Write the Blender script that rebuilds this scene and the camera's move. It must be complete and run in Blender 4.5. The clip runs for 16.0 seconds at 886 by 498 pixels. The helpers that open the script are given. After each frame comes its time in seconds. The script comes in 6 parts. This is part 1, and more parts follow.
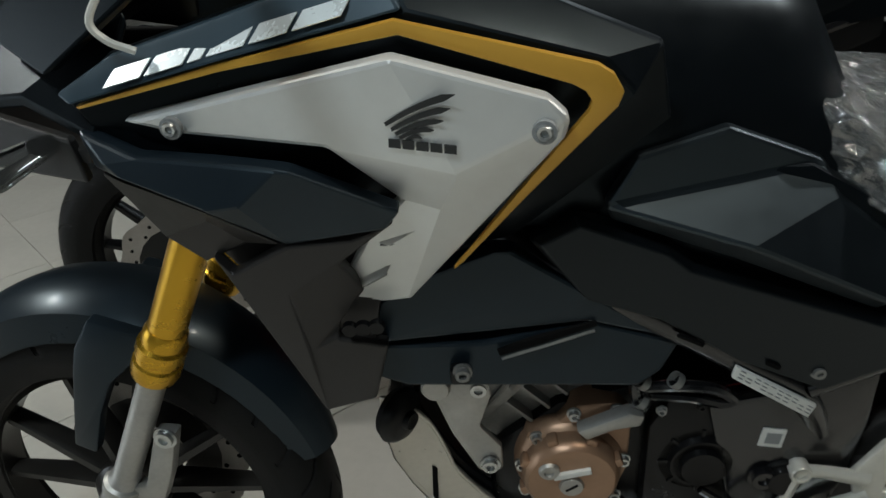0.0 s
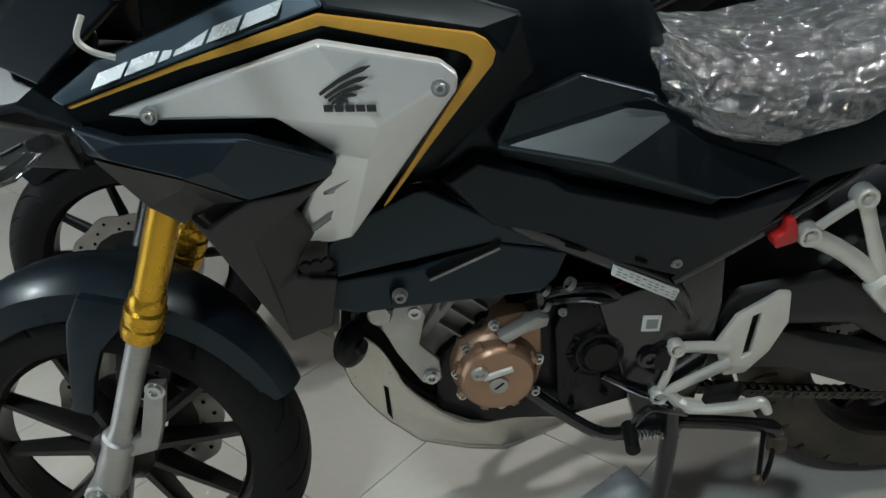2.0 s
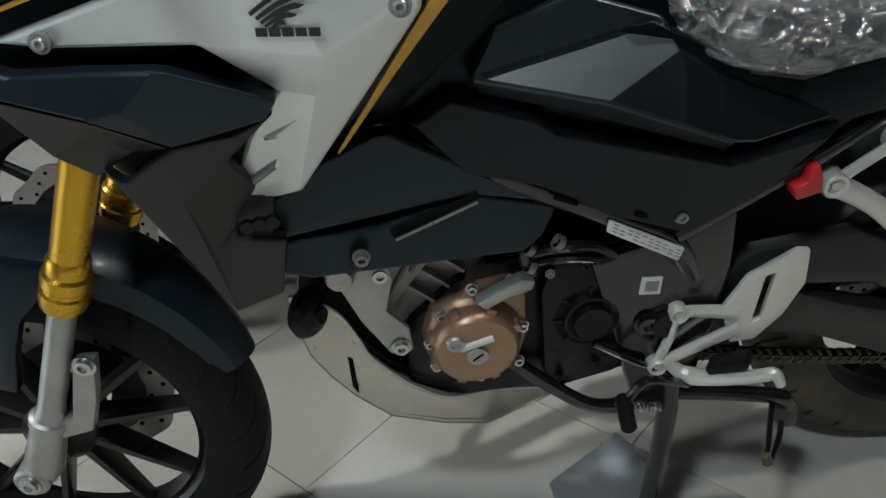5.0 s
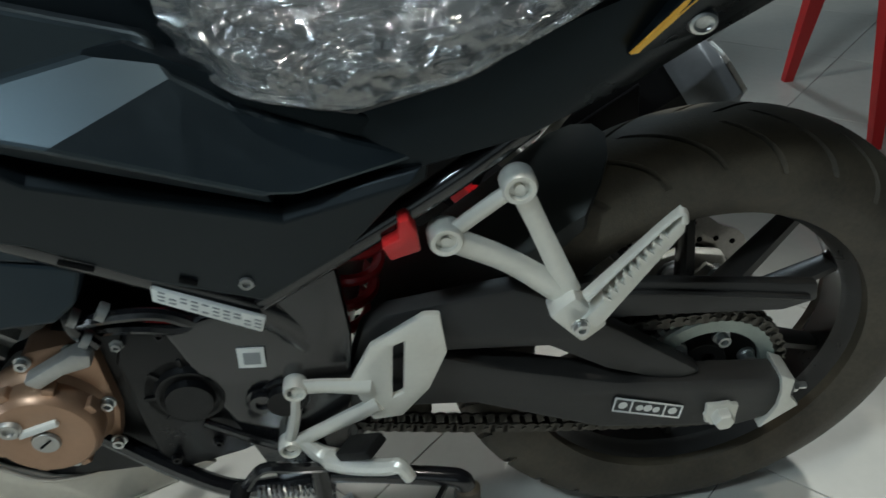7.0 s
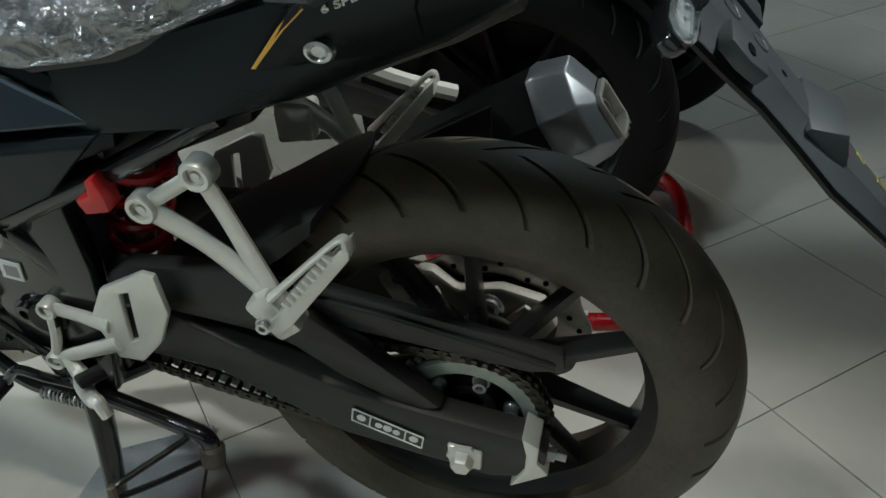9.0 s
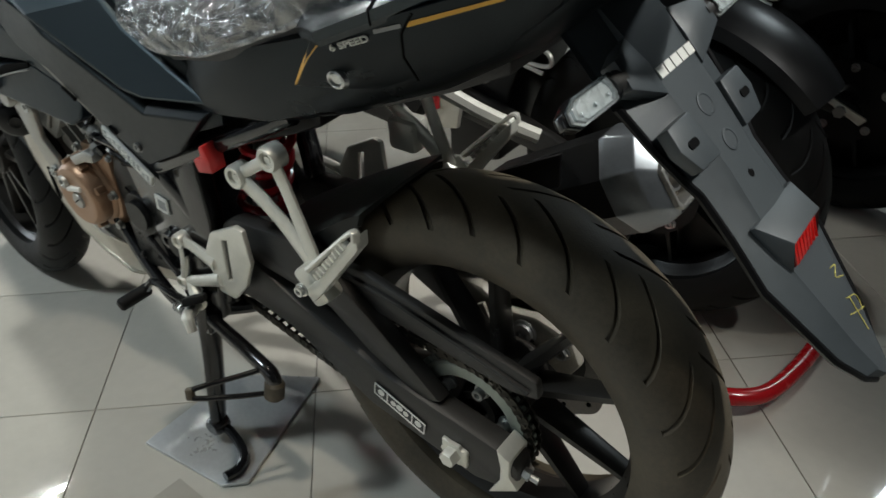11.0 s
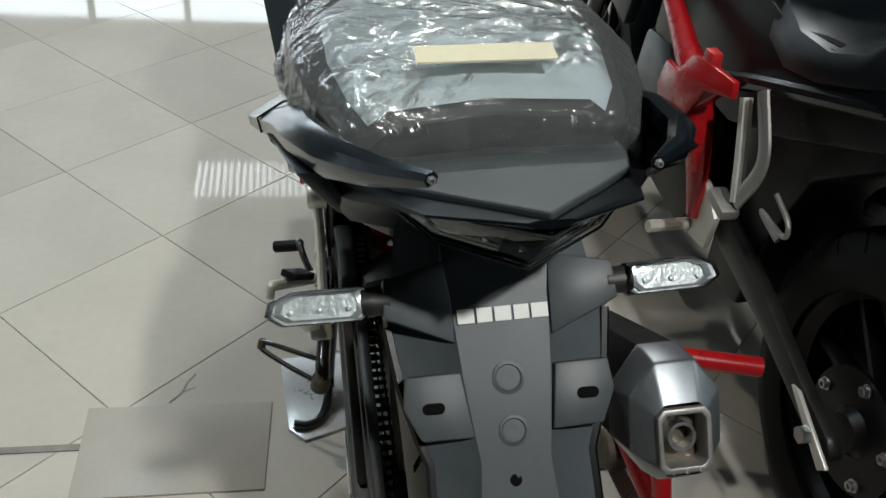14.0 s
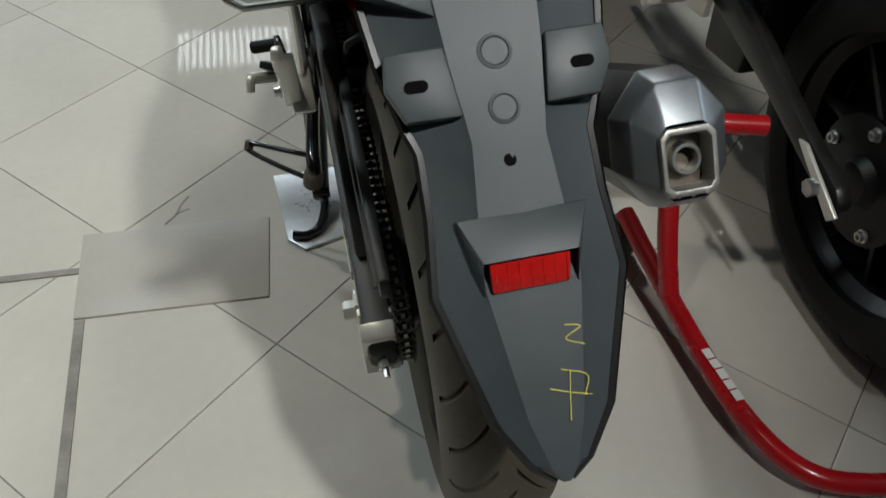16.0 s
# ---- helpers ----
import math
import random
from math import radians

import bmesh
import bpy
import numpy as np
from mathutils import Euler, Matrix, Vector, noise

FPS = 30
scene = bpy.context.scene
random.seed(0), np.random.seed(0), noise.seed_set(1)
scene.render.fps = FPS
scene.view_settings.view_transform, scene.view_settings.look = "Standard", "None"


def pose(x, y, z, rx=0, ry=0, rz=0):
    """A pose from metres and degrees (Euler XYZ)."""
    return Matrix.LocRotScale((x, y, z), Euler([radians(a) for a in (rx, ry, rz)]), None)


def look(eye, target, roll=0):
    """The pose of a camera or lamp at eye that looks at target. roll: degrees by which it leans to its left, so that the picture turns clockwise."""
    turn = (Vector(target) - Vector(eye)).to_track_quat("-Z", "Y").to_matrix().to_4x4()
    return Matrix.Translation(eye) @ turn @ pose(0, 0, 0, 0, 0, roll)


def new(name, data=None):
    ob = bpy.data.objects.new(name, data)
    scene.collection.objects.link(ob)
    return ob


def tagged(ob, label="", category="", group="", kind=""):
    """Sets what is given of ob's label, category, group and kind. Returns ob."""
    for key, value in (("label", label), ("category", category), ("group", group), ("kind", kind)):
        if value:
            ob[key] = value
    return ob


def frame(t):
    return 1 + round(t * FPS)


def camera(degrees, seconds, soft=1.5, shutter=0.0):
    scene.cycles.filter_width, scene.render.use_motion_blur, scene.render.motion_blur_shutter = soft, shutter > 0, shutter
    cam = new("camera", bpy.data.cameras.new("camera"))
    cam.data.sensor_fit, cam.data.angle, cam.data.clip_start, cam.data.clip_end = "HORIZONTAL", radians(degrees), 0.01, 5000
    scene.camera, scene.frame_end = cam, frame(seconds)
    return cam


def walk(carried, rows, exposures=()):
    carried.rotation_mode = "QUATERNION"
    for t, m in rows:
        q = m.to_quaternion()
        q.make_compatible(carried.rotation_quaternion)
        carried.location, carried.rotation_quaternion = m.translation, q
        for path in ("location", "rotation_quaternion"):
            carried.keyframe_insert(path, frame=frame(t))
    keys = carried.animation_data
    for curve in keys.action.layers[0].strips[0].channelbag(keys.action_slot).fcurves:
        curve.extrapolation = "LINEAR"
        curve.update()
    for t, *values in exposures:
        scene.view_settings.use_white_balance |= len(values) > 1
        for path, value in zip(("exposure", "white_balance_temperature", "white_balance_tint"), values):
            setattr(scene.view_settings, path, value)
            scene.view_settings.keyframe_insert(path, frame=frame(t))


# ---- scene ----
cam = camera(56.34, 16.0, shutter=0.2)
PATH = [
    (0, (0.5114, -0.9041, 1.103), (0.3933, 0.8713, 0.1898), -3.49),
    (0.5, (0.4939, -0.9916, 1.1245), (0.5254, 0.7775, 0.1922), -5.73),
    (1, (0.499, -1.0649, 1.1466), (0.5382, 0.7021, 0.2105), -6.28),
    (1.5, (0.5002, -1.1196, 1.1571), (0.5533, 0.6514, 0.2293), -7.01),
    (2, (0.5067, -1.1165, 1.1346), (0.5703, 0.6556, 0.2096), -7.32),
    (2.5, (0.5117, -1.0538, 1.1225), (0.5696, 0.715, 0.1908), -8.09),
    (3, (0.4807, -1.011, 1.101), (0.5436, 0.736, 0.1296), -8.85),
    (3.2, (0.4688, -1.0054, 1.0908), (0.5321, 0.7265, 0.0926), -8.95),
    (5.3, (0.5690, -0.9670, 1.0730), (0.6430, 0.7270, 0.0140), -7.20),
    (5.5, (0.6203, -0.9515, 1.0717), (0.6867, 0.7388, 0.0047), -7.22),
    (6, (0.7542, -0.9458, 1.0553), (0.7863, 0.7573, 0.0072), -7.60),
    (6.5, (0.866, -0.9163, 1.0233), (0.9163, 0.7808, -0.0336), -7.35),
    (7, (0.9858, -0.8259, 0.9965), (1.0666, 0.8495, -0.0928), -7.34),
    (7.5, (1.1306, -0.7795, 0.9895), (1.228, 0.8688, -0.1392), -6.95),
    (8, (1.3159, -0.7668, 1.0034), (1.198, 0.8721, -0.1369), -5.80),
    (8.5, (1.4076, -0.7753, 0.9933), (1.0921, 0.8444, -0.1367), -3.45),
    (11, (1.7759, -0.7573, 1.0501), (0.7381, 0.5859, -0.0076), -1.04),
    (11.5, (1.8262, -0.6042, 1.0816), (0.5983, 0.4491, -0.0943), 2.66),
    (12, (1.9305, -0.441, 1.1024), (0.5381, 0.2907, -0.1329), 4.05),
    (12.5, (1.9799, -0.3141, 1.1559), (0.4974, 0.2012, -0.0836), 6.84),
    (13, (1.952, -0.2639, 1.1946), (0.427, 0.17, -0.0245), 8.92),
    (13.5, (1.9415, -0.238, 1.2051), (0.3767, 0.1509, 0.0218), 7.97),
    (14, (1.9585, -0.2222, 1.1942), (0.3762, 0.1414, 0.0263), 6.72),
    (14.5, (1.9733, -0.2145, 1.1643), (0.3961, 0.1447, -0.0118), 5.21),
    (15, (1.9875, -0.2127, 1.1291), (0.4528, 0.1409, -0.1037), 4.38),
    (15.5, (2.0063, -0.2105, 1.0972), (0.5294, 0.1411, -0.2047), 3.45),
    (16, (2.0121, -0.2103, 1.063), (0.6295, 0.1275, -0.3421), 2.75),
]
walk(cam, [(t, look(eye, target, roll)) for t, eye, target, roll in PATH], exposures=[(0.0, -0.5, 6450, 10), (1.2, -0.31, 6350, 10), (3.0, -0.2, 6150, 10), (5.5, -0.28, 6250, 10), (6.5, 0.04, 6000, 7), (8.5, -0.04, 6150, 5), (11.0, 0.12, 6550, 10), (13.0, 0.0, 6500, 10), (14.0, -0.14, 6450, 10), (15.0, -0.18, 6450, 10), (16.0, -0.13, 6450, 10)])
import collections

LEAN = 4.9          # the motorcycle rests on its side stand, leaning to its left
TILE = 0.404
GRID_AT, GRID_TURN = (0.268, -0.522), 43.0

# ---- world and lights ----
world = bpy.data.worlds.new("world")
scene.world = world
world.use_nodes = True
bg = world.node_tree.nodes["Background"]
bg.inputs["Color"].default_value = (0.55, 0.6, 0.65, 1)
bg.inputs["Strength"].default_value = 0.02


def ceiling_lamp(name, x, y, z, sx, sy, watts, col):
    data = bpy.data.lights.new(name, "AREA")
    data.shape, data.size, data.size_y, data.energy, data.color = "RECTANGLE", sx, sy, watts, col
    ob = new(name, data)
    ob.matrix_world = pose(x, y, z)
    return ob


COOL, PLAIN, WARM = (0.82, 0.95, 1.0), (0.98, 1.0, 0.95), (1.0, 0.92, 0.78)
LAMPS = [(-2.3, 0.55, 75, PLAIN), (-0.2, -1.6, 40, COOL), (1.9, 3.6, 27, COOL)]
for lx, ly, watts, tint in LAMPS:
    ceiling_lamp("lamp_light", lx, ly, 3.0, 0.3, 0.3, watts, tint)


def downlight(at, target, watts, cone, blend, soft, col):
    data = bpy.data.lights.new("spot_light", "SPOT")
    data.energy, data.spot_size, data.spot_blend, data.shadow_soft_size, data.color = watts, radians(cone), blend, soft, col
    new("spot_light", data).matrix_world = look(at, target)


# one spotlight behind the row throws the motorcycle's shadow forwards and to its left, a warm one stands over the aisle
SPOTS = [((2.9, 0.4, 2.9), (0.38, -0.97, 0.0), 232, 62, 0.7, 0.06, (0.97, 0.98, 0.94)), ((1.35, -0.75, 2.98), (0.35, -1.0, 0.0), 72, 92, 0.9, 0.05, WARM)]
for at, target, watts, cone, blend, soft, tint in SPOTS:
    downlight(at, target, watts, cone, blend, soft, tint)


# ---- materials ----
def mat(name, col, rough, metal=0.0, var=0.18, scale=9.0, bump=0.0, bscale=400.0, coat=0.0, dust=0.0, dustcol=(0.16, 0.13, 0.1), spec=0.5, sheen=(1, 1, 1)):
    """A surface with its colour, cloudy and fine variation, grain and, if wanted, a film of dust on what faces up."""
    m = bpy.data.materials.new(name)
    m.use_nodes = True
    t = m.node_tree
    b = t.nodes["Principled BSDF"]
    b.inputs["Metallic"].default_value = metal
    b.inputs["Coat Weight"].default_value = coat
    b.inputs["Specular IOR Level"].default_value = spec
    b.inputs["Coat Roughness"].default_value = 0.12
    b.inputs["Specular Tint"].default_value = (*sheen, 1)
    co = t.nodes.new("ShaderNodeTexCoord")
    n1, n2 = t.nodes.new("ShaderNodeTexNoise"), t.nodes.new("ShaderNodeTexNoise")
    n1.inputs["Scale"].default_value, n1.inputs["Detail"].default_value = scale, 4
    n2.inputs["Scale"].default_value, n2.inputs["Detail"].default_value = scale * 14, 3
    t.links.new(co.outputs["Object"], n1.inputs["Vector"])
    t.links.new(co.outputs["Object"], n2.inputs["Vector"])
    add = t.nodes.new("ShaderNodeMath")
    add.operation = "MULTIPLY_ADD"
    add.inputs[1].default_value = 0.4
    t.links.new(n2.outputs["Fac"], add.inputs[0])
    t.links.new(n1.outputs["Fac"], add.inputs[2])
    span = t.nodes.new("ShaderNodeMapRange")
    span.inputs["From Min"].default_value, span.inputs["From Max"].default_value = 0.45, 0.95
    span.inputs["To Min"].default_value, span.inputs["To Max"].default_value = 1 - var, 1 + var
    t.links.new(add.outputs[0], span.inputs["Value"])
    tint = t.nodes.new("ShaderNodeVectorMath")
    tint.operation = "SCALE"
    tint.inputs[0].default_value = col
    t.links.new(span.outputs[0], tint.inputs["Scale"])
    out = tint.outputs[0]
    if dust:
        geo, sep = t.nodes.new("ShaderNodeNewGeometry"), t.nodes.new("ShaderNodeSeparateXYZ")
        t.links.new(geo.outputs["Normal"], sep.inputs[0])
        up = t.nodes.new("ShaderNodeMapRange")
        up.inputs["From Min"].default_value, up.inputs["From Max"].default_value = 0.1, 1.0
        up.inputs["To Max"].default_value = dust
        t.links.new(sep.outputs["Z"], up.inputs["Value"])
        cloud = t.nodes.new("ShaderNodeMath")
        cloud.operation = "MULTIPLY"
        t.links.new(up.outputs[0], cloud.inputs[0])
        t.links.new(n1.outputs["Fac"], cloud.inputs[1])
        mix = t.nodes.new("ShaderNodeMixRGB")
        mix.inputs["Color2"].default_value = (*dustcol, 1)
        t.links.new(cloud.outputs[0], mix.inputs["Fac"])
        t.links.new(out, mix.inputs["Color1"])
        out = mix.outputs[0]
    t.links.new(out, b.inputs["Base Color"])
    rr = t.nodes.new("ShaderNodeMapRange")
    rr.inputs["From Min"].default_value, rr.inputs["From Max"].default_value = 0.4, 1.0
    rr.inputs["To Min"].default_value, rr.inputs["To Max"].default_value = max(0.03, rough - 0.07), min(1, rough + 0.1)
    t.links.new(add.outputs[0], rr.inputs["Value"])
    t.links.new(rr.outputs[0], b.inputs["Roughness"])
    if bump:
        nb = t.nodes.new("ShaderNodeTexNoise")
        nb.inputs["Scale"].default_value, nb.inputs["Detail"].default_value = bscale, 2
        t.links.new(co.outputs["Object"], nb.inputs["Vector"])
        bp = t.nodes.new("ShaderNodeBump")
        bp.inputs["Strength"].default_value, bp.inputs["Distance"].default_value = bump, 0.002
        t.links.new(nb.outputs["Fac"], bp.inputs["Height"])
        t.links.new(bp.outputs["Normal"], b.inputs["Normal"])
    return m


# The sheen tints put a cool light's teal into these paints' reflections.
PAINT = mat("satin_black_paint", (0.003, 0.0042, 0.0054), 0.31, var=0.12, scale=4, spec=0.22, bump=0.015, bscale=2500, sheen=(0.72, 0.9, 1.0))
BLUE = mat("blue_black_metallic_paint", (0.009, 0.0145, 0.02), 0.33, 0.0, var=0.08, scale=5, coat=0.06, spec=0.34, sheen=(0.72, 0.9, 1.0))
GLOSSB = mat("gloss_black_rail_paint", (0.006, 0.009, 0.012), 0.2, 0.0, var=0.08, scale=5, coat=0.25, spec=0.5, sheen=(0.75, 0.92, 1.0))
# PAINT again with far stronger specular, to put the tank facet's highlight in.
SHEENP = mat("strong_sheen_black_paint", (0.003, 0.0042, 0.0054), 0.37, var=0.12, scale=4, spec=0.85, bump=0.015, bscale=2500, sheen=(0.68, 0.88, 1.0))
BLUEP = mat("satin_blue_paint", (0.035, 0.06, 0.08), 0.32, 0.3, var=0.08, scale=5)
LAMPLENS = mat("bright_lamp_lens", (0.55, 0.58, 0.59), 0.12, 0.55, var=0.12, scale=60, coat=0.6)
GREY = mat("dark_grey_grained_plastic", (0.05, 0.06, 0.068), 0.42, var=0.16, scale=6, bump=0.14, bscale=1500, dust=0.22, dustcol=(0.13, 0.135, 0.12))
BLACKP = mat("black_grained_plastic", (0.018, 0.0178, 0.0175), 0.44, var=0.2, scale=7, bump=0.12, bscale=1300, dust=0.15)
DUSTYP = mat("dusty_black_plastic", (0.022, 0.024, 0.022), 0.46, var=0.3, scale=9, bump=0.12, bscale=1300, dust=0.5, dustcol=(0.10, 0.105, 0.085))
BROWNP = mat("brownish_black_plastic", (0.016, 0.014, 0.013), 0.46, var=0.15, scale=6, bump=0.06, bscale=1200, spec=0.5)
COVERP = mat("smooth_black_plastic", (0.0038, 0.0048, 0.006), 0.36, var=0.15, scale=6, bump=0.03, bscale=1200, spec=0.34, sheen=(0.8, 0.93, 1.0))
SILVER = mat("silver_paint", (0.79, 0.8, 0.78), 0.37, 0.52, var=0.05, scale=5, bump=0.03, bscale=2500)
GOLD = mat("gold_decal", (0.66, 0.36, 0.05), 0.32, 0.3, var=0.06, scale=6)
GOLDFORK = mat("gold_anodised_aluminium", (0.66, 0.37, 0.03), 0.26, 0.8, var=0.04, scale=3)
ALU = mat("bare_cast_aluminium", (0.42, 0.41, 0.385), 0.42, 0.75, var=0.16, scale=14, bump=0.12, bscale=900)
PANM = mat("satin_aluminium_pan", (0.56, 0.53, 0.47), 0.32, 0.75, var=0.1, scale=10, bump=0.05, bscale=900)
PEGALU = mat("silver_painted_aluminium", (0.68, 0.67, 0.61), 0.34, 0.4, var=0.08, scale=12, bump=0.08, bscale=1200)
DULLALU = mat("dull_engine_aluminium", (0.26, 0.26, 0.25), 0.5, 0.6, var=0.25, scale=16, bump=0.2, bscale=600)
BRONZE = mat("bronze_painted_cover", (0.36, 0.22, 0.14), 0.36, 0.55, var=0.1, scale=12, bump=0.05, bscale=1200)
ENGINE = mat("black_engine_paint", (0.004, 0.004, 0.0045), 0.33, 0.0, var=0.25, scale=14, bump=0.08, bscale=700, spec=0.28)
FRAME = mat("gloss_black_frame_paint", (0.009, 0.009, 0.01), 0.16, var=0.2, scale=10, coat=0.5)
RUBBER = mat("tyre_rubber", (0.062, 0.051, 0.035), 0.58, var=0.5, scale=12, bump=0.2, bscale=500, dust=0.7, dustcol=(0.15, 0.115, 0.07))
NEWTYRE = mat("new_tyre_rubber", (0.006, 0.006, 0.006), 0.55, var=0.3, scale=12, bump=0.2, bscale=500, spec=0.2)
WHEEL = mat("black_wheel_paint", (0.022, 0.02, 0.018), 0.32, 0.1, var=0.25, scale=14, dust=0.12)
BLACKWHEEL = mat("clean_black_wheel_paint", (0.005, 0.005, 0.0052), 0.36, 0.0, var=0.2, scale=14, spec=0.3)
STEEL = mat("zinc_plated_steel", (0.55, 0.56, 0.55), 0.3, 0.95, var=0.2, scale=30)
SPROCKET = mat("greenish_zinc_sprocket", (0.36, 0.4, 0.36), 0.4, 0.6, var=0.15, scale=20)
DISC = mat("brake_disc_steel", (0.34, 0.32, 0.3), 0.35, 0.9, var=0.2, scale=20, bump=0.05, bscale=500)
BROWNARM = mat("dull_brown_arm_steel", (0.022, 0.021, 0.02), 0.34, 0.3, var=0.3, scale=16, bump=0.1, bscale=500)
BROWNST = mat("oiled_brown_steel", (0.13, 0.11, 0.085), 0.42, 0.6, var=0.3, scale=16, bump=0.1, bscale=500)
CASTB = mat("dusty_cast_aluminium", (0.42, 0.39, 0.33), 0.5, 0.1, var=0.25, scale=18, bump=0.15, bscale=600)
CHAIN = mat("chain_steel", (0.09, 0.085, 0.075), 0.36, 0.9, var=0.3, scale=60)
RED = mat("red_enamel", (0.42, 0.008, 0.012), 0.27, var=0.04, scale=3, coat=0.3)
REDSPRING = mat("red_spring_enamel", (0.45, 0.006, 0.012), 0.3, var=0.1, scale=20, coat=0.3)
REDPLASTIC = mat("red_plastic", (0.5, 0.02, 0.02), 0.4, var=0.08, scale=20)
WHITE = mat("white_label", (0.74, 0.74, 0.7), 0.5, var=0.05, scale=20)
PRINT = mat("printed_grey_ink", (0.25, 0.26, 0.26), 0.5, var=0.05)
INK = mat("black_print", (0.02, 0.022, 0.022), 0.4, var=0.05)
DECAL = mat("silver_decal", (0.72, 0.8, 0.83), 0.25, 0.3, var=0.05, scale=20)
SEATM = mat("black_seat_vinyl", (0.022, 0.023, 0.024), 0.45, var=0.1, scale=8, bump=0.2, bscale=700)
# Grey-blue pad, paled further for the ceiling light that the film reflects.
SEATTOP = mat("grey_pad_with_film_sheen", (0.56, 0.63, 0.66), 0.35, var=0.1, scale=8, bump=0.1, bscale=300)
TAPE = mat("yellowed_masking_tape", (0.62, 0.58, 0.42), 0.6, var=0.08, scale=30)
CHALK = mat("yellow_chalk_mark", (0.55, 0.5, 0.12), 0.8, var=0.2, scale=60)
LAMPIN = mat("lamp_reflector", (0.6, 0.62, 0.62), 0.15, 0.9, var=0.1, scale=40)
SILVERED = mat("silvered_lamp_plastic", (0.62, 0.65, 0.66), 0.28, 0.25, var=0.12, scale=60, bump=0.2, bscale=300)
# Near-black paints the shade of uncut holes, slots and seams; lamp body too.
DARKIN = mat("hollow_shade_black", (0.004, 0.004, 0.004), 0.9, var=0.2)
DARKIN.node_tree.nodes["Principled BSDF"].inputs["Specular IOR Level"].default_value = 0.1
SMOKED = mat("smoked_lamp_lens", (0.014, 0.017, 0.016), 0.12, var=0.2, scale=30, coat=0.3)
WALL = mat("grey_wall_paint", (0.07, 0.075, 0.08), 0.7, var=0.05, scale=2, bump=0.05, bscale=200)
CEIL = mat("dark_grey_ceiling_boards", (0.1, 0.105, 0.11), 0.8, var=0.04, scale=2)
GROUT = mat("dark_grout", (0.24, 0.225, 0.2), 0.85, var=0.3, scale=20, bump=0.2, bscale=300)
PATCH = mat("grey_cement_tile", (0.4, 0.375, 0.33), 0.42, var=0.08, scale=8)
PLATEM = mat("scuffed_steel_plate", (0.62, 0.64, 0.65), 0.3, 0.6, var=0.15, scale=9, bump=0.03, bscale=200)


def glassy(name, tint, rough, bump=0.0, bscale=60.0, base=0.03, gain=0.55, milk=0.0):
    """Clear film or lens: lets light straight through, and shines by Fresnel."""
    m = bpy.data.materials.new(name)
    m.use_nodes = True
    t = m.node_tree
    t.nodes.remove(t.nodes["Principled BSDF"])
    tr, gl, mx = t.nodes.new("ShaderNodeBsdfTransparent"), t.nodes.new("ShaderNodeBsdfGlossy"), t.nodes.new("ShaderNodeMixShader")
    tr.inputs["Color"].default_value = (*tint, 1)
    gl.inputs["Roughness"].default_value = rough
    fr = t.nodes.new("ShaderNodeFresnel")
    fr.inputs["IOR"].default_value = 1.5
    ma = t.nodes.new("ShaderNodeMath")
    ma.operation, ma.use_clamp = "MULTIPLY_ADD", True
    ma.inputs[1].default_value, ma.inputs[2].default_value = gain * 2, base
    t.links.new(fr.outputs[0], ma.inputs[0])
    if bump:
        co = t.nodes.new("ShaderNodeTexCoord")
        v, n = t.nodes.new("ShaderNodeTexVoronoi"), t.nodes.new("ShaderNodeTexNoise")
        v.feature = "F1"
        v.inputs["Scale"].default_value = bscale
        n.inputs["Scale"].default_value, n.inputs["Detail"].default_value = bscale * 0.6, 4
        n.inputs["Distortion"].default_value = 1.6
        mv = t.nodes.new("ShaderNodeVectorMath")
        mv.operation, mv.inputs[1].default_value = "MULTIPLY_ADD", (0.03, 0.03, 0.03)
        t.links.new(n.outputs["Color"], mv.inputs[0])
        t.links.new(co.outputs["Object"], mv.inputs[2])
        t.links.new(mv.outputs[0], v.inputs["Vector"])
        t.links.new(co.outputs["Object"], n.inputs["Vector"])
        ad = t.nodes.new("ShaderNodeMath")
        t.links.new(v.outputs["Distance"], ad.inputs[0])
        t.links.new(n.outputs["Fac"], ad.inputs[1])
        bp = t.nodes.new("ShaderNodeBump")
        bp.inputs["Strength"].default_value, bp.inputs["Distance"].default_value = bump, 0.02
        t.links.new(ad.outputs[0], bp.inputs["Height"])
        t.links.new(bp.outputs[0], gl.inputs["Normal"])
        t.links.new(bp.outputs[0], fr.inputs["Normal"])
    t.links.new(ma.outputs[0], mx.inputs["Fac"])
    t.links.new(tr.outputs[0], mx.inputs[1])
    t.links.new(gl.outputs[0], mx.inputs[2])
    last = mx.outputs[0]
    if milk:
        df, m2 = t.nodes.new("ShaderNodeBsdfDiffuse"), t.nodes.new("ShaderNodeMixShader")
        df.inputs["Color"].default_value = (0.6, 0.63, 0.63, 1)
        m2.inputs["Fac"].default_value = milk
        t.links.new(last, m2.inputs[1])
        t.links.new(df.outputs[0], m2.inputs[2])
        last = m2.outputs[0]
    t.links.new(last, t.nodes["Material Output"].inputs["Surface"])
    return m


FILM = glassy("crinkled_clear_plastic_film", (0.92, 0.93, 0.93), 0.13, 0.6, 38.0, 0.17, 0.9, 0.09)
MILKFILM = glassy("milky_plastic_film", (0.9, 0.93, 0.94), 0.17, 0.27, 42.0, 0.08, 0.5, 0.08)
SMOKEGLASS = glassy("smoked_lamp_glass", (0.45, 0.48, 0.47), 0.05, base=0.03, gain=0.4)
LENS = glassy("clear_lens", (0.85, 0.87, 0.87), 0.05)
REDLENS = mat("red_reflector", (0.55, 0.01, 0.008), 0.12, var=0.15, scale=90, bump=0.35, bscale=260, coat=0.8)


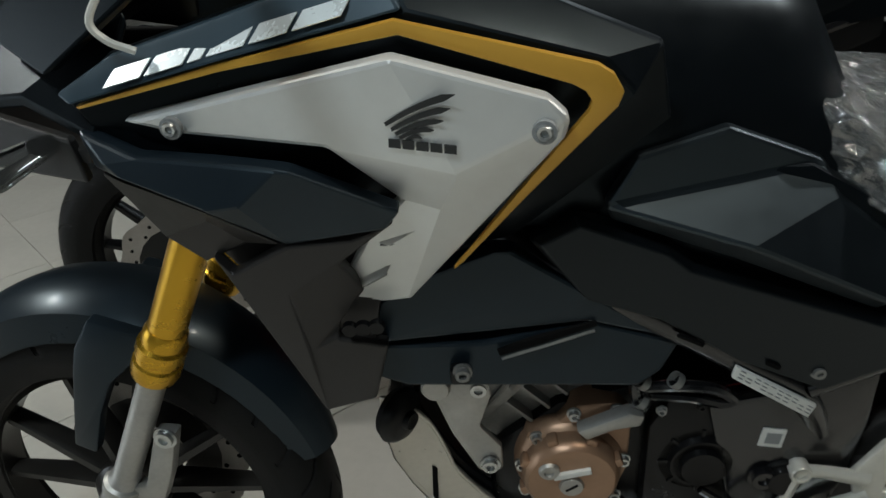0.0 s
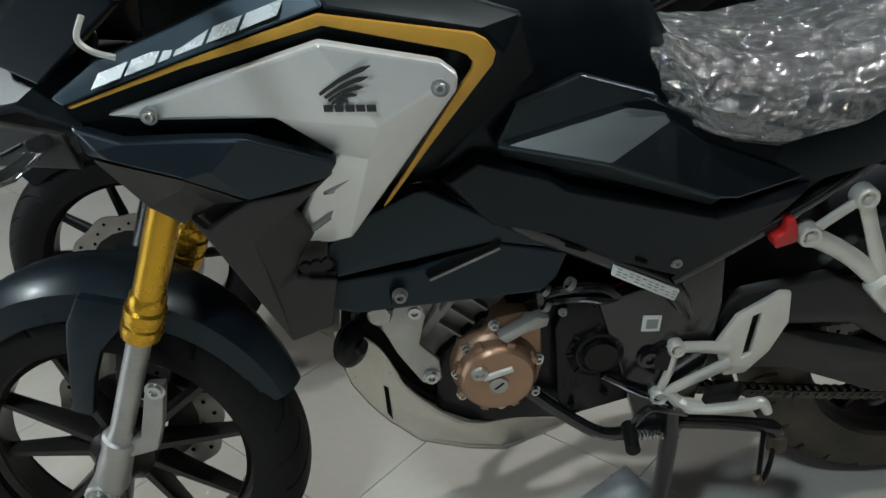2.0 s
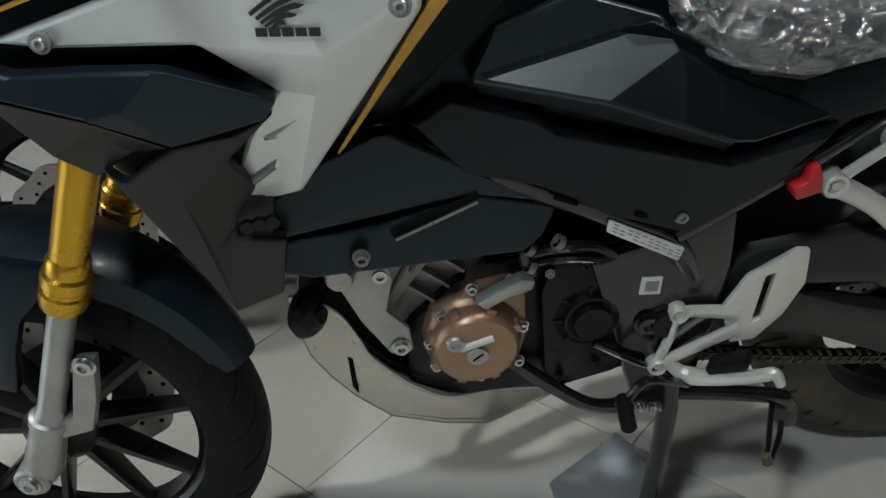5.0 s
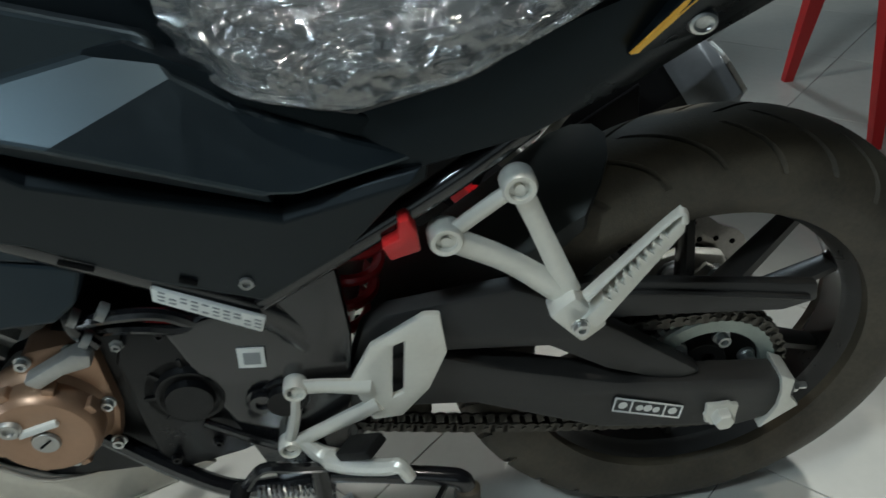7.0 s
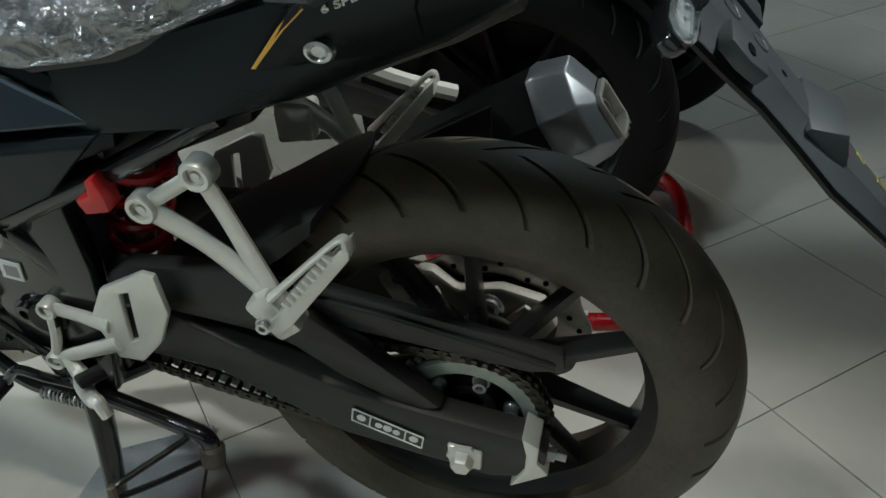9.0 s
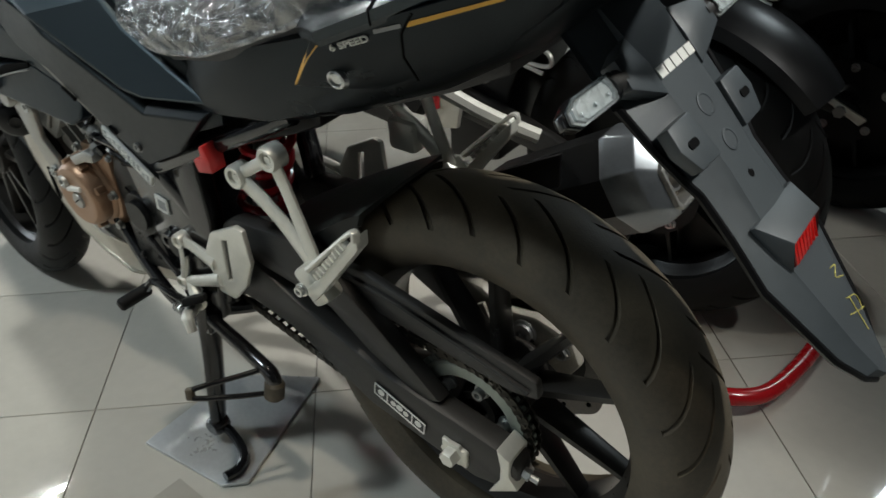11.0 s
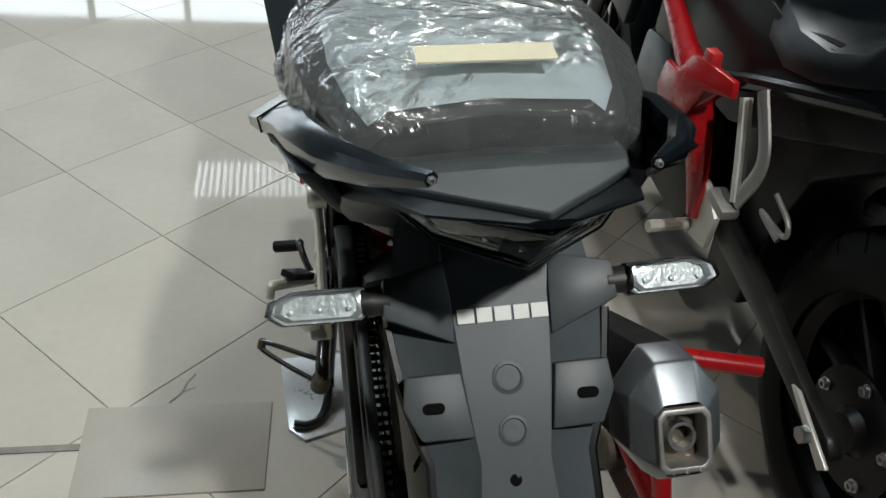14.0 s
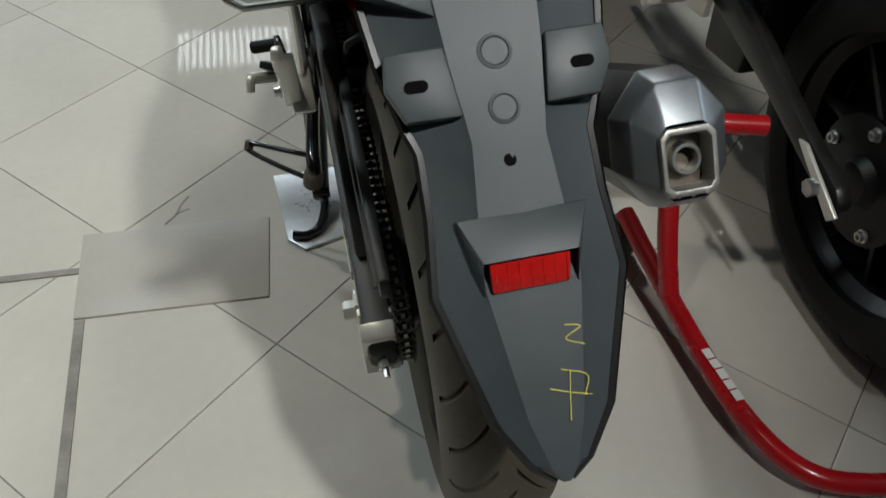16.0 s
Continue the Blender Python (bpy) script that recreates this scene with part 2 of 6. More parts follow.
def floor_material():
    m = mat("polished_cream_floor_tile", (0.52, 0.497, 0.445), 0.11, var=0.07, scale=3.0, bump=0.015, bscale=40)
    t = m.node_tree
    b = t.nodes["Principled BSDF"]
    wet = b.inputs["Roughness"].links[0].from_node
    wet.inputs["To Min"].default_value, wet.inputs["To Max"].default_value = 0.03, 0.055
    info = t.nodes.new("ShaderNodeObjectInfo")
    src = b.inputs["Base Color"].links[0].from_socket
    r = t.nodes.new("ShaderNodeMapRange")
    r.inputs["To Min"].default_value, r.inputs["To Max"].default_value = 0.94, 1.05
    t.links.new(info.outputs["Random"], r.inputs["Value"])
    sc = t.nodes.new("ShaderNodeVectorMath")
    sc.operation = "SCALE"
    t.links.new(src, sc.inputs[0])
    t.links.new(r.outputs[0], sc.inputs["Scale"])
    t.links.new(sc.outputs[0], b.inputs["Base Color"])
    return m


TILEM = floor_material()


# ---- mesh helpers ----
def finish(bm, name, material, sharp=35.0):
    bmesh.ops.recalc_face_normals(bm, faces=bm.faces)
    me = bpy.data.meshes.new(name)
    bm.to_mesh(me)
    bm.free()
    for m in material if isinstance(material, (list, tuple)) else [material]:
        me.materials.append(m)
    for p in me.polygons:
        p.use_smooth = True
    me.set_sharp_from_angle(angle=radians(sharp))
    return me


def part(name, bm, material, parent=None, label="", sharp=35.0):
    if isinstance(bm, list):
        part(name, bm[1], material, parent, label, sharp)
        bm = bm[0]
    ob = new(name, finish(bm, name, material, sharp))
    if parent:
        ob.parent = parent
    if label:
        tagged(ob, label)
    return ob


def soften(bm, width, angle=28.0, seg=2):
    es = [e for e in bm.edges if len(e.link_faces) == 2 and e.calc_face_angle(0) > radians(angle)]
    if es:
        bmesh.ops.bevel(bm, geom=es, offset=width, segments=seg, affect="EDGES", profile=0.5, clamp_overlap=True)
    return bm


def prism(pts, y0, y1, bev=0.0, bm=None):
    """A flat outline of (x, z), from y0 to y1."""
    own = bm is None
    bm = bm or bmesh.new()
    a = [bm.verts.new((x, y0, z)) for x, z in pts]
    b = [bm.verts.new((x, y1, z)) for x, z in pts]
    bm.faces.new(a)
    bm.faces.new(b[::-1])
    for i in range(len(pts)):
        j = (i + 1) % len(pts)
        bm.faces.new((a[j], a[i], b[i], b[j]))
    if bev and own:
        bmesh.ops.recalc_face_normals(bm, faces=bm.faces)
        soften(bm, bev)
    return bm


def facets(verts, faces, thick=(0, 0.008, 0), bev=0.003, mirror=False, bm=None):
    """A folded panel: outer faces, moved by thick for the inner ones, with closed rims."""
    if mirror:
        return [facets(verts, faces, thick, bev), facets([(x, -y, z) for x, y, z in verts], faces, (thick[0], -thick[1], thick[2]), bev)]
    bm = bm or bmesh.new()
    t = Vector(thick)
    for vs, tt in ((verts, t),):
        a = [bm.verts.new(v) for v in vs]
        b = [bm.verts.new(Vector(v) + tt) for v in vs]
        count = collections.Counter()
        for f in faces:
            bm.faces.new([a[i] for i in f])
            bm.faces.new([b[i] for i in f][::-1])
            for i in range(len(f)):
                count[tuple(sorted((f[i], f[(i + 1) % len(f)])))] += 1
        for (i, j), c in count.items():
            if c == 1:
                bm.faces.new((a[i], a[j], b[j], b[i]))
    bmesh.ops.recalc_face_normals(bm, faces=bm.faces)
    if bev:
        soften(bm, bev)
    return bm


def box(cx, cy, cz, sx, sy, sz, bev=0.0, turn=None, bm=None):
    own = bm is None
    bm = bm or bmesh.new()
    m = Matrix.Translation((cx, cy, cz)) @ (turn or Matrix.Identity(4)) @ Matrix.Diagonal((sx, sy, sz, 1))
    bmesh.ops.create_cube(bm, size=1, matrix=m)
    if bev and own:
        soften(bm, bev)
    return bm


def lathe(prof, n=32, at=(0, 0, 0), closed=False, bm=None, turn=None, cap=True):
    """Spins (radius, height) round the y axis."""
    bm = bm or bmesh.new()
    m = Matrix.Translation(at) @ (turn or Matrix.Identity(4))
    rings = []
    for r, h in prof:
        if r < 1e-6:
            rings.append([bm.verts.new(m @ Vector((0, h, 0)))])
        else:
            rings.append([bm.verts.new(m @ Vector((r * math.cos(2 * math.pi * k / n), h, r * math.sin(2 * math.pi * k / n)))) for k in range(n)])
    pairs = list(zip(rings, rings[1:])) + ([(rings[-1], rings[0])] if closed else [])
    for p, q in pairs:
        for k in range(n):
            j = (k + 1) % n
            if len(p) == 1 and len(q) == 1:
                continue
            if len(p) == 1:
                bm.faces.new((p[0], q[k], q[j]))
            elif len(q) == 1:
                bm.faces.new((p[k], q[0], p[j]))
            else:
                bm.faces.new((p[k], q[k], q[j], p[j]))
    if not closed and cap:
        for ring in (rings[0], rings[-1]):
            if len(ring) > 2:
                bm.faces.new(ring)
    return bm


def aim(d):
    """Turns the y axis to the way d."""
    return Vector((0, 1, 0)).rotation_difference(Vector(d).normalized()).to_matrix().to_4x4()


def rod(a, b, r, n=14, bm=None, r2=None, bev=0.0):
    a, b = Vector(a), Vector(b)
    l = (b - a).length
    r2 = r if r2 is None else r2
    e = min(bev, r * 0.6)
    prof = [(r - e, 0), (r, e), (r2, l - e), (r2 - e, l)] if e else [(r, 0), (r2, l)]
    return lathe(prof, n, a, bm=bm, turn=aim(b - a))


def curve_points(pts, step=6):
    """A smooth line through pts."""
    p = [Vector(q) for q in pts]
    p = [2 * p[0] - p[1]] + p + [2 * p[-1] - p[-2]]
    out = []
    for i in range(1, len(p) - 2):
        for k in range(step):
            t = k / step
            a, b, c, d = p[i - 1], p[i], p[i + 1], p[i + 2]
            out.append(0.5 * (2 * b + (c - a) * t + (2 * a - 5 * b + 4 * c - d) * t * t + (3 * b - a - 3 * c + d) * t ** 3))
    return out + [p[-2]]


def tube(pts, r, n=10, smooth=True, bm=None, step=6, squash=None):
    """A pipe along pts; r: one radius or one per point of pts; squash: (side, up) factors."""
    bm = bm or bmesh.new()
    q = curve_points(pts, step) if smooth else [Vector(p) for p in pts]
    rs = r if isinstance(r, (list, tuple)) else [r] * len(pts)
    rings, side = [], None
    for i, p in enumerate(q):
        d = (q[min(i + 1, len(q) - 1)] - q[max(i - 1, 0)]).normalized()
        if side is None:
            side = d.cross(Vector((0, 0, 1)) if abs(d.z) < 0.9 else Vector((1, 0, 0))).normalized()
        side = (side - d * side.dot(d)).normalized()
        up = side.cross(d)
        u = i / (len(q) - 1) * (len(rs) - 1)
        k = min(int(u), len(rs) - 2)
        rr = rs[k] + (rs[k + 1] - rs[k]) * (u - k)
        fs, fu = squash or (1, 1)
        rings.append([bm.verts.new(p + rr * (fs * math.cos(2 * math.pi * j / n) * side + fu * math.sin(2 * math.pi * j / n) * up)) for j in range(n)])
    for a, b in zip(rings, rings[1:]):
        for j in range(n):
            bm.faces.new((a[j], a[(j + 1) % n], b[(j + 1) % n], b[j]))
    bm.faces.new(rings[0])
    bm.faces.new(rings[-1])
    return bm


def loft(sections, closed_ends=True, bm=None):
    """Joins rows of equally many points."""
    bm = bm or bmesh.new()
    rows = [[bm.verts.new(p) for p in s] for s in sections]
    for a, b in zip(rows, rows[1:]):
        for j in range(len(a) - 1):
            bm.faces.new((a[j], a[j + 1], b[j + 1], b[j]))
    if closed_ends:
        for r in (rows[0], rows[-1]):
            bm.faces.new(r)
    return bm


def mirrored(half):
    """A section of (x, y, z) with y >= 0 from top to bottom, made whole."""
    return [(x, -y, z) for x, y, z in half[::-1]] + [(x, y, z) for x, y, z in half if y > 1e-6]


def hull(rows):
    """A loft of open sections, closed along the bottom too."""
    bm = loft(rows)
    n = len(rows[0])
    bm.verts.ensure_lookup_table()
    v = list(bm.verts)
    for i in range(len(rows) - 1):
        bm.faces.new((v[i * n + n - 1], v[i * n], v[(i + 1) * n], v[(i + 1) * n + n - 1]))
    return bm


def bolt(at, r=0.008, h=0.006, way=(0, -1, 0), parent=None, material=None, name="bolt"):
    bm = lathe([(r * 1.35, 0), (r * 1.35, h * 0.3), (r, h * 0.3), (r, h), (r * 0.55, h), (r * 0.5, h * 0.5), (0, h * 0.5)], 6 if r < 0.006 else 12, at, turn=aim(way))
    return part(name, bm, material or STEEL, parent)


def thing(name, m, label, category, group="", kind=""):
    ob = new(name)
    ob.matrix_world = m
    return tagged(ob, label, category, group, kind)


# ---- the room ----
ROOM = (-8.2, 4.8, -4.6, 5.0, 3.1)
x0, x1, y0, y1, top = ROOM
floor = tagged(part("floor", box((x0 + x1) / 2, (y0 + y1) / 2, -0.063, x1 - x0, y1 - y0, 0.12), GROUT), "cream polished floor tiles laid on the diagonal", "floor", kind="structure")
tagged(part("ceiling", box((x0 + x1) / 2, (y0 + y1) / 2, top + 0.06, x1 - x0 + 0.3, y1 - y0 + 0.3, 0.12), CEIL), "plain dark grey ceiling boards", "ceiling", kind="structure")
for nm, cx, cy, sx, sy in (("wall_west", x0 - 0.075, (y0 + y1) / 2, 0.15, y1 - y0 + 0.3), ("wall_east", x1 + 0.075, (y0 + y1) / 2, 0.15, y1 - y0 + 0.3),
                           ("wall_south", (x0 + x1) / 2, y0 - 0.075, x1 - x0, 0.15), ("wall_north", (x0 + x1) / 2, y1 + 0.075, x1 - x0, 0.15)):
    tagged(part(nm, box(cx, cy, top / 2 - 0.02, sx, sy, top + 0.04), WALL), "plain grey painted wall", "wall", kind="structure")

GLOW = bpy.data.materials.new("lamp_tube_glow")
GLOW.use_nodes = True
GLOW.node_tree.nodes["Principled BSDF"].inputs["Emission Color"].default_value = (0.9, 0.96, 1, 1)
GLOW.node_tree.nodes["Principled BSDF"].inputs["Emission Strength"].default_value = 6.0


DAY = bpy.data.materials.new("bright_outdoors")
DAY.use_nodes = True
DAY.node_tree.nodes["Principled BSDF"].inputs["Emission Color"].default_value = (0.82, 0.93, 1, 1)
DAY.node_tree.nodes["Principled BSDF"].inputs["Emission Strength"].default_value = 4.5


def ceiling_light(x, y, name, label, wide, deep, bars):
    """A square ceiling fitting with glowing strips between its slats."""
    th = thing(name, pose(x, y, 3.1), label, "lamp", "ceiling lights")
    part("housing", box(0, 0, -0.012, deep + 0.06, wide + 0.06, 0.024), WALL, th)
    for s in (-1, 1):
        part("frame", box(0, s * (wide / 2 + 0.02), -0.05, deep + 0.06, 0.02, 0.052), WALL, th)
    step = wide / bars
    for k in range(bars + 1):
        part("slat", box(0, -wide / 2 + k * step, -0.04, deep, step * 0.3, 0.03), WALL, th)
    for k in range(bars):
        part("tube", box(0, -wide / 2 + (k + 0.5) * step, -0.03, deep, step * 0.42, 0.01), GLOW, th)
    return th


for lx, ly, watts, tint in LAMPS:
    ceiling_light(lx, ly, "ceiling_light", "white square ceiling fitting, switched on", 0.36, 0.36, 5)
for (lx, ly, lz), target, watts, cone, blend, soft, tint in SPOTS:
    sl0 = thing("spot_lamp", pose(lx, ly, 3.1), "small round ceiling downlight, switched on", "lamp", "ceiling downlights")
    part("ring", lathe([(0.06, -0.012), (0.085, -0.012), (0.09, 0.0), (0.06, 0.0)], 28, (0, 0, 0), closed=True, turn=pose(0, 0, 0, 90)), WALL, sl0)
    part("bulb", lathe([(0.0, -0.004), (0.058, -0.004), (0.058, 0.0)], 24, (0, 0, 0), turn=pose(0, 0, 0, 90)), GLOW, sl0)
ceiling_light(-5.0, -0.55, "louvred_light", "wide louvred ceiling light, switched on", 1.1, 0.6, 18)
# a bright glazed shop front at the far end
win = tagged(part("window_1", box(x0 + 0.02, -1.4, 1.3, 0.05, 4.4, 0.08), WALL), "glazed shop front, brightly lit from outside", "window", kind="structure")
for k in range(5):
    part("window_frame", box(x0 + 0.03, -3.6 + 1.1 * k, 1.55, 0.06, 0.07, 2.5), WALL, win)
for k in range(4):
    part("pane", box(x0 + 0.012, -3.05 + 1.1 * k, 1.55, 0.012, 1.02, 2.4), DAY, win)
# Unseen glowing panes added on the south wall to fill the bike's left side.
FILLGLOW = bpy.data.materials.new("fill_light_glow")
FILLGLOW.use_nodes = True
FILLGLOW.node_tree.nodes["Principled BSDF"].inputs["Emission Color"].default_value = (0.8, 0.95, 1, 1)
FILLGLOW.node_tree.nodes["Principled BSDF"].inputs["Emission Strength"].default_value = 0.15
win = tagged(part("fill_panes", box(0.2, y0 + 0.02, 0.62, 5.2, 0.05, 0.08), WALL), "unseen glowing panes added along the aisle as fill light", "window", kind="structure")
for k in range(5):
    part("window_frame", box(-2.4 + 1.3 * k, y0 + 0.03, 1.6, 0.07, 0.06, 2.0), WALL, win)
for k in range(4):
    part("pane", box(-1.75 + 1.3 * k, y0 + 0.012, 1.62, 1.22, 0.012, 1.9), FILLGLOW, win)


# ---- wheels ----
def tyre_mesh(R, half, groove=0.0, n=27, seats=0.212):
    """A round-shouldered tyre; its rows lean with the slanted tread grooves, which are cut as narrow channels."""
    bm = bmesh.new()
    side = R - seats
    prof = []
    m = 36
    for k in range(m + 1):
        a = math.pi * k / m
        y = -half * math.cos(a)
        r = seats + side * (0.12 + 0.88 * math.sin(a) ** 0.62) if 0 < k < m else seats
        prof.append((r, y * (1.0 if 0 < k < m else 0.82)))
    cuts = ((0.0, 0), (0.02, 1), (0.12, 1), (0.14, 0), (0.24, 0), (0.36, 0), (0.5, 0), (0.52, 2), (0.62, 2), (0.64, 0), (0.74, 0), (0.86, 0))
    rings = []
    for i in range(n):
        for c, which in cuts:
            a0 = 2 * math.pi * (i + c) / n
            ring = []
            for r, y in prof:
                t = abs(y) / half
                lean = 0.46 * t - 0.12 * t * t
                a = a0 - lean
                long_one = i % 2 == 0
                lo, hi = (0.08, 0.88) if long_one else (0.3, 0.95)
                d = groove if groove and which == (1 if y < 0 else 2) and lo < t < hi and r > R - 0.04 else 0.0
                ring.append(bm.verts.new(((r - d) * math.cos(a), y, (r - d) * math.sin(a))))
            rings.append(ring)
    for i in range(len(rings)):
        p, q = rings[i], rings[(i + 1) % len(rings)]
        for j in range(len(prof)):
            k = (j + 1) % len(prof)
            bm.faces.new((p[j], q[j], q[k], p[k]))
    return bm


def rim_mesh(half):
    w = half
    return lathe([(0.226, -w), (0.232, -w + 0.004), (0.226, -w + 0.012), (0.209, -w + 0.018), (0.204, -0.02), (0.204, 0.02), (0.209, w - 0.018), (0.226, w - 0.012),
                  (0.232, w - 0.004), (0.226, w), (0.214, w - 0.006), (0.203, w - 0.022), (0.196, 0.022), (0.196, -0.022), (0.203, -w + 0.022), (0.214, -w + 0.006)], 96, closed=True)


def spoke_mesh(a, hub=0.045, reach=0.201, w0=0.017, w1=0.011, d=0.016):
    """One cast prong from hub to rim, at the angle a, leaning by lean."""
    bm = bmesh.new()
    c, s = math.cos(a), math.sin(a)
    secs = []
    for k in range(5):
        t = k / 4
        r = hub + (reach - hub) * t
        w, dd = w0 + (w1 - w0) * t, d * (1.35 - 0.5 * t)
        cx, cz = c * r, s * r
        nx, nz = -s, c
        ring = [(cx + nx * w * e, y * dd, cz + nz * w * e) for e, y in ((-1, -0.6), (-0.6, -1), (0.6, -1), (1, -0.6), (1, 0.6), (0.6, 1), (-0.6, 1), (-1, 0.6))]
        secs.append([bm.verts.new(v) for v in ring])
    for p, q in zip(secs, secs[1:]):
        for j in range(8):
            bm.faces.new((p[j], p[(j + 1) % 8], q[(j + 1) % 8], q[j]))
    bm.faces.new(secs[0])
    bm.faces.new(secs[-1])
    return bm


def disc_mesh(r0, r1, y, n=72, waves=10):
    """A wavy brake disc; its drilled holes are dark discs added apart."""
    bm = bmesh.new()
    for k in range(n):
        pass
    inner, outer = [], []
    for side in (-0.002, 0.002):
        inner.append([bm.verts.new((r0 * math.cos(2 * math.pi * k / n), y + side, r0 * math.sin(2 * math.pi * k / n))) for k in range(n)])
        outer.append([bm.verts.new(((r1 + 0.004 * math.cos(waves * 2 * math.pi * k / n)) * math.cos(2 * math.pi * k / n), y + side,
                                    (r1 + 0.004 * math.cos(waves * 2 * math.pi * k / n)) * math.sin(2 * math.pi * k / n))) for k in range(n)])
    for k in range(n):
        j = (k + 1) % n
        bm.faces.new((inner[0][k], inner[0][j], outer[0][j], outer[0][k]))
        bm.faces.new((inner[1][k], outer[1][k], outer[1][j], inner[1][j]))
        bm.faces.new((outer[0][k], outer[0][j], outer[1][j], outer[1][k]))
        bm.faces.new((inner[0][k], inner[1][k], inner[1][j], inner[0][j]))
    return bm


def wheel(name, parent, m, R, half, groove, turn, disc_r, disc_y, label, stripe=None, rubber=RUBBER, paint=None):
    """hub > tyre, rim, spokes, brake disc."""
    hub = part(name, lathe([(0.018, -0.07), (0.03, -0.07), (0.034, -0.05), (0.052, -0.03), (0.052, 0.03), (0.034, 0.05), (0.03, 0.07), (0.018, 0.07)], 28, closed=True), paint or WHEEL, parent, label)
    hub.matrix_local = m
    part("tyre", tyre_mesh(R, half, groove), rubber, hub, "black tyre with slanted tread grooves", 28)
    part("rim", rim_mesh(half * 0.74), paint or WHEEL, hub)
    if stripe:
        part("rim_stripe", lathe([(0.2275, -half * 0.74 + 0.002), (0.2335, -half * 0.74 + 0.003), (0.2335, -half * 0.74 + 0.009), (0.2275, -half * 0.74 + 0.008)], 96, closed=True), stripe, hub, "thin red rim stripe" if stripe is RED else "worn bright rim edge")
    for k in range(5):
        for e in (-1, 1):
            part("spoke", spoke_mesh(radians(turn + 72 * k + 15.5 * e), w0=0.0095, w1=0.0065), paint or WHEEL, hub)
    if disc_r:
        part("brake_disc", disc_mesh(disc_r - 0.042, disc_r, disc_y), DISC, hub, "wavy drilled brake disc")
        # Slightly proud dark discs stand for the shade inside drilled holes.
        bm = bmesh.new()
        for k in range(30):
            a = 2 * math.pi * k / 30
            rr = disc_r - 0.012 - 0.011 * (k % 3)
            for ys in (disc_y - 0.0026, disc_y + 0.0026):
                lathe([(0.0038, -0.0008), (0.0038, 0.0008)], 8, (rr * math.cos(a), ys, rr * math.sin(a)), bm=bm)
        tagged(part("dark_hole_discs", bm, DARKIN, hub), kind="stuff")
        part("disc_carrier", lathe([(disc_r - 0.04, disc_y - 0.002), (disc_r - 0.038, disc_y + 0.003), (0.05, disc_y + 0.006), (0.045, disc_y - 0.004)], 20, closed=True), paint or WHEEL, hub)
    return hub


# ---- the motorcycle ----
bike = thing("motorcycle", pose(0, 0, 0, LEAN), "black and silver motorcycle with gold fork on its side stand", "motorcycle")
STEER = Matrix.Translation((-0.1, 0, 0)) @ Matrix.Rotation(radians(-8.0), 4, Vector((math.sin(radians(25)), 0, math.cos(radians(25))))) @ Matrix.Translation((0.1, 0, 0))

wheel("front_wheel", bike, STEER @ pose(0, 0, 0.296), 0.296, 0.052, 0.006, 20, 0.138, 0.062, "black cast front wheel", None, NEWTYRE)
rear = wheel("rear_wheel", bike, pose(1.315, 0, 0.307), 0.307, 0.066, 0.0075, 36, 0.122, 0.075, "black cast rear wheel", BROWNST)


def steered(ob):
    ob.matrix_local = STEER
    return ob


# fork: gold outer tube, silver lower leg with axle lug and caliper bracket
AX, FT = Vector((0.0, 0, 0.3)), Vector((math.sin(radians(25)), 0, math.cos(radians(25))))
for sy in (-1, 1):
    y = sy * 0.098
    base = Vector((0.012, y, 0.305))
    p = lambda d: base + FT * d
    up = steered(part("fork_tube", rod(p(0.30), p(0.62), 0.0215, 24), GOLDFORK, bike, "gold anodised fork outer tube"))
    lo = part("collar", lathe([(0.02, 0.0), (0.026, 0.004), (0.0285, 0.014), (0.0285, 0.026), (0.0262, 0.029), (0.0262, 0.034), (0.0285, 0.037), (0.0285, 0.052), (0.025, 0.056), (0.025, 0.07), (0.022, 0.076)], 24, p(0.285), turn=aim(FT)), GOLDFORK, up, "gold fork collar")
    leg = steered(part("fork_leg", lathe([(0.0, -0.02), (0.02, -0.016), (0.026, 0.0), (0.025, 0.05), (0.0235, 0.07), (0.0235, 0.082), (0.026, 0.085), (0.026, 0.097), (0.0215, 0.1), (0.0172, 0.112), (0.0168, 0.3)], 20, p(0.0), turn=aim(FT)), ALU, bike, "bare aluminium fork leg"))
    part("axle_lug", lathe([(0.0, -0.026), (0.02, -0.026), (0.024, -0.022), (0.024, 0.022), (0.02, 0.026), (0, 0.026)], 20, (0.0, y, 0.296)), ALU, leg)
    bolt((0, y - 0.026, 0.296), 0.011, 0.007, (0, -1, 0), leg)
    if sy < 0:
        br = part("reflector_bracket", facets([(0.044, y - 0.01, 0.355), (0.05, y - 0.01, 0.387), (0.088, y - 0.012, 0.398), (0.12, y - 0.012, 0.488), (0.148, y - 0.012, 0.488), (0.128, y - 0.012, 0.42), (0.106, y - 0.01, 0.37)],
                                              [(0, 1, 2, 3, 4, 5, 6)], (0, 0.02, 0), 0.004), ALU, leg, "cast aluminium caliper lug")
        bolt((0.135, y - 0.013, 0.483), 0.011, 0.008, (0, -1, 0), br)

# brake caliper seen behind the spokes
steered(part("front_caliper", box(0.12, 0.07, 0.40, 0.07, 0.05, 0.1, 0.012, pose(0, 0, 0, 0, 25)), ENGINE, bike, "black brake caliper"))

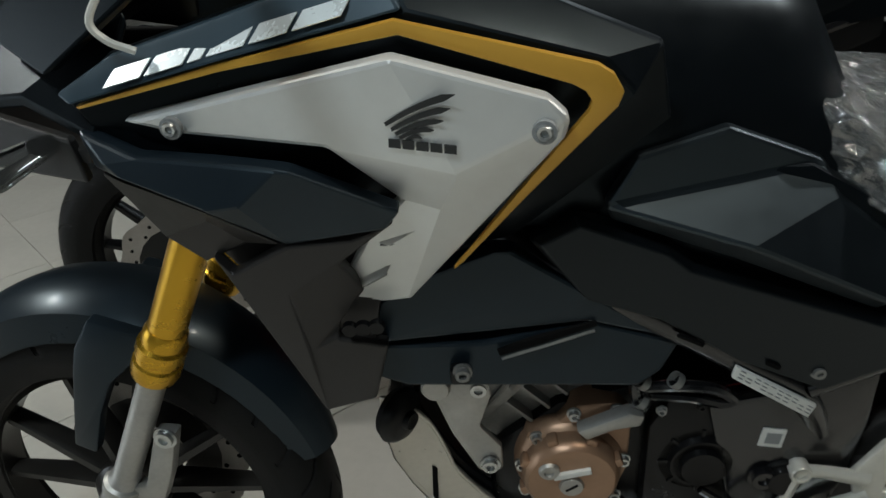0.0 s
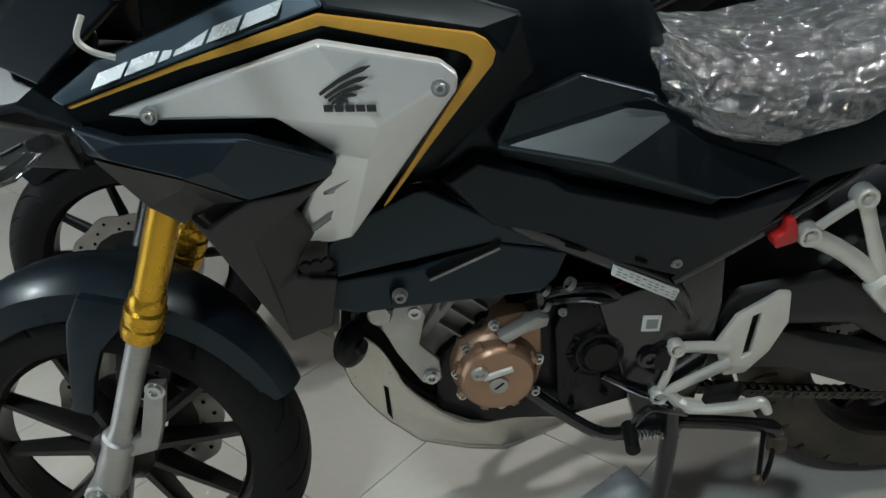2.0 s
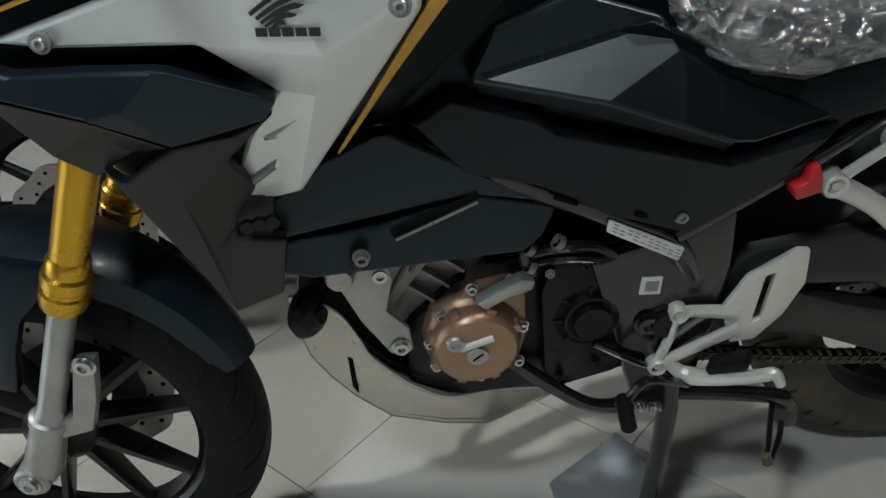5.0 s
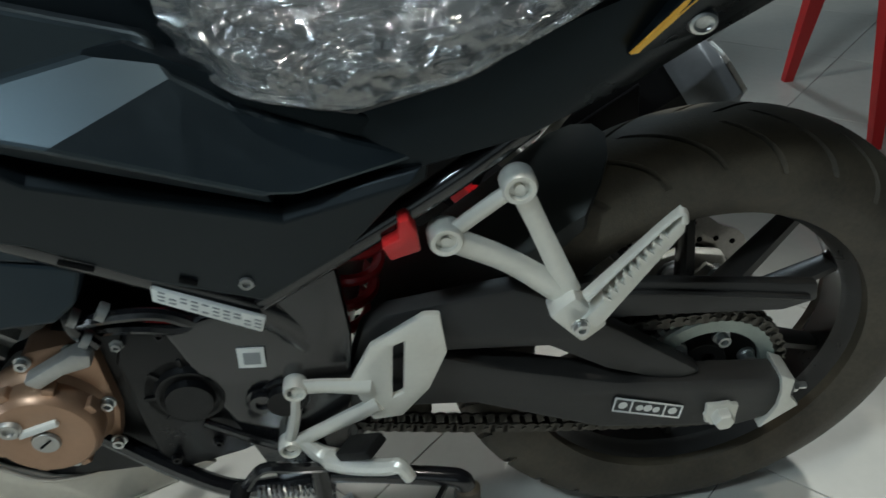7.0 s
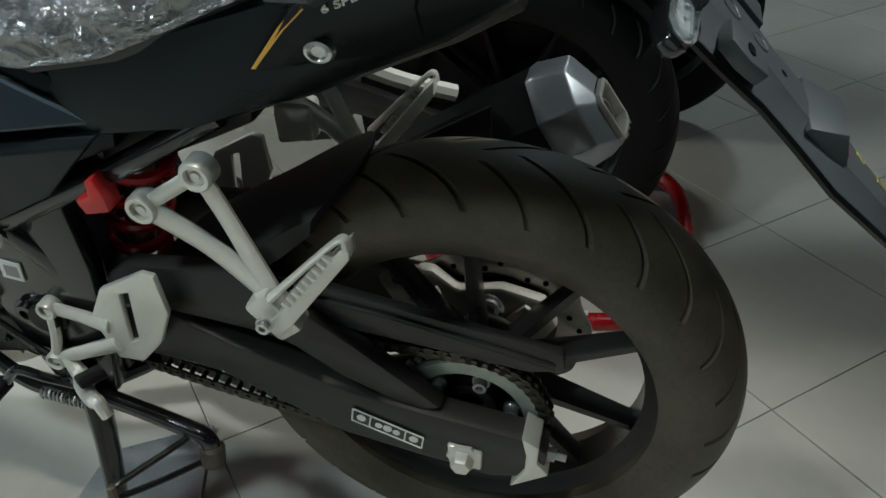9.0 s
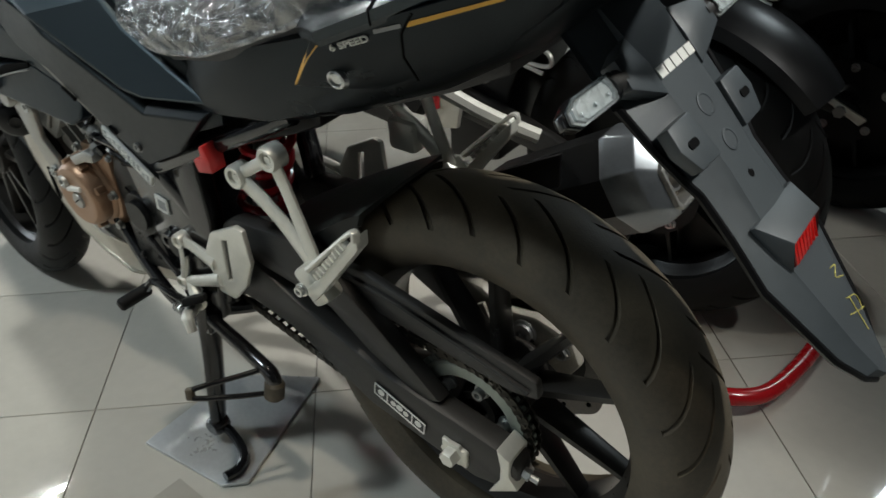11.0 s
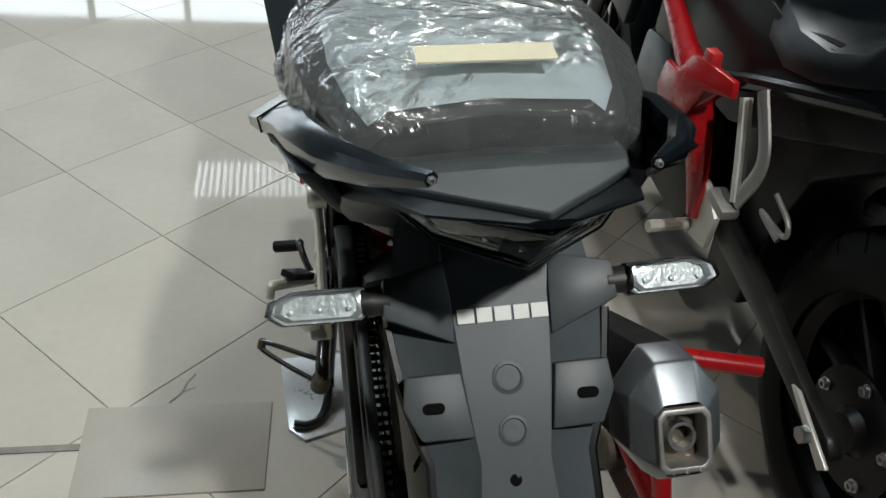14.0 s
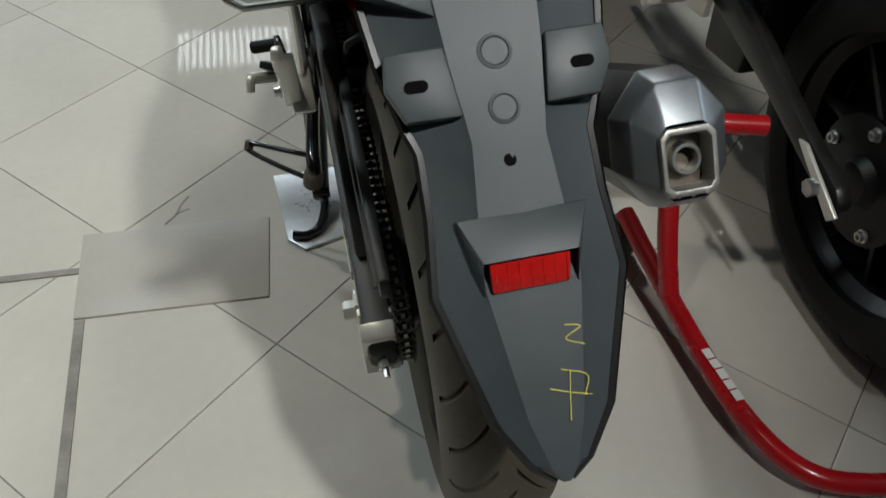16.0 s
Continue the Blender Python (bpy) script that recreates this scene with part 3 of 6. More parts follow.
# front mudguard: arch over the wheel, with a stay down to each leg
def arch(a0, a1, R, half, lip, n=22, rise=0.0, tuck=0.0):
    secs = []
    for k in range(n + 1):
        a = radians(a0 + (a1 - a0) * k / n)
        e = (1 - 0.25 * (abs(k / n - 0.45) * 2) ** 3) * (1 - tuck * max(0, 0.5 - k / n) * 2)
        drop = lip * (1 - tuck * max(0, 0.6 - k / n))
        row = []
        for t, dr in ((-1, -drop), (-0.93, -0.012), (-0.6, 0.002), (-0.2, 0.008), (0, 0.009), (0.2, 0.008), (0.6, 0.002), (0.93, -0.012), (1, -drop)):
            r = R + dr + rise * math.sin(math.pi * min(1, max(0, (math.degrees(a) - a0) / (a1 - a0)) * 1.1))
            row.append((r * math.cos(a), t * half * e, r * math.sin(a)))
        secs.append(row)
    back = [[(x * 0.985, y * 0.95, z * 0.985) for x, y, z in s] for s in secs]
    bm = loft([a + b[::-1] for a, b in zip(secs, back)])
    return bm


mg = part("front_mudguard", arch(19, 132, 0.312, 0.066, 0.05, rise=0.025, tuck=0.35), BLUE, bike, "satin blue-black front mudguard")
mg.matrix_local = STEER @ pose(0, 0, 0.296)
for sy in (-1, 1):
    st = facets([(0.05, sy * 0.078, 0.62), (0.125, sy * 0.08, 0.6), (0.095, sy * 0.084, 0.563), (0.063, sy * 0.086, 0.535), (0.04, sy * 0.088, 0.489), (0.017, sy * 0.088, 0.424), (-0.013, sy * 0.086, 0.434), (0.016, sy * 0.084, 0.55), (0.024, sy * 0.08, 0.58)],
                [(0, 8, 7, 3, 2, 1), (7, 6, 5, 4, 3)], (0, -sy * 0.02, 0), 0.004)
    sg = part("mudguard_stay", st, BLUE, mg, "blue-black mudguard side leg")
    sg.matrix_local = pose(0, 0, -0.296)

# frame tubes
RAIL = [(0.36, 0.06, 0.93), (0.50, 0.12, 0.775), (0.60, 0.13, 0.71), (0.69, 0.13, 0.655), (0.76, 0.128, 0.61), (0.83, 0.125, 0.56), (0.875, 0.11, 0.47), (0.88, 0.1, 0.33)]
fr = part("frame", tube([(x, -y, z) for x, y, z in RAIL], 0.018, 12), FRAME, bike, "gloss black steel frame")
part("frame_tube", tube(RAIL, 0.018, 12), FRAME, fr)
for sy in (-1, 1):
    part("subframe_tube", tube([(0.84, sy * 0.13, 0.565), (0.93, sy * 0.13, 0.61), (1.03, sy * 0.125, 0.66), (1.11, sy * 0.11, 0.70)], 0.0125, 12), FRAME, fr)
    part("down_tube", tube([(0.36, sy * 0.05, 0.9), (0.40, sy * 0.09, 0.7), (0.44, sy * 0.1, 0.58)], 0.016, 10), FRAME, fr)
vin = prism([(0.755, 0.614), (0.752, 0.598), (0.838, 0.541), (0.845, 0.558)], -0.152, -0.146, 0.002)
lab = part("frame_label", vin, WHITE, fr, "white printed sticker on the frame")
bm = bmesh.new()
for k, gaps in enumerate(((2, 7), (4,), (1, 8))):
    for j in range(10):
        if j in gaps:
            continue
        t = j / 10
        box(0.7605 + 0.083 * t + 0.0012 * k, -0.1524, 0.5985 - 0.0545 * t + 0.0042 * k, 0.0062, 0.001, 0.0011, turn=pose(0, 0, 0, 0, 33), bm=bm)
tagged(part("printed_bars", bm, PRINT, lab), kind="stuff")
part("frame_plate", prism([(0.74, 0.54), (0.85, 0.565), (0.875, 0.595), (0.915, 0.60), (0.916, 0.50), (0.905, 0.42), (0.88, 0.3), (0.80, 0.29), (0.77, 0.42)], -0.13, -0.1, 0.006), FRAME, fr)
st2 = part("square_sticker", prism([(0.8, 0.482), (0.826, 0.478), (0.829, 0.504), (0.803, 0.508)], -0.1325, -0.1305), WHITE, fr, "small square white sticker")
part("printed_square", prism([(0.806, 0.486), (0.8225, 0.4835), (0.8245, 0.499), (0.808, 0.5015)], -0.133, -0.1322), PRINT, st2)

# engine
en = part("engine", prism([(0.50, 0.36), (0.56, 0.32), (0.72, 0.31), (0.84, 0.33), (0.86, 0.43), (0.8, 0.52), (0.68, 0.55), (0.58, 0.52), (0.51, 0.46)], -0.1, 0.11, 0.012), ENGINE, bike, "black and bronze single-cylinder engine")
part("cylinder", prism([(0.47, 0.48), (0.53, 0.44), (0.64, 0.56), (0.58, 0.62), (0.52, 0.62)], -0.085, 0.085, 0.008), DULLALU, en, "bare aluminium cylinder")
for k in range(5):
    part("fin", box(0.525 + 0.02 * k, 0, 0.52 + 0.02 * k, 0.075, 0.2, 0.004, turn=pose(0, 0, 0, 0, 45)), DULLALU, en)
for hx, hz, r in ((0.545, 0.585, 0.016), (0.575, 0.6, 0.011)):
    part("head_boss", lathe([(0.0, -0.008), (r * 0.8, -0.008), (r, -0.003), (r, 0.03)], 20, (hx, -0.11, hz)), DULLALU, en)
for k in range(3):
    part("casting_rib", tube([(0.50 + 0.028 * k, -0.107, 0.525 + 0.026 * k), (0.525 + 0.028 * k, -0.109, 0.565 + 0.02 * k), (0.53 + 0.03 * k, -0.107, 0.605)], 0.0035, 6), DULLALU, en)
part("head_cover", prism([(0.46, 0.52), (0.50, 0.50), (0.57, 0.58), (0.60, 0.60), (0.58, 0.625), (0.47, 0.625)], -0.105, 0.1, 0.006), DULLALU, en)
gen = part("bronze_cover", lathe([(0.0, -0.033), (0.03, -0.034), (0.042, -0.036), (0.049, -0.035), (0.053, -0.031), (0.056, -0.024), (0.056, -0.01), (0.06, -0.006), (0.064, 0.0), (0.064, 0.03)], 48, (0.594, -0.112, 0.443)), BRONZE, en, "round bronze-painted engine cover")
part("bronze_casing", prism([(0.53, 0.44), (0.545, 0.395), (0.60, 0.37), (0.65, 0.39), (0.662, 0.43), (0.664, 0.515), (0.648, 0.535), (0.60, 0.53), (0.575, 0.50), (0.545, 0.49)], -0.115, -0.06, 0.006), BRONZE, en, "bronze-painted crankcase side")
for k in range(7):
    a = radians(22 + 45 * k)
    part("cover_lug", box(0.594 + 0.0565 * math.cos(a), -0.132, 0.443 + 0.0565 * math.sin(a), 0.01, 0.016, 0.012, 0.002, pose(0, 0, 0, 0, -math.degrees(a))), BRONZE, gen)
part("timing_cap", lathe([(0.0, -0.003), (0.005, -0.003), (0.006, -0.006), (0.01, -0.006), (0.012, -0.003), (0.012, 0.002)], 24, (0.568, -0.146, 0.463)), ALU, gen)
part("inspection_cap", lathe([(0.0, -0.003), (0.013, -0.003), (0.0145, 0.0), (0.0145, 0.004)], 32, (0.594, -0.146, 0.436)), ALU, gen, "round aluminium inspection cap")
part("cap_slot", box(0.594, -0.1495, 0.436, 0.016, 0.0016, 0.002, turn=pose(0, 0, 0, 0, -35)), DARKIN, gen)
part("name_strip", prism([(0.574, 0.449), (0.616, 0.459), (0.6145, 0.4665), (0.5725, 0.4565)], -0.1505, -0.145, 0.0008), WHITE, gen, "white lettered strip")
part("cable_guide", prism([(0.598, 0.513), (0.655, 0.54), (0.672, 0.535), (0.668, 0.52), (0.64, 0.515), (0.61, 0.5)], -0.14, -0.12, 0.004), ALU, en, "pale cast cable guide")
for (bx, bz) in ((0.645, 0.527), (0.556, 0.487), (0.597, 0.522), (0.542, 0.405), (0.648, 0.392), (0.597, 0.376), (0.656, 0.45), (0.538, 0.445)):
    bolt((bx, -0.117, bz), 0.006, 0.009, (0, -1, 0), en)
for (r, cx, cz, yy) in ((0.05, 0.742, 0.45, -0.118), (0.034, 0.742, 0.45, -0.126), (0.026, 0.835, 0.43, -0.13)):
    part("round_boss", lathe([(0.0, -0.012), (r * 0.7, -0.012), (r * 0.75, -0.004), (r * 0.93, -0.004), (r, 0.0), (r, 0.03)], 32, (cx, yy, cz)), ENGINE, en)
part("sprocket_cover", prism([(0.68, 0.36), (0.70, 0.33), (0.78, 0.345), (0.80, 0.40), (0.80, 0.50), (0.77, 0.545), (0.70, 0.545), (0.68, 0.50)], -0.122, -0.09, 0.008), ENGINE, en, "black sprocket cover")
for (bx, bz) in ((0.692, 0.53), (0.787, 0.40), (0.70, 0.355), (0.735, 0.535), (0.79, 0.50), (0.75, 0.37)):
    bolt((bx, -0.123, bz), 0.005, 0.006, (0, -1, 0), en, DULLALU if bx == 0.692 else ENGINE)
for k in range(8):
    a = radians(45 * k)
    part("cover_rib", box(0.742 + 0.041 * math.cos(a), -0.1225, 0.45 + 0.041 * math.sin(a), 0.014, 0.004, 0.004, turn=pose(0, 0, 0, 0, -math.degrees(a))), ENGINE, en)
for hose in ([(0.66, -0.12, 0.56), (0.70, -0.135, 0.575), (0.745, -0.13, 0.565), (0.78, -0.12, 0.53)], [(0.68, -0.115, 0.545), (0.72, -0.128, 0.552), (0.76, -0.125, 0.54), (0.80, -0.118, 0.55)], [(0.67, -0.11, 0.60), (0.66, -0.125, 0.565), (0.672, -0.12, 0.53)]):
    part("hose", tube(hose, 0.0065, 8), FRAME, en, "black rubber hose")
for bx, by, bz in ((0.668, -0.128, 0.575), (0.70, -0.138, 0.585), (0.668, -0.125, 0.545)):
    part("hose_clamp", lathe([(0.0085, -0.004), (0.0095, -0.004), (0.0095, 0.004), (0.0085, 0.004)], 14, (bx, by, bz), closed=True, turn=aim((0.6, 0, -0.5))), DULLALU, en)
bolt((0.812, -0.133, 0.433), 0.013, 0.008, (0, -1, 0), en, FRAME)
hg = part("engine_hanger", facets([(0.441, -0.125, 0.56), (0.48, -0.128, 0.59), (0.5, -0.128, 0.584), (0.506, -0.128, 0.56), (0.492, -0.124, 0.51), (0.516, -0.122, 0.475), (0.517, -0.122, 0.441), (0.505, -0.122, 0.432), (0.488, -0.123, 0.44), (0.46, -0.125, 0.5)],
                                  [tuple(range(10))], (0, 0.01, 0), 0.003), ALU, en, "aluminium engine hanger plate")
for (bx, bz) in ((0.492, 0.568), (0.502, 0.451)):
    bolt((bx, -0.124, bz), 0.009, 0.007, (0, -1, 0), hg)
part("hanger_bush", lathe([(0, -0.012), (0.014, -0.012), (0.0165, -0.008), (0.0165, 0.03)], 24, (0.446, -0.125, 0.576)), ALU, en)
part("horn", lathe([(0, -0.016), (0.01, -0.018), (0.012, -0.012), (0.026, -0.009), (0.032, -0.003), (0.034, 0.003), (0.03, 0.012), (0.016, 0.018), (0, 0.018)], 28, (0.402, -0.112, 0.518), turn=pose(0, 0, 0, 0, 0, 55)), ENGINE, bike, "black disc horn")
part("wiring", tube([(0.43, -0.1, 0.59), (0.41, -0.09, 0.54), (0.43, -0.08, 0.47), (0.47, -0.08, 0.40), (0.52, -0.09, 0.36)], 0.007, 8), ENGINE, bike, "black cables beside the engine")

# silver belly pan
SK = [(0.378, 0.54), (0.378, 0.497), (0.387, 0.442), (0.406, 0.399), (0.43, 0.36), (0.472, 0.31), (0.54, 0.28), (0.60, 0.264), (0.69, 0.264), (0.72, 0.279), (0.70, 0.288), (0.62, 0.302), (0.553, 0.333), (0.512, 0.361), (0.482, 0.396), (0.46, 0.429), (0.451, 0.458), (0.436, 0.498), (0.419, 0.521), (0.40, 0.537)]
sk = facets([(x, -0.105 + 0.03 * (x > 0.6), z) for x, z in SK], [tuple(range(len(SK)))], (0, 0.006, 0), 0.003, mirror=True)
skid = part("belly_pan", sk, PANM, bike, "silver belly pan under the engine")
secs = []
for x, z in SK[1:9]:
    yy = 0.105 - 0.03 * (x > 0.6)
    secs.append([(x, -yy, z), (x, 0, z - 0.006), (x, yy, z), (x + 0.004, yy, z + 0.006), (x + 0.004, 0, z + 0.002), (x + 0.004, -yy, z + 0.006)])
part("pan_floor", loft(secs), PANM, skid)
part("pan_edge", tube([(x, -0.108 + 0.03 * (x > 0.6), z) for x, z in SK[:9:-1]], 0.0028, 8), PANM, skid, "bright rolled edge of the pan")
part("pan_slot", prism([(0.432, 0.43), (0.438, 0.425), (0.436, 0.365), (0.43, 0.38)], -0.108, -0.1045), DARKIN, skid, "dark slot in the pan")

# exhaust: header, link pipe and silencer
ex = part("exhaust_pipe", tube([(0.47, 0.04, 0.50), (0.40, 0.04, 0.46), (0.39, 0.05, 0.36), (0.46, 0.06, 0.29), (0.65, 0.08, 0.27), (0.86, 0.13, 0.31), (1.0, 0.18, 0.345), (1.1, 0.21, 0.37)], 0.02, 14), BROWNST, bike, "dull steel exhaust pipe")
d = Vector((0.87, 0, 0.49)).normalized()
def octo(cx, cz, w, h, k=0.38, lean=d, cy=0.222):
    up = Vector((-lean.z, 0, lean.x))
    c = Vector((cx, cy, cz))
    ring = [c + Vector((0, s * w, 0)) + up * (t * h) for s, t in ((-1, -k), (-k, -1), (k, -1), (1, -k), (1, k), (k, 1), (-k, 1), (-1, k))]
    return ring + ring[:1]
def skin(rings, ends=False):
    bm = loft(rings, closed_ends=False)
    bmesh.ops.remove_doubles(bm, verts=bm.verts, dist=1e-5)
    if ends:
        bmesh.ops.holes_fill(bm, edges=[e for e in bm.edges if e.is_boundary])
    return bm
face = Vector((0.84, 0, 0.54)).normalized()
si = part("silencer", skin([octo(1.37 - d.x * s, 0.522 - d.z * s, w, h) for s, w, h in ((0.3, 0.03, 0.032), (0.26, 0.047, 0.052), (0.2, 0.053, 0.066), (0.0, 0.055, 0.071))], True), ENGINE, bike, "black faceted silencer")
part("heat_shield", facets([(1.09, 0.155, 0.45), (1.13, 0.16, 0.475), (1.3, 0.163, 0.57), (1.3, 0.16, 0.52), (1.14, 0.155, 0.435)], [(0, 1, 2, 3, 4)], (0, 0.006, 0), 0.002), ENGINE, si, "dull black heat shield")
CAPM = mat("satin_steel_cap", (0.27, 0.29, 0.31), 0.34, 0.8, var=0.12, scale=14)
part("end_cap", soften(skin([octo(1.369, 0.5215, 0.0555, 0.0715), octo(1.376, 0.5265, 0.057, 0.073), octo(1.413, 0.5465, 0.05, 0.064, 0.45), octo(1.437, 0.5425, 0.027, 0.038, 0.72, face)]), 0.003, 20), CAPM, si, "satin steel silencer end cap")
part("outlet_frame", soften(skin([octo(1.436, 0.542, 0.0295, 0.0345, 0.76, face), octo(1.442, 0.546, 0.029, 0.034, 0.76, face), octo(1.442, 0.546, 0.0235, 0.0275, 0.78, face), octo(1.418, 0.531, 0.0225, 0.027, 0.78, face)]), 0.0015, 40), ALU, si, "bright oblong outlet frame")
part("outlet_back", skin([octo(1.42, 0.532, 0.022, 0.03, 0.76, face), octo(1.417, 0.53, 0.022, 0.03, 0.76, face)], True), BROWNST, si)
part("outlet_pipe", lathe([(0.012, 0), (0.0155, 0.0), (0.0155, 0.016), (0.012, 0.016)], 20, (1.42, 0.222, 0.534), closed=True, turn=aim(face)), STEEL, si)
for sy in (-0.5, 0, 0.5):
    bolt(Vector((1.4605, 0.222 + sy * 0.03, 0.5195)) - face * 0.003, 0.0025, 0.003, tuple(face), si)
part("silencer_hanger", tube([(1.13, 0.13, 0.64), (1.19, 0.16, 0.6), (1.25, 0.19, 0.57)], 0.011, 8), PEGALU, bike, "aluminium hanger")

# swingarm
SW = [(0.84, 0.44), (0.98, 0.452), (1.06, 0.41), (1.197, 0.356), (1.401, 0.318), (1.412, 0.30), (1.41, 0.272), (1.395, 0.255), (1.345, 0.245), (1.175, 0.283), (1.031, 0.36), (0.86, 0.39)]
sw = part("swingarm", prism(SW, -0.122, -0.086, 0.007), BLACKP, bike, "black box-section swingarm")
part("arm_brace", prism([(0.90, 0.43), (0.925, 0.49), (0.95, 0.506), (1.083, 0.514), (1.117, 0.495), (1.2, 0.428), (1.295, 0.345), (1.262, 0.335), (1.182, 0.375), (1.118, 0.424), (1.072, 0.432), (0.98, 0.445)], -0.116, -0.09, 0.006), BLACKP, sw, "black triangular brace over the arm")
part("right_arm", prism(SW, 0.086, 0.122, 0.007), BLACKP, sw)
part("cross_member", box(0.985, 0, 0.415, 0.07, 0.2, 0.05, 0.01), BLACKP, sw)
lb = part("warning_label", prism([(1.192, 0.335), (1.272, 0.302), (1.268, 0.283), (1.188, 0.315)], -0.1245, -0.123), INK, sw, "small black and white warning label")
bm = bmesh.new()
for a, b in (((1.192, 0.335), (1.272, 0.302)), ((1.188, 0.315), (1.268, 0.283)), ((1.192, 0.335), (1.188, 0.315)), ((1.272, 0.302), (1.268, 0.283)), ((1.212, 0.326), (1.208, 0.307)), ((1.252, 0.31), (1.248, 0.291))):
    tube([(a[0], -0.1248, a[1]), (b[0], -0.1248, b[1])], 0.0011, 6, False, bm=bm)
for k, (xx, zz) in enumerate(((1.2, 0.321), (1.22, 0.312), (1.23, 0.309), (1.24, 0.304), (1.26, 0.297))):
    lathe([(0.0, -0.0006), (0.0055 - 0.001 * (k % 2), -0.0006), (0.0055 - 0.001 * (k % 2), 0.0)], 10, (xx, -0.1246, zz), bm=bm)
tagged(part("label_print", bm, WHITE, lb), kind="stuff")
ad = part("chain_adjuster", facets([(1.385, -0.127, 0.33), (1.404, -0.127, 0.318), (1.402, -0.127, 0.29), (1.415, -0.127, 0.272), (1.395, -0.127, 0.258), (1.37, -0.127, 0.24), (1.388, -0.127, 0.275), (1.39, -0.127, 0.3)], [tuple(range(8))], (0, 0.042, 0), 0.002), PEGALU, sw, "silver chain adjuster end plate")
part("adjuster_bolt", rod((1.40, -0.105, 0.286), (1.432, -0.105, 0.28), 0.0045, 8, bm=rod((1.41, -0.105, 0.284), (1.42, -0.105, 0.282), 0.008, 6)), STEEL, sw)
part("axle_nut", lathe([(0, -0.02), (0.011, -0.02), (0.013, -0.016), (0.013, -0.006), (0.02, -0.005), (0.02, 0.0)], 6, (1.318, -0.123, 0.281)), PEGALU, sw, "pale rear axle nut")
part("axle_block", prism([(1.3, 0.30), (1.34, 0.292), (1.338, 0.262), (1.3, 0.268)], -0.128, -0.12, 0.003), PEGALU, sw)
bm = lathe([(0.066, -0.006), (0.083, -0.006), (0.086, -0.003), (0.086, 0.003), (0.066, 0.003)], 56, (1.315, -0.078, 0.307), closed=True)
for k in range(42):
    a = 2 * math.pi * k / 42
    box(1.315 + 0.0905 * math.cos(a), -0.075, 0.307 + 0.0905 * math.sin(a), 0.008, 0.005, 0.006, turn=pose(0, 0, 0, 0, -math.degrees(a)), bm=bm)
sp = part("rear_sprocket", bm, SPROCKET, rear, "zinc-plated rear sprocket")
sp.matrix_local = pose(-1.315, 0, -0.307)
part("sprocket_disc", lathe([(0.0, -0.052), (0.02, -0.052), (0.026, -0.05), (0.03, -0.045), (0.072, -0.075), (0.072, -0.07), (0.04, -0.04)], 40, (0, 0, 0)), WHEEL, rear)
for k in range(6):
    a = radians(60 * k + 12)
    bolt((0.052 * math.cos(a), -0.074, 0.052 * math.sin(a)), 0.008, 0.014, (0, -1, 0), rear)

rcb = part("caliper_bracket", prism([(1.17, 0.375), (1.2, 0.405), (1.245, 0.40), (1.275, 0.375), (1.33, 0.385), (1.385, 0.37), (1.4, 0.33), (1.375, 0.29), (1.345, 0.315), (1.30, 0.325), (1.25, 0.315), (1.19, 0.335)], 0.05, 0.068, 0.006), CASTB, bike, "dusty cast rear caliper bracket")
for bx, bz, r in ((1.2, 0.385, 0.011), (1.245, 0.335, 0.008), (1.372, 0.345, 0.01), (1.315, 0.355, 0.014)):
    bolt((bx, 0.05, bz), r, 0.008, (0, -1, 0), rcb)
part("bracket_web", prism([(1.21, 0.35), (1.25, 0.38), (1.262, 0.35), (1.23, 0.33)], 0.044, 0.052, 0.003), CASTB, rcb)
part("bracket_web", prism([(1.335, 0.34), (1.36, 0.365), (1.385, 0.345), (1.36, 0.315)], 0.044, 0.052, 0.003), CASTB, rcb)
part("rear_caliper", box(1.2, 0.085, 0.425, 0.075, 0.05, 0.05, 0.01, pose(0, 0, 0, 0, -25)), ENGINE, bike, "black rear brake caliper")
part("brake_hose", tube([(1.175, 0.07, 0.43), (1.12, 0.08, 0.45), (1.05, 0.09, 0.44), (0.96, 0.1, 0.43)], 0.005, 8), FRAME, bike, "black brake hose")

# chain: alternate links along the lower and the upper run and round the sprocket
S0, S1, r0c, r1c = Vector((0.76, 0, 0.385)), Vector((1.315, 0, 0.307)), 0.032, 0.09
pts = []
for k in range(37):
    t = k / 36
    pts.append((S0.x + (S1.x - S0.x) * t + 0.006, S0.z + r0c + (S1.z + r1c - S0.z - r0c) * t))
for k in range(1, 20):
    a = radians(88 - 176 * k / 20)
    pts.append((S1.x + r1c * math.cos(a), S1.z + r1c * math.sin(a)))
for k in range(37):
    t = 1 - k / 36
    pts.append((S0.x + (S1.x - S0.x) * t, S0.z - r0c - 0.012 * math.sin(math.pi * t) + (S1.z - r1c - S0.z + r0c) * t))
link_a = finish(prism([(-0.0105, -0.006), (-0.006, -0.008), (0.0, -0.0055), (0.006, -0.008), (0.0105, -0.006), (0.0105, 0.006), (0.006, 0.008), (0.0, 0.0055), (-0.006, 0.008), (-0.0105, 0.006)], -0.0095, -0.0065, bm=lathe([(0, -0.0115), (0.0035, -0.0115), (0.0035, 0.0115), (0, 0.0115)], 8, bm=prism([(-0.0105, -0.006), (-0.006, -0.008), (0.0, -0.0055), (0.006, -0.008), (0.0105, -0.006), (0.0105, 0.006), (0.006, 0.008), (0.0, 0.0055), (-0.006, 0.008), (-0.0105, 0.006)], 0.0065, 0.0095))), "chain_link", CHAIN)
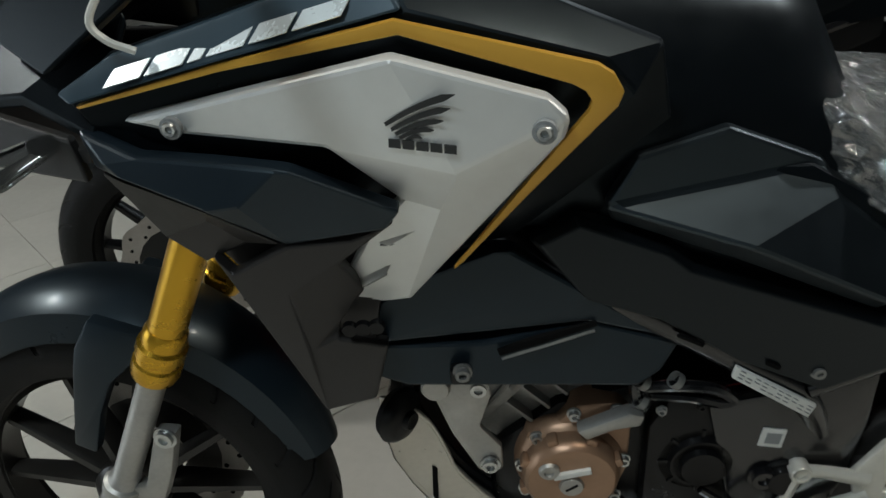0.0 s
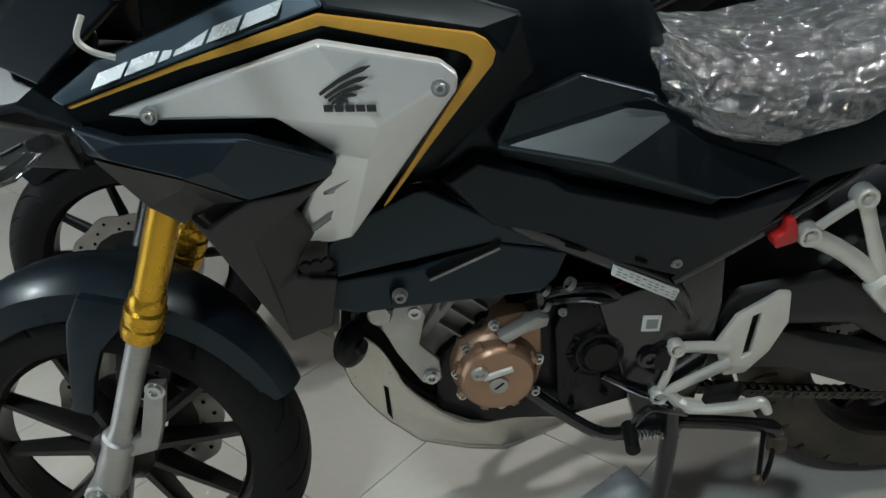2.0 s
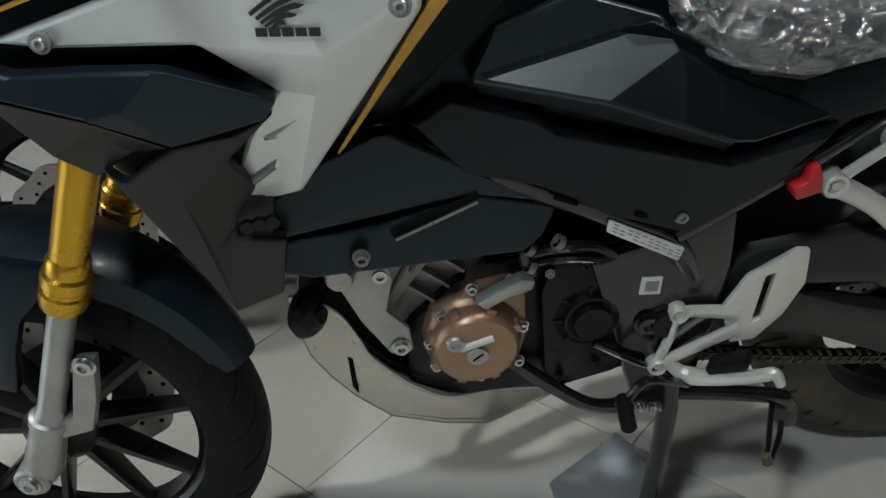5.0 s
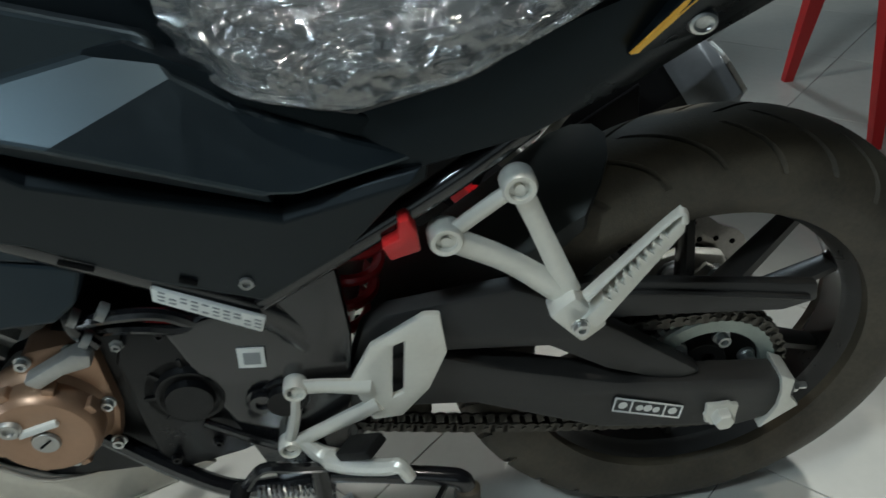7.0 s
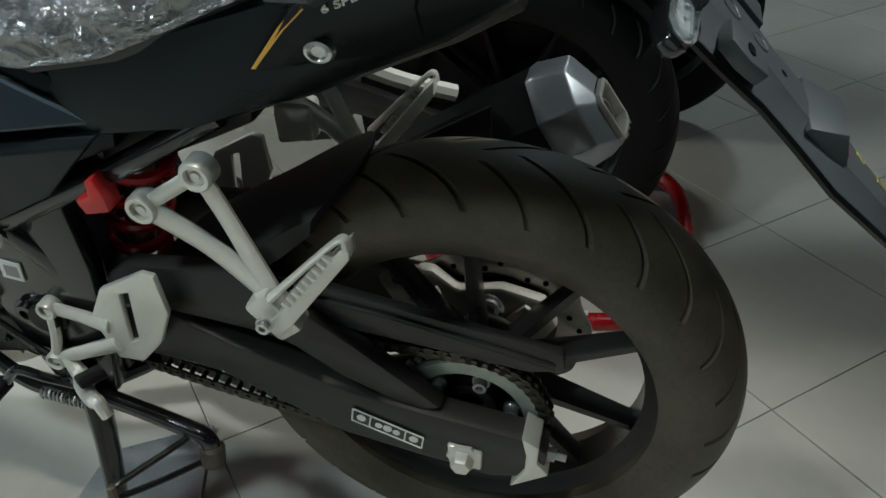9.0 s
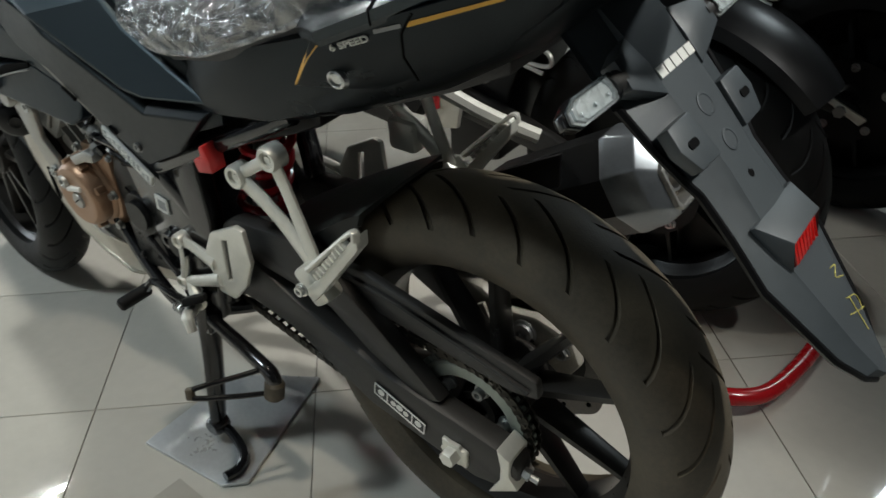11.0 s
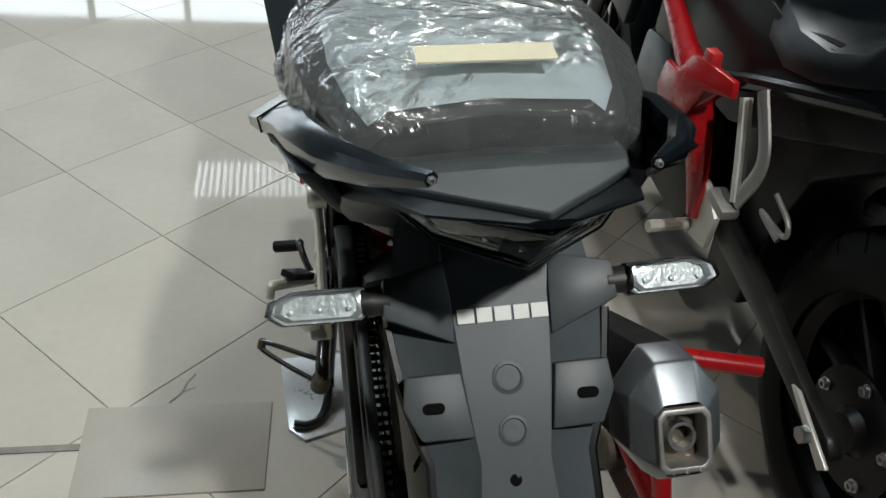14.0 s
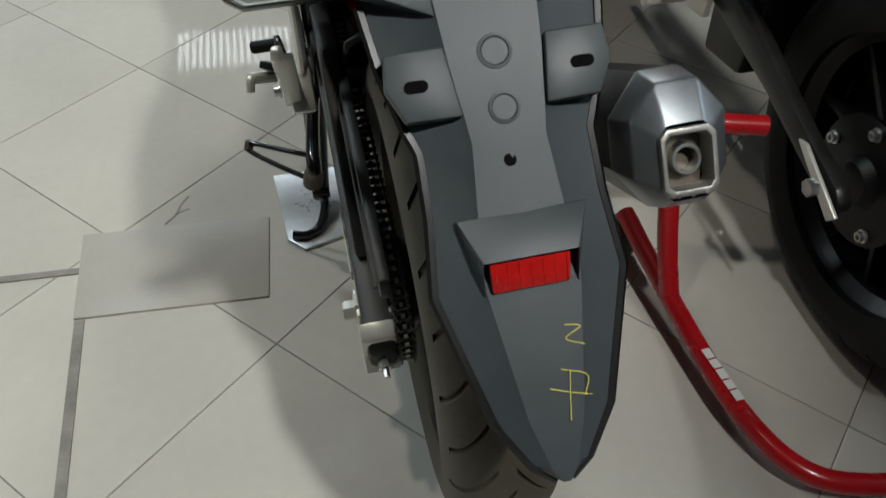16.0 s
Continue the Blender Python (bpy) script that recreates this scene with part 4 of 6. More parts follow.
chain = part("chain", rod((0.76, -0.083, 0.385), (0.76, -0.067, 0.385), 0.026, 20), CHAIN, bike, "steel drive chain")
for (xa, za), (xb, zb) in zip(pts, pts[1:]):
    ang = math.degrees(math.atan2(zb - za, xb - xa))
    lk = new("link", link_a)
    lk.parent = chain
    lk.matrix_local = pose((xa + xb) / 2, -0.075, (za + zb) / 2, 0, -ang, 0)
cg = part("chain_guard", facets([(1.08, -0.098, 0.488), (1.17, -0.098, 0.492), (1.3, -0.098, 0.464), (1.424, -0.098, 0.437), (1.427, -0.098, 0.412), (1.388, -0.098, 0.404), (1.26, -0.098, 0.424), (1.08, -0.098, 0.45)], [tuple(range(8))], (0, 0.014, 0), 0.004), BLACKP, bike, "black plastic chain guard")
part("guard_rib", tube([(1.1, -0.1, 0.478), (1.2, -0.1, 0.472), (1.32, -0.1, 0.445), (1.415, -0.1, 0.42)], 0.0035, 6), BLACKP, cg)

# rear hugger and inner mudguard
HUG = [(0.93, 0.445, 0.40), (0.985, 0.488, 0.425), (1.05, 0.527, 0.46), (1.10, 0.555, 0.487), (1.15, 0.582, 0.514), (1.185, 0.599, 0.537), (1.208, 0.608, 0.552)]
hrows = []
for x, zt, zb in HUG:
    outer = [(-0.086, zb), (-0.083, zt - 0.040), (-0.06, zt - 0.019), (-0.032, zt - 0.005), (0, zt), (0.032, zt - 0.005), (0.06, zt - 0.019), (0.083, zt - 0.040), (0.086, zb)]
    inner = [(y * 0.955, z if z == zb else z - 0.005) for y, z in outer]
    sweep = 0.29 * max(0, x - 1.05)
    hrows.append([(x - sweep * (y / 0.086) ** 2, y, z) for y, z in outer + inner[::-1]])
part("hugger", loft(hrows), DUSTYP, bike, "dusty black plastic hugger over the rear tyre", 25)
part("wheel_well", prism([(0.95, 0.60), (1.08, 0.655), (1.13, 0.678), (1.15, 0.75), (0.95, 0.73)], -0.09, 0.06, 0.01), ENGINE, bike, "black block under the seat")
part("under_tray", facets([(0.95, -0.12, 0.70), (1.1, -0.11, 0.71), (1.25, -0.1, 0.74), (1.33, -0.09, 0.77), (1.38, -0.07, 0.79), (1.38, 0.07, 0.79), (1.33, 0.09, 0.77), (1.25, 0.1, 0.74), (1.1, 0.11, 0.71), (0.95, 0.12, 0.70)], [(0, 1, 8, 9), (1, 2, 7, 8), (2, 3, 6, 7), (3, 4, 5, 6)], (0, 0, 0.02), 0.002), BLACKP, bike, "black under-seat tray")

# rear shock with its red spring
sh = part("rear_shock", rod((0.97, -0.02, 0.69), (0.885, -0.02, 0.40), 0.018, 14), STEEL, bike, "rear shock absorber with red spring")
A, B = Vector((0.965, -0.02, 0.66)), Vector((0.895, -0.02, 0.44))
ax = (B - A).normalized()
e1 = Vector((0, 1, 0))
e2 = ax.cross(e1)
pts = [A + (B - A) * (k / 120) + 0.034 * (math.cos(k / 120 * 6.5 * 2 * math.pi) * e1 + math.sin(k / 120 * 6.5 * 2 * math.pi) * e2) for k in range(121)]
part("coil_spring", tube(pts, 0.0068, 8, False), REDSPRING, sh, "red coil spring")

# rider foot peg plates, heel guard, pegs
def foot_bracket(sy):
    y = sy * 0.138
    O = [(0.905, 0.446), (0.932, 0.492), (0.99, 0.523), (1.006, 0.52), (1.008, 0.468), (0.985, 0.42), (0.952, 0.385), (0.92, 0.386)]
    S = [(0.955, 0.488), (0.967, 0.492), (0.957, 0.42), (0.945, 0.415)]
    pl = part("foot_bracket", facets([(px, y * 1.04, pz) for px, pz in O + S], [(0, 1, 8, 11), (1, 2, 9, 8), (2, 3, 4, 9), (4, 5, 10, 9), (5, 6, 10), (6, 7, 11, 10), (7, 0, 11)], (0, -sy * 0.009, 0), 0.0025), PEGALU, bike, "silver painted foot bracket with slotted heel guard")
    part("upper_strut", tube([(0.849, y, 0.448), (0.88, y * 1.01, 0.445), (0.925, y * 1.03, 0.436)], [0.0085, 0.0085, 0.01], 10, squash=(0.7, 1.1)), PEGALU, pl)
    part("lower_strut", tube([(0.826, y, 0.362), (0.87, y * 1.01, 0.382), (0.93, y * 1.03, 0.41)], [0.0085, 0.0085, 0.01], 10, squash=(0.7, 1.1)), PEGALU, pl)
    part("front_strut", tube([(0.849, y, 0.445), (0.84, y, 0.405), (0.826, y, 0.365)], 0.0065, 8), PEGALU, pl)
    part("peg_mount", tube([(0.84, y, 0.366), (0.856, y + sy * 0.008, 0.35), (0.872, y + sy * 0.018, 0.348)], [0.008, 0.01, 0.0125], 10), PEGALU, pl)
    for bx, bz in ((0.849, 0.448), (0.826, 0.362)):
        part("mount_boss", lathe([(0, -0.006), (0.004, -0.006), (0.0045, -0.003), (0.0075, -0.003), (0.0085, -0.009), (0.011, -0.0095), (0.0125, -0.006), (0.0125, 0.01)], 20, (bx, y, bz), turn=pose(0, 0, 0, 0, 0, 180 if sy > 0 else 0)), PEGALU, pl)
    peg = part("foot_peg", tube([(0.868, y + sy * 0.02, 0.35), (0.895, y + sy * 0.045, 0.366), (0.93, y + sy * 0.072, 0.39), (0.944, y + sy * 0.08, 0.398), (0.952, y + sy * 0.084, 0.382)], [0.0115, 0.0095, 0.009, 0.008, 0.0065], 10), PEGALU, pl, "aluminium rider foot peg")
    part("peg_rubber", box(0.905, y + sy * 0.04, 0.388, 0.055, 0.03, 0.012, 0.003, pose(0, 0, 0, 0, -33, sy * 38)), NEWTYRE, peg)
    return pl


foot_bracket(-1)
foot_bracket(1)
sl = part("shift_lever", tube([(0.865, -0.15, 0.33), (0.83, -0.168, 0.36), (0.80, -0.175, 0.375), (0.775, -0.178, 0.35)], 0.006, 8), FRAME, bike, "black gear lever")
part("lever_rubber", rod((0.772, -0.17, 0.348), (0.765, -0.222, 0.344), 0.0105, 12, bev=0.003), NEWTYRE, sl)
part("link_rod", tube([(0.86, -0.14, 0.335), (0.80, -0.135, 0.37), (0.745, -0.13, 0.41)], 0.005, 8), FRAME, bike, "black gear linkage rod")


def pillion(sy):
    y = sy * 0.135
    pl = part("pillion_bracket", tube([(1.02, y, 0.607), (1.08, y, 0.565), (1.135, y * 1.02, 0.512)], [0.0125, 0.0115, 0.0125], 12, squash=(0.5, 1.15)), PEGALU, bike, "silver painted pillion footrest bracket")
    part("upper_arm", tube([(1.02, y, 0.607), (1.055, y, 0.63), (1.09, y, 0.652)], 0.0075, 10, squash=(0.7, 1.1)), PEGALU, pl)
    part("rear_arm", tube([(1.09, y, 0.652), (1.108, y, 0.60), (1.135, y * 1.02, 0.52)], [0.0095, 0.009, 0.0105], 10, squash=(0.6, 1.15)), PEGALU, pl)
    for bx, bz in ((1.02, 0.607), (1.09, 0.652)):
        part("mount_boss", lathe([(0.0, -0.007), (0.0045, -0.0075), (0.005, -0.004), (0.0095, -0.004), (0.0105, -0.01), (0.0145, -0.0105), (0.0165, -0.007), (0.0165, 0.012)], 20, (bx, y, bz), turn=pose(0, 0, 0, 0, 0, 180 if sy > 0 else 0)), PEGALU, pl)
    part("pivot_block", box(1.14, y * 1.06, 0.496, 0.035, 0.03, 0.055, 0.006, pose(0, 0, 0, 0, -38)), PEGALU, pl)
    pg = part("pillion_peg", facets([(1.132, y * 1.2, 0.490), (1.150, y * 1.22, 0.482), (1.166, y * 1.22, 0.500), (1.2365, y * 1.2, 0.590), (1.238, y * 1.2, 0.610), (1.226, y * 1.2, 0.598), (1.155, y * 1.2, 0.514)], [(0, 1, 2, 6), (6, 2, 3, 5), (5, 3, 4)], (0, -sy * 0.02, 0), 0.002), PEGALU, pl, "folded aluminium pillion peg")
    part("peg_loop", tube([(1.146, y * 1.17, 0.528), (1.175, y * 1.17, 0.558), (1.222, y * 1.17, 0.605), (1.234, y * 1.18, 0.612), (1.236, y * 1.19, 0.602)], [0.006, 0.0048, 0.0042, 0.0045, 0.005], 8, squash=(1.3, 0.8)), PEGALU, pg)
    for k in range(9):
        t = k / 8
        part("tooth", box(1.164 + 0.052 * t, y * 1.19, 0.527 + 0.064 * t, 0.0035, 0.012, 0.009, turn=pose(0, 0, 0, 0, -50)), PEGALU, pg)
    bolt((1.138, y * 1.2 + sy * 0.006, 0.50), 0.007, 0.008, (0, sy, 0), pl)


pillion(-1)
pillion(1)
part("red_connector", prism([(0.962, 0.622), (0.978, 0.627), (0.98, 0.645), (0.989, 0.648), (0.995, 0.63), (0.996, 0.611), (0.968, 0.605)], -0.156, -0.132, 0.002), REDPLASTIC, bike, "red plastic battery connector cap")

# side stand with its foot, heel bar and wire loop
ss = part("side_stand", tube([(0.85, -0.13, 0.335), (0.845, -0.138, 0.25), (0.83, -0.148, 0.14), (0.816, -0.154, 0.06)], [0.017, 0.016, 0.0145, 0.013], 14, squash=(1.2, 0.8)), FRAME, bike, "black side stand, folded out")
part("stand_knuckle", lathe([(0, -0.016), (0.014, -0.016), (0.018, -0.01), (0.018, 0.01), (0.014, 0.016), (0, 0.016)], 18, (0.815, -0.155, 0.055)), FRAME, ss)
part("stand_foot", tube([(0.812, -0.152, 0.055), (0.845, -0.152, 0.045), (0.885, -0.165, 0.035), (0.902, -0.19, 0.032), (0.9, -0.218, 0.036)], [0.0085, 0.0085, 0.0085, 0.009, 0.0085], 10), FRAME, ss)
part("heel_bar", tube([(0.86, -0.135, 0.30), (0.92, -0.142, 0.292), (0.985, -0.15, 0.28), (1.005, -0.152, 0.27), (1.01, -0.155, 0.245)], [0.011, 0.011, 0.0115, 0.012, 0.013], 12), FRAME, ss)
part("bar_rubber", rod((1.01, -0.153, 0.262), (1.008, -0.16, 0.232), 0.0155, 14, bev=0.004), RUBBER, ss)
part("wire_loop", tube([(0.99, -0.15, 0.275), (0.965, -0.195, 0.278), (0.942, -0.238, 0.282), (0.938, -0.247, 0.278), (0.945, -0.246, 0.27), (0.975, -0.205, 0.255), (1.0, -0.165, 0.242)], 0.0042, 8), FRAME, ss)
part("loop_tip", rod((0.935, -0.244, 0.284), (0.94, -0.25, 0.268), 0.007, 10, bev=0.002), RUBBER, ss)
pts = [(0.775 + 0.085 * k / 100, -0.14 + 0.007 * math.cos(k * 0.94), 0.292 - 0.012 * k / 100 + 0.007 * math.sin(k * 0.94)) for k in range(101)]
part("stand_spring", tube(pts, 0.0016, 6, False), STEEL, ss, "steel return spring")
cs = part("stand_bar", tube([(0.63, -0.11, 0.395), (0.69, -0.12, 0.335), (0.745, -0.125, 0.29), (0.80, -0.128, 0.285), (0.86, -0.132, 0.29)], 0.0105, 10), FRAME, bike, "black lower frame bar")
part("cross_stay", tube([(0.86, -0.12, 0.31), (0.90, -0.06, 0.30), (0.93, 0.02, 0.30), (0.90, 0.1, 0.31)], 0.013, 10), FRAME, cs)
part("stop_rubber", rod((0.955, -0.05, 0.315), (0.97, -0.045, 0.275), 0.017, 14, bev=0.005), RUBBER, cs)
part("stay", tube([(0.90, -0.06, 0.305), (0.93, -0.055, 0.325), (0.958, -0.05, 0.31)], 0.009, 8), FRAME, cs)

# fuel tank
TANK = [(0.40, [(0, 1.07), (0.06, 1.06), (0.12, 1.03), (0.165, 0.985), (0.165, 0.9), (0.15, 0.80)]),
        (0.56, [(0, 1.045), (0.06, 1.035), (0.112, 0.995), (0.146, 0.935), (0.166, 0.865), (0.14, 0.78)]),
        (0.66, [(0, 1.01), (0.06, 1.0), (0.102, 0.962), (0.126, 0.912), (0.142, 0.862), (0.12, 0.765)]),
        (0.76, [(0, 0.985), (0.06, 0.978), (0.094, 0.945), (0.115, 0.89), (0.122, 0.848), (0.115, 0.755)]),
        (0.805, [(0, 0.965), (0.055, 0.955), (0.085, 0.92), (0.106, 0.862), (0.114, 0.828), (0.11, 0.74)]),
        (0.85, [(0, 0.88), (0.052, 0.872), (0.085, 0.85), (0.108, 0.815), (0.114, 0.785), (0.11, 0.72)]),
        (0.88, [(0, 0.80), (0.05, 0.798), (0.085, 0.79), (0.105, 0.775), (0.112, 0.755), (0.11, 0.70)])]
tk = part("fuel_tank", soften(hull([mirrored([(x, y, z) for y, z in s]) for x, s in TANK]), 0.006, 22, 3), PAINT, bike, "satin black fuel tank")
# tank side cowl under the knee, and the side cover below it
part("tank_cowl", facets([(0.613, -0.165, 0.812), (0.737, -0.192, 0.781), (0.88, -0.172, 0.702), (0.905, -0.166, 0.695), (1.012, -0.142, 0.70), (0.814, -0.124, 0.829), (0.828, -0.137, 0.801), (0.868, -0.14, 0.769), (0.937, -0.14, 0.733),
                          (0.72, -0.14, 0.872), (0.64, -0.155, 0.855), (0.62, -0.15, 0.79), (0.735, -0.165, 0.752), (0.88, -0.15, 0.68)],
                         [(0, 1, 6, 5), (1, 2, 7, 6), (2, 3, 4, 8, 7), (0, 5, 9, 10), (0, 11, 12, 1), (1, 12, 13, 2)], (0, 0.02, 0), 0.004, mirror=True), SHEENP, tk, "satin black tank side cowl", 10)
part("inner_panel", prism([(0.53, 0.80), (0.62, 0.83), (0.80, 0.83), (0.90, 0.77), (1.02, 0.72), (1.01, 0.67), (0.84, 0.6), (0.74, 0.64), (0.60, 0.73)], -0.134, 0.134, 0.004), PAINT, tk)
COVER = [(0.546, -0.15, 0.771), (0.588, -0.15, 0.797), (0.676, -0.15, 0.762), (0.699, -0.15, 0.743), (0.886, -0.15, 0.676), (1.008, -0.148, 0.693),
         (0.556, -0.159, 0.769), (0.592, -0.159, 0.789), (0.674, -0.159, 0.755), (0.696, -0.159, 0.736), (0.885, -0.159, 0.666), (0.996, -0.154, 0.682),
         (0.929, -0.152, 0.619), (0.848, -0.15, 0.578), (0.759, -0.152, 0.62), (0.673, -0.154, 0.677), (0.602, -0.155, 0.703)]
part("side_cover", facets(COVER, [(0, 1, 7, 6), (1, 2, 8, 7), (2, 3, 9, 8), (3, 4, 10, 9), (4, 5, 11, 10), (6, 7, 8, 16), (8, 9, 15, 16), (9, 10, 14, 15), (10, 11, 12), (10, 12, 13, 14), (0, 6, 16)], (0, 0.016, 0), 0.002, mirror=True), COVERP, bike, "black plastic side cover with a raised rim", 10)
# Dark strips on the cover paint the shade of its slots.
for px, pz, lx in ((0.705, 0.652, 0.03), (0.79, 0.617, 0.016)):
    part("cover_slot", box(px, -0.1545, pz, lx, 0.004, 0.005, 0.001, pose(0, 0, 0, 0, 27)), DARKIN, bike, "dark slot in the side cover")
bolt((0.838, -0.15, 0.604), 0.0065, 0.006, (0, -1, 0), bike, DULLALU)
part("air_box", facets([(0.39, -0.15, 0.70), (0.438, -0.162, 0.737), (0.513, -0.165, 0.767), (0.53, -0.16, 0.765), (0.604, -0.152, 0.709), (0.70, -0.14, 0.64), (0.603, -0.15, 0.674), (0.40, -0.158, 0.66), (0.52, -0.16, 0.70)],
                       [(0, 1, 8, 7), (1, 2, 3, 8), (3, 4, 8), (8, 4, 6, 7), (4, 5, 6)], (0, 0.03, 0), 0.004, mirror=True), BLUE, bike, "blue-black engine side cowl", 10)
part("lower_cowl", facets([(0.395, -0.152, 0.652), (0.50, -0.152, 0.652), (0.605, -0.146, 0.672), (0.70, -0.137, 0.636), (0.683, -0.14, 0.60), (0.66, -0.146, 0.585), (0.42, -0.152, 0.597), (0.385, -0.152, 0.612)],
                          [(0, 1, 6, 7), (1, 2, 5, 6), (2, 3, 4, 5)], (0, 0.03, 0), 0.004, mirror=True), BLUE, bike, "blue-black lower engine cowl", 10)
# Dark tube laid on the cowl as the shade of its slot.
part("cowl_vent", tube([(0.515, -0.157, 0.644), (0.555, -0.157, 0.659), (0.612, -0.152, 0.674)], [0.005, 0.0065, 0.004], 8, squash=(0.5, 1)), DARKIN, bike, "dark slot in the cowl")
part("slot_edge", tube([(0.518, -0.16, 0.638), (0.558, -0.16, 0.652), (0.61, -0.155, 0.667)], 0.0016, 6), DULLALU, bike, "pale edge of the slot")
part("hose_clips", box(0.475, -0.155, 0.617, 0.02, 0.02, 0.02, 0.004), ENGINE, bike)
bolt((0.478, -0.162, 0.625), 0.0075, 0.01, (0, -1, 0), bike, DULLALU)

# silver shroud panel, black shroud, gold stripe, lettered panel
bs = part("shroud", facets([(0.155, -0.158, 0.93), (0.20, -0.155, 0.966), (0.43, -0.168, 1.035), (0.452, -0.192, 1.0), (0.60, -0.206, 0.962), (0.625, -0.208, 0.935), (0.48, -0.15, 0.765), (0.40, -0.136, 0.735), (0.30, -0.18, 0.87), (0.19, -0.158, 0.87), (0.648, -0.18, 0.965), (0.56, -0.165, 1.0), (0.66, -0.178, 0.90), (0.53, -0.142, 0.77)],
                           [(0, 1, 3, 8, 9), (1, 2, 3), (3, 4, 8), (4, 5, 6, 8), (6, 7, 8), (3, 2, 11, 10, 4), (4, 10, 5), (5, 10, 12, 13, 6)], (0, 0.012, 0), 0.003, mirror=True), PAINT, bike, "satin black tank shroud", 10)
sv = part("silver_panel", facets([(0.204, -0.172, 0.913), (0.441, -0.231, 0.978), (0.556, -0.242, 0.946), (0.572, -0.241, 0.930), (0.570, -0.234, 0.912), (0.485, -0.242, 0.888), (0.384, -0.2165, 0.902), (0.257, -0.1845, 0.905),
                                  (0.434, -0.171, 0.722), (0.41, -0.17, 0.719), (0.37, -0.168, 0.719), (0.377, -0.175, 0.757), (0.40, -0.187, 0.80), (0.436, -0.2, 0.846), (0.47, -0.21, 0.84)],
                                 [(0, 7, 6, 5, 1), (1, 5, 3, 2), (5, 4, 3), (5, 14, 8, 4), (6, 13, 14, 5), (13, 12, 11, 10, 9, 8, 14)], (0, 0.02, 0), 0.004), SILVER, bike, "brushed silver side panel", 10)
for dx, dz, k in ((0.0, 0.0, 1.0), (-0.03, -0.052, 0.95)):
    def vp(a, b, out):
        return (0.409 + dx + a * k, -0.187 - 0.25 * (b * k + dz) - out, 0.797 + dz + b * k)

    part("vent_lip", facets([vp(0, 0, 0.0), vp(0.044, 0.027, 0.0), vp(0.038, 0.017, 0.008), vp(0.012, -0.001, 0.007)], [(0, 3, 2, 1)], (0, 0.006, 0), 0.0006), SILVER, sv, "slanted vent in the panel")
    # Dark tube drawn as the shade in the vent's slit.
    part("vent_slit", tube([vp(0.004, -0.003, 0.001), vp(0.015, -0.002, 0.002), vp(0.037, 0.013, 0.002)], 0.0016, 5, False), PRINT, sv)
part("silver_panel_right", facets([(0.204, 0.172, 0.913), (0.441, 0.231, 0.978), (0.556, 0.242, 0.946), (0.57, 0.239, 0.912), (0.434, 0.196, 0.745), (0.38, 0.188, 0.735), (0.384, 0.216, 0.904)], [(0, 1, 2, 3, 4, 5, 6)], (0, -0.02, 0), 0.004), SILVER, bike)
for q in ((0.254, -0.193, 0.915), (0.553, -0.244, 0.922)):
    part("panel_screw", lathe([(0, -0.002), (0.0028, -0.002), (0.0032, -0.0045), (0.0055, -0.005), (0.0068, -0.003), (0.0068, 0.003)], 20, q, turn=pose(0, 0, 0, 0, 0, -10)), STEEL, sv, "bright panel screw")
    part("screw_seat", lathe([(0.0066, -0.0022), (0.0095, -0.0022), (0.0095, 0.003)], 20, q, turn=pose(0, 0, 0, 0, 0, -10)), PRINT, sv)
go = [(0.168, -0.172, 0.928), (0.30, -0.192, 0.966), (0.444, -0.209, 0.999), (0.594, -0.217, 0.962), (0.606, -0.2175, 0.954), (0.614, -0.2175, 0.940), (0.61, -0.217, 0.928), (0.543, -0.206, 0.849), (0.486, -0.192, 0.776)]
gi = [(0.172, -0.173, 0.926), (0.302, -0.193, 0.96), (0.447, -0.211, 0.9885), (0.575, -0.219, 0.948), (0.585, -0.219, 0.942), (0.590, -0.219, 0.934), (0.588, -0.219, 0.926), (0.527, -0.206, 0.842), (0.477, -0.192, 0.768)]
n8 = len(go)
part("gold_stripe", facets(go + gi, [(i, i + 1, n8 + i + 1, n8 + i) for i in range(n8 - 1)], (0, 0.008, 0), 0.0012), GOLD, bs, "gold stripe round the silver panel")
part("blue_panel", facets([(0.152, -0.166, 0.937), (0.205, -0.164, 0.967), (0.30, -0.17, 0.995), (0.43, -0.18, 1.036), (0.45, -0.2, 1.003), (0.30, -0.196, 0.968), (0.165, -0.176, 0.931)], [(0, 1, 2, 5, 6), (2, 3, 4, 5)], (0, 0.012, 0), 0.003), BLUEP, bs, "satin blue lettered panel", 10)


def lettering(words, size, m, material, parent, name="lettering", label="", shear=0.0, depth=0.0006, sx=1.0):
    cu = bpy.data.curves.new(name, "FONT")
    cu.body, cu.size, cu.extrude, cu.shear, cu.align_x, cu.align_y = words, size, depth, shear, "CENTER", "CENTER"
    cu.offset = size * 0.012
    tmp = new(name, cu)
    me = bpy.data.meshes.new_from_object(tmp.evaluated_get(bpy.context.evaluated_depsgraph_get()))
    bpy.data.objects.remove(tmp)
    me.materials.clear()
    me.materials.append(material)
    ob = new(name, me)
    ob.parent = parent
    ob.matrix_local = m @ Matrix.Diagonal((sx, 1, 1, 1))
    if label:
        tagged(ob, label)
    return ob


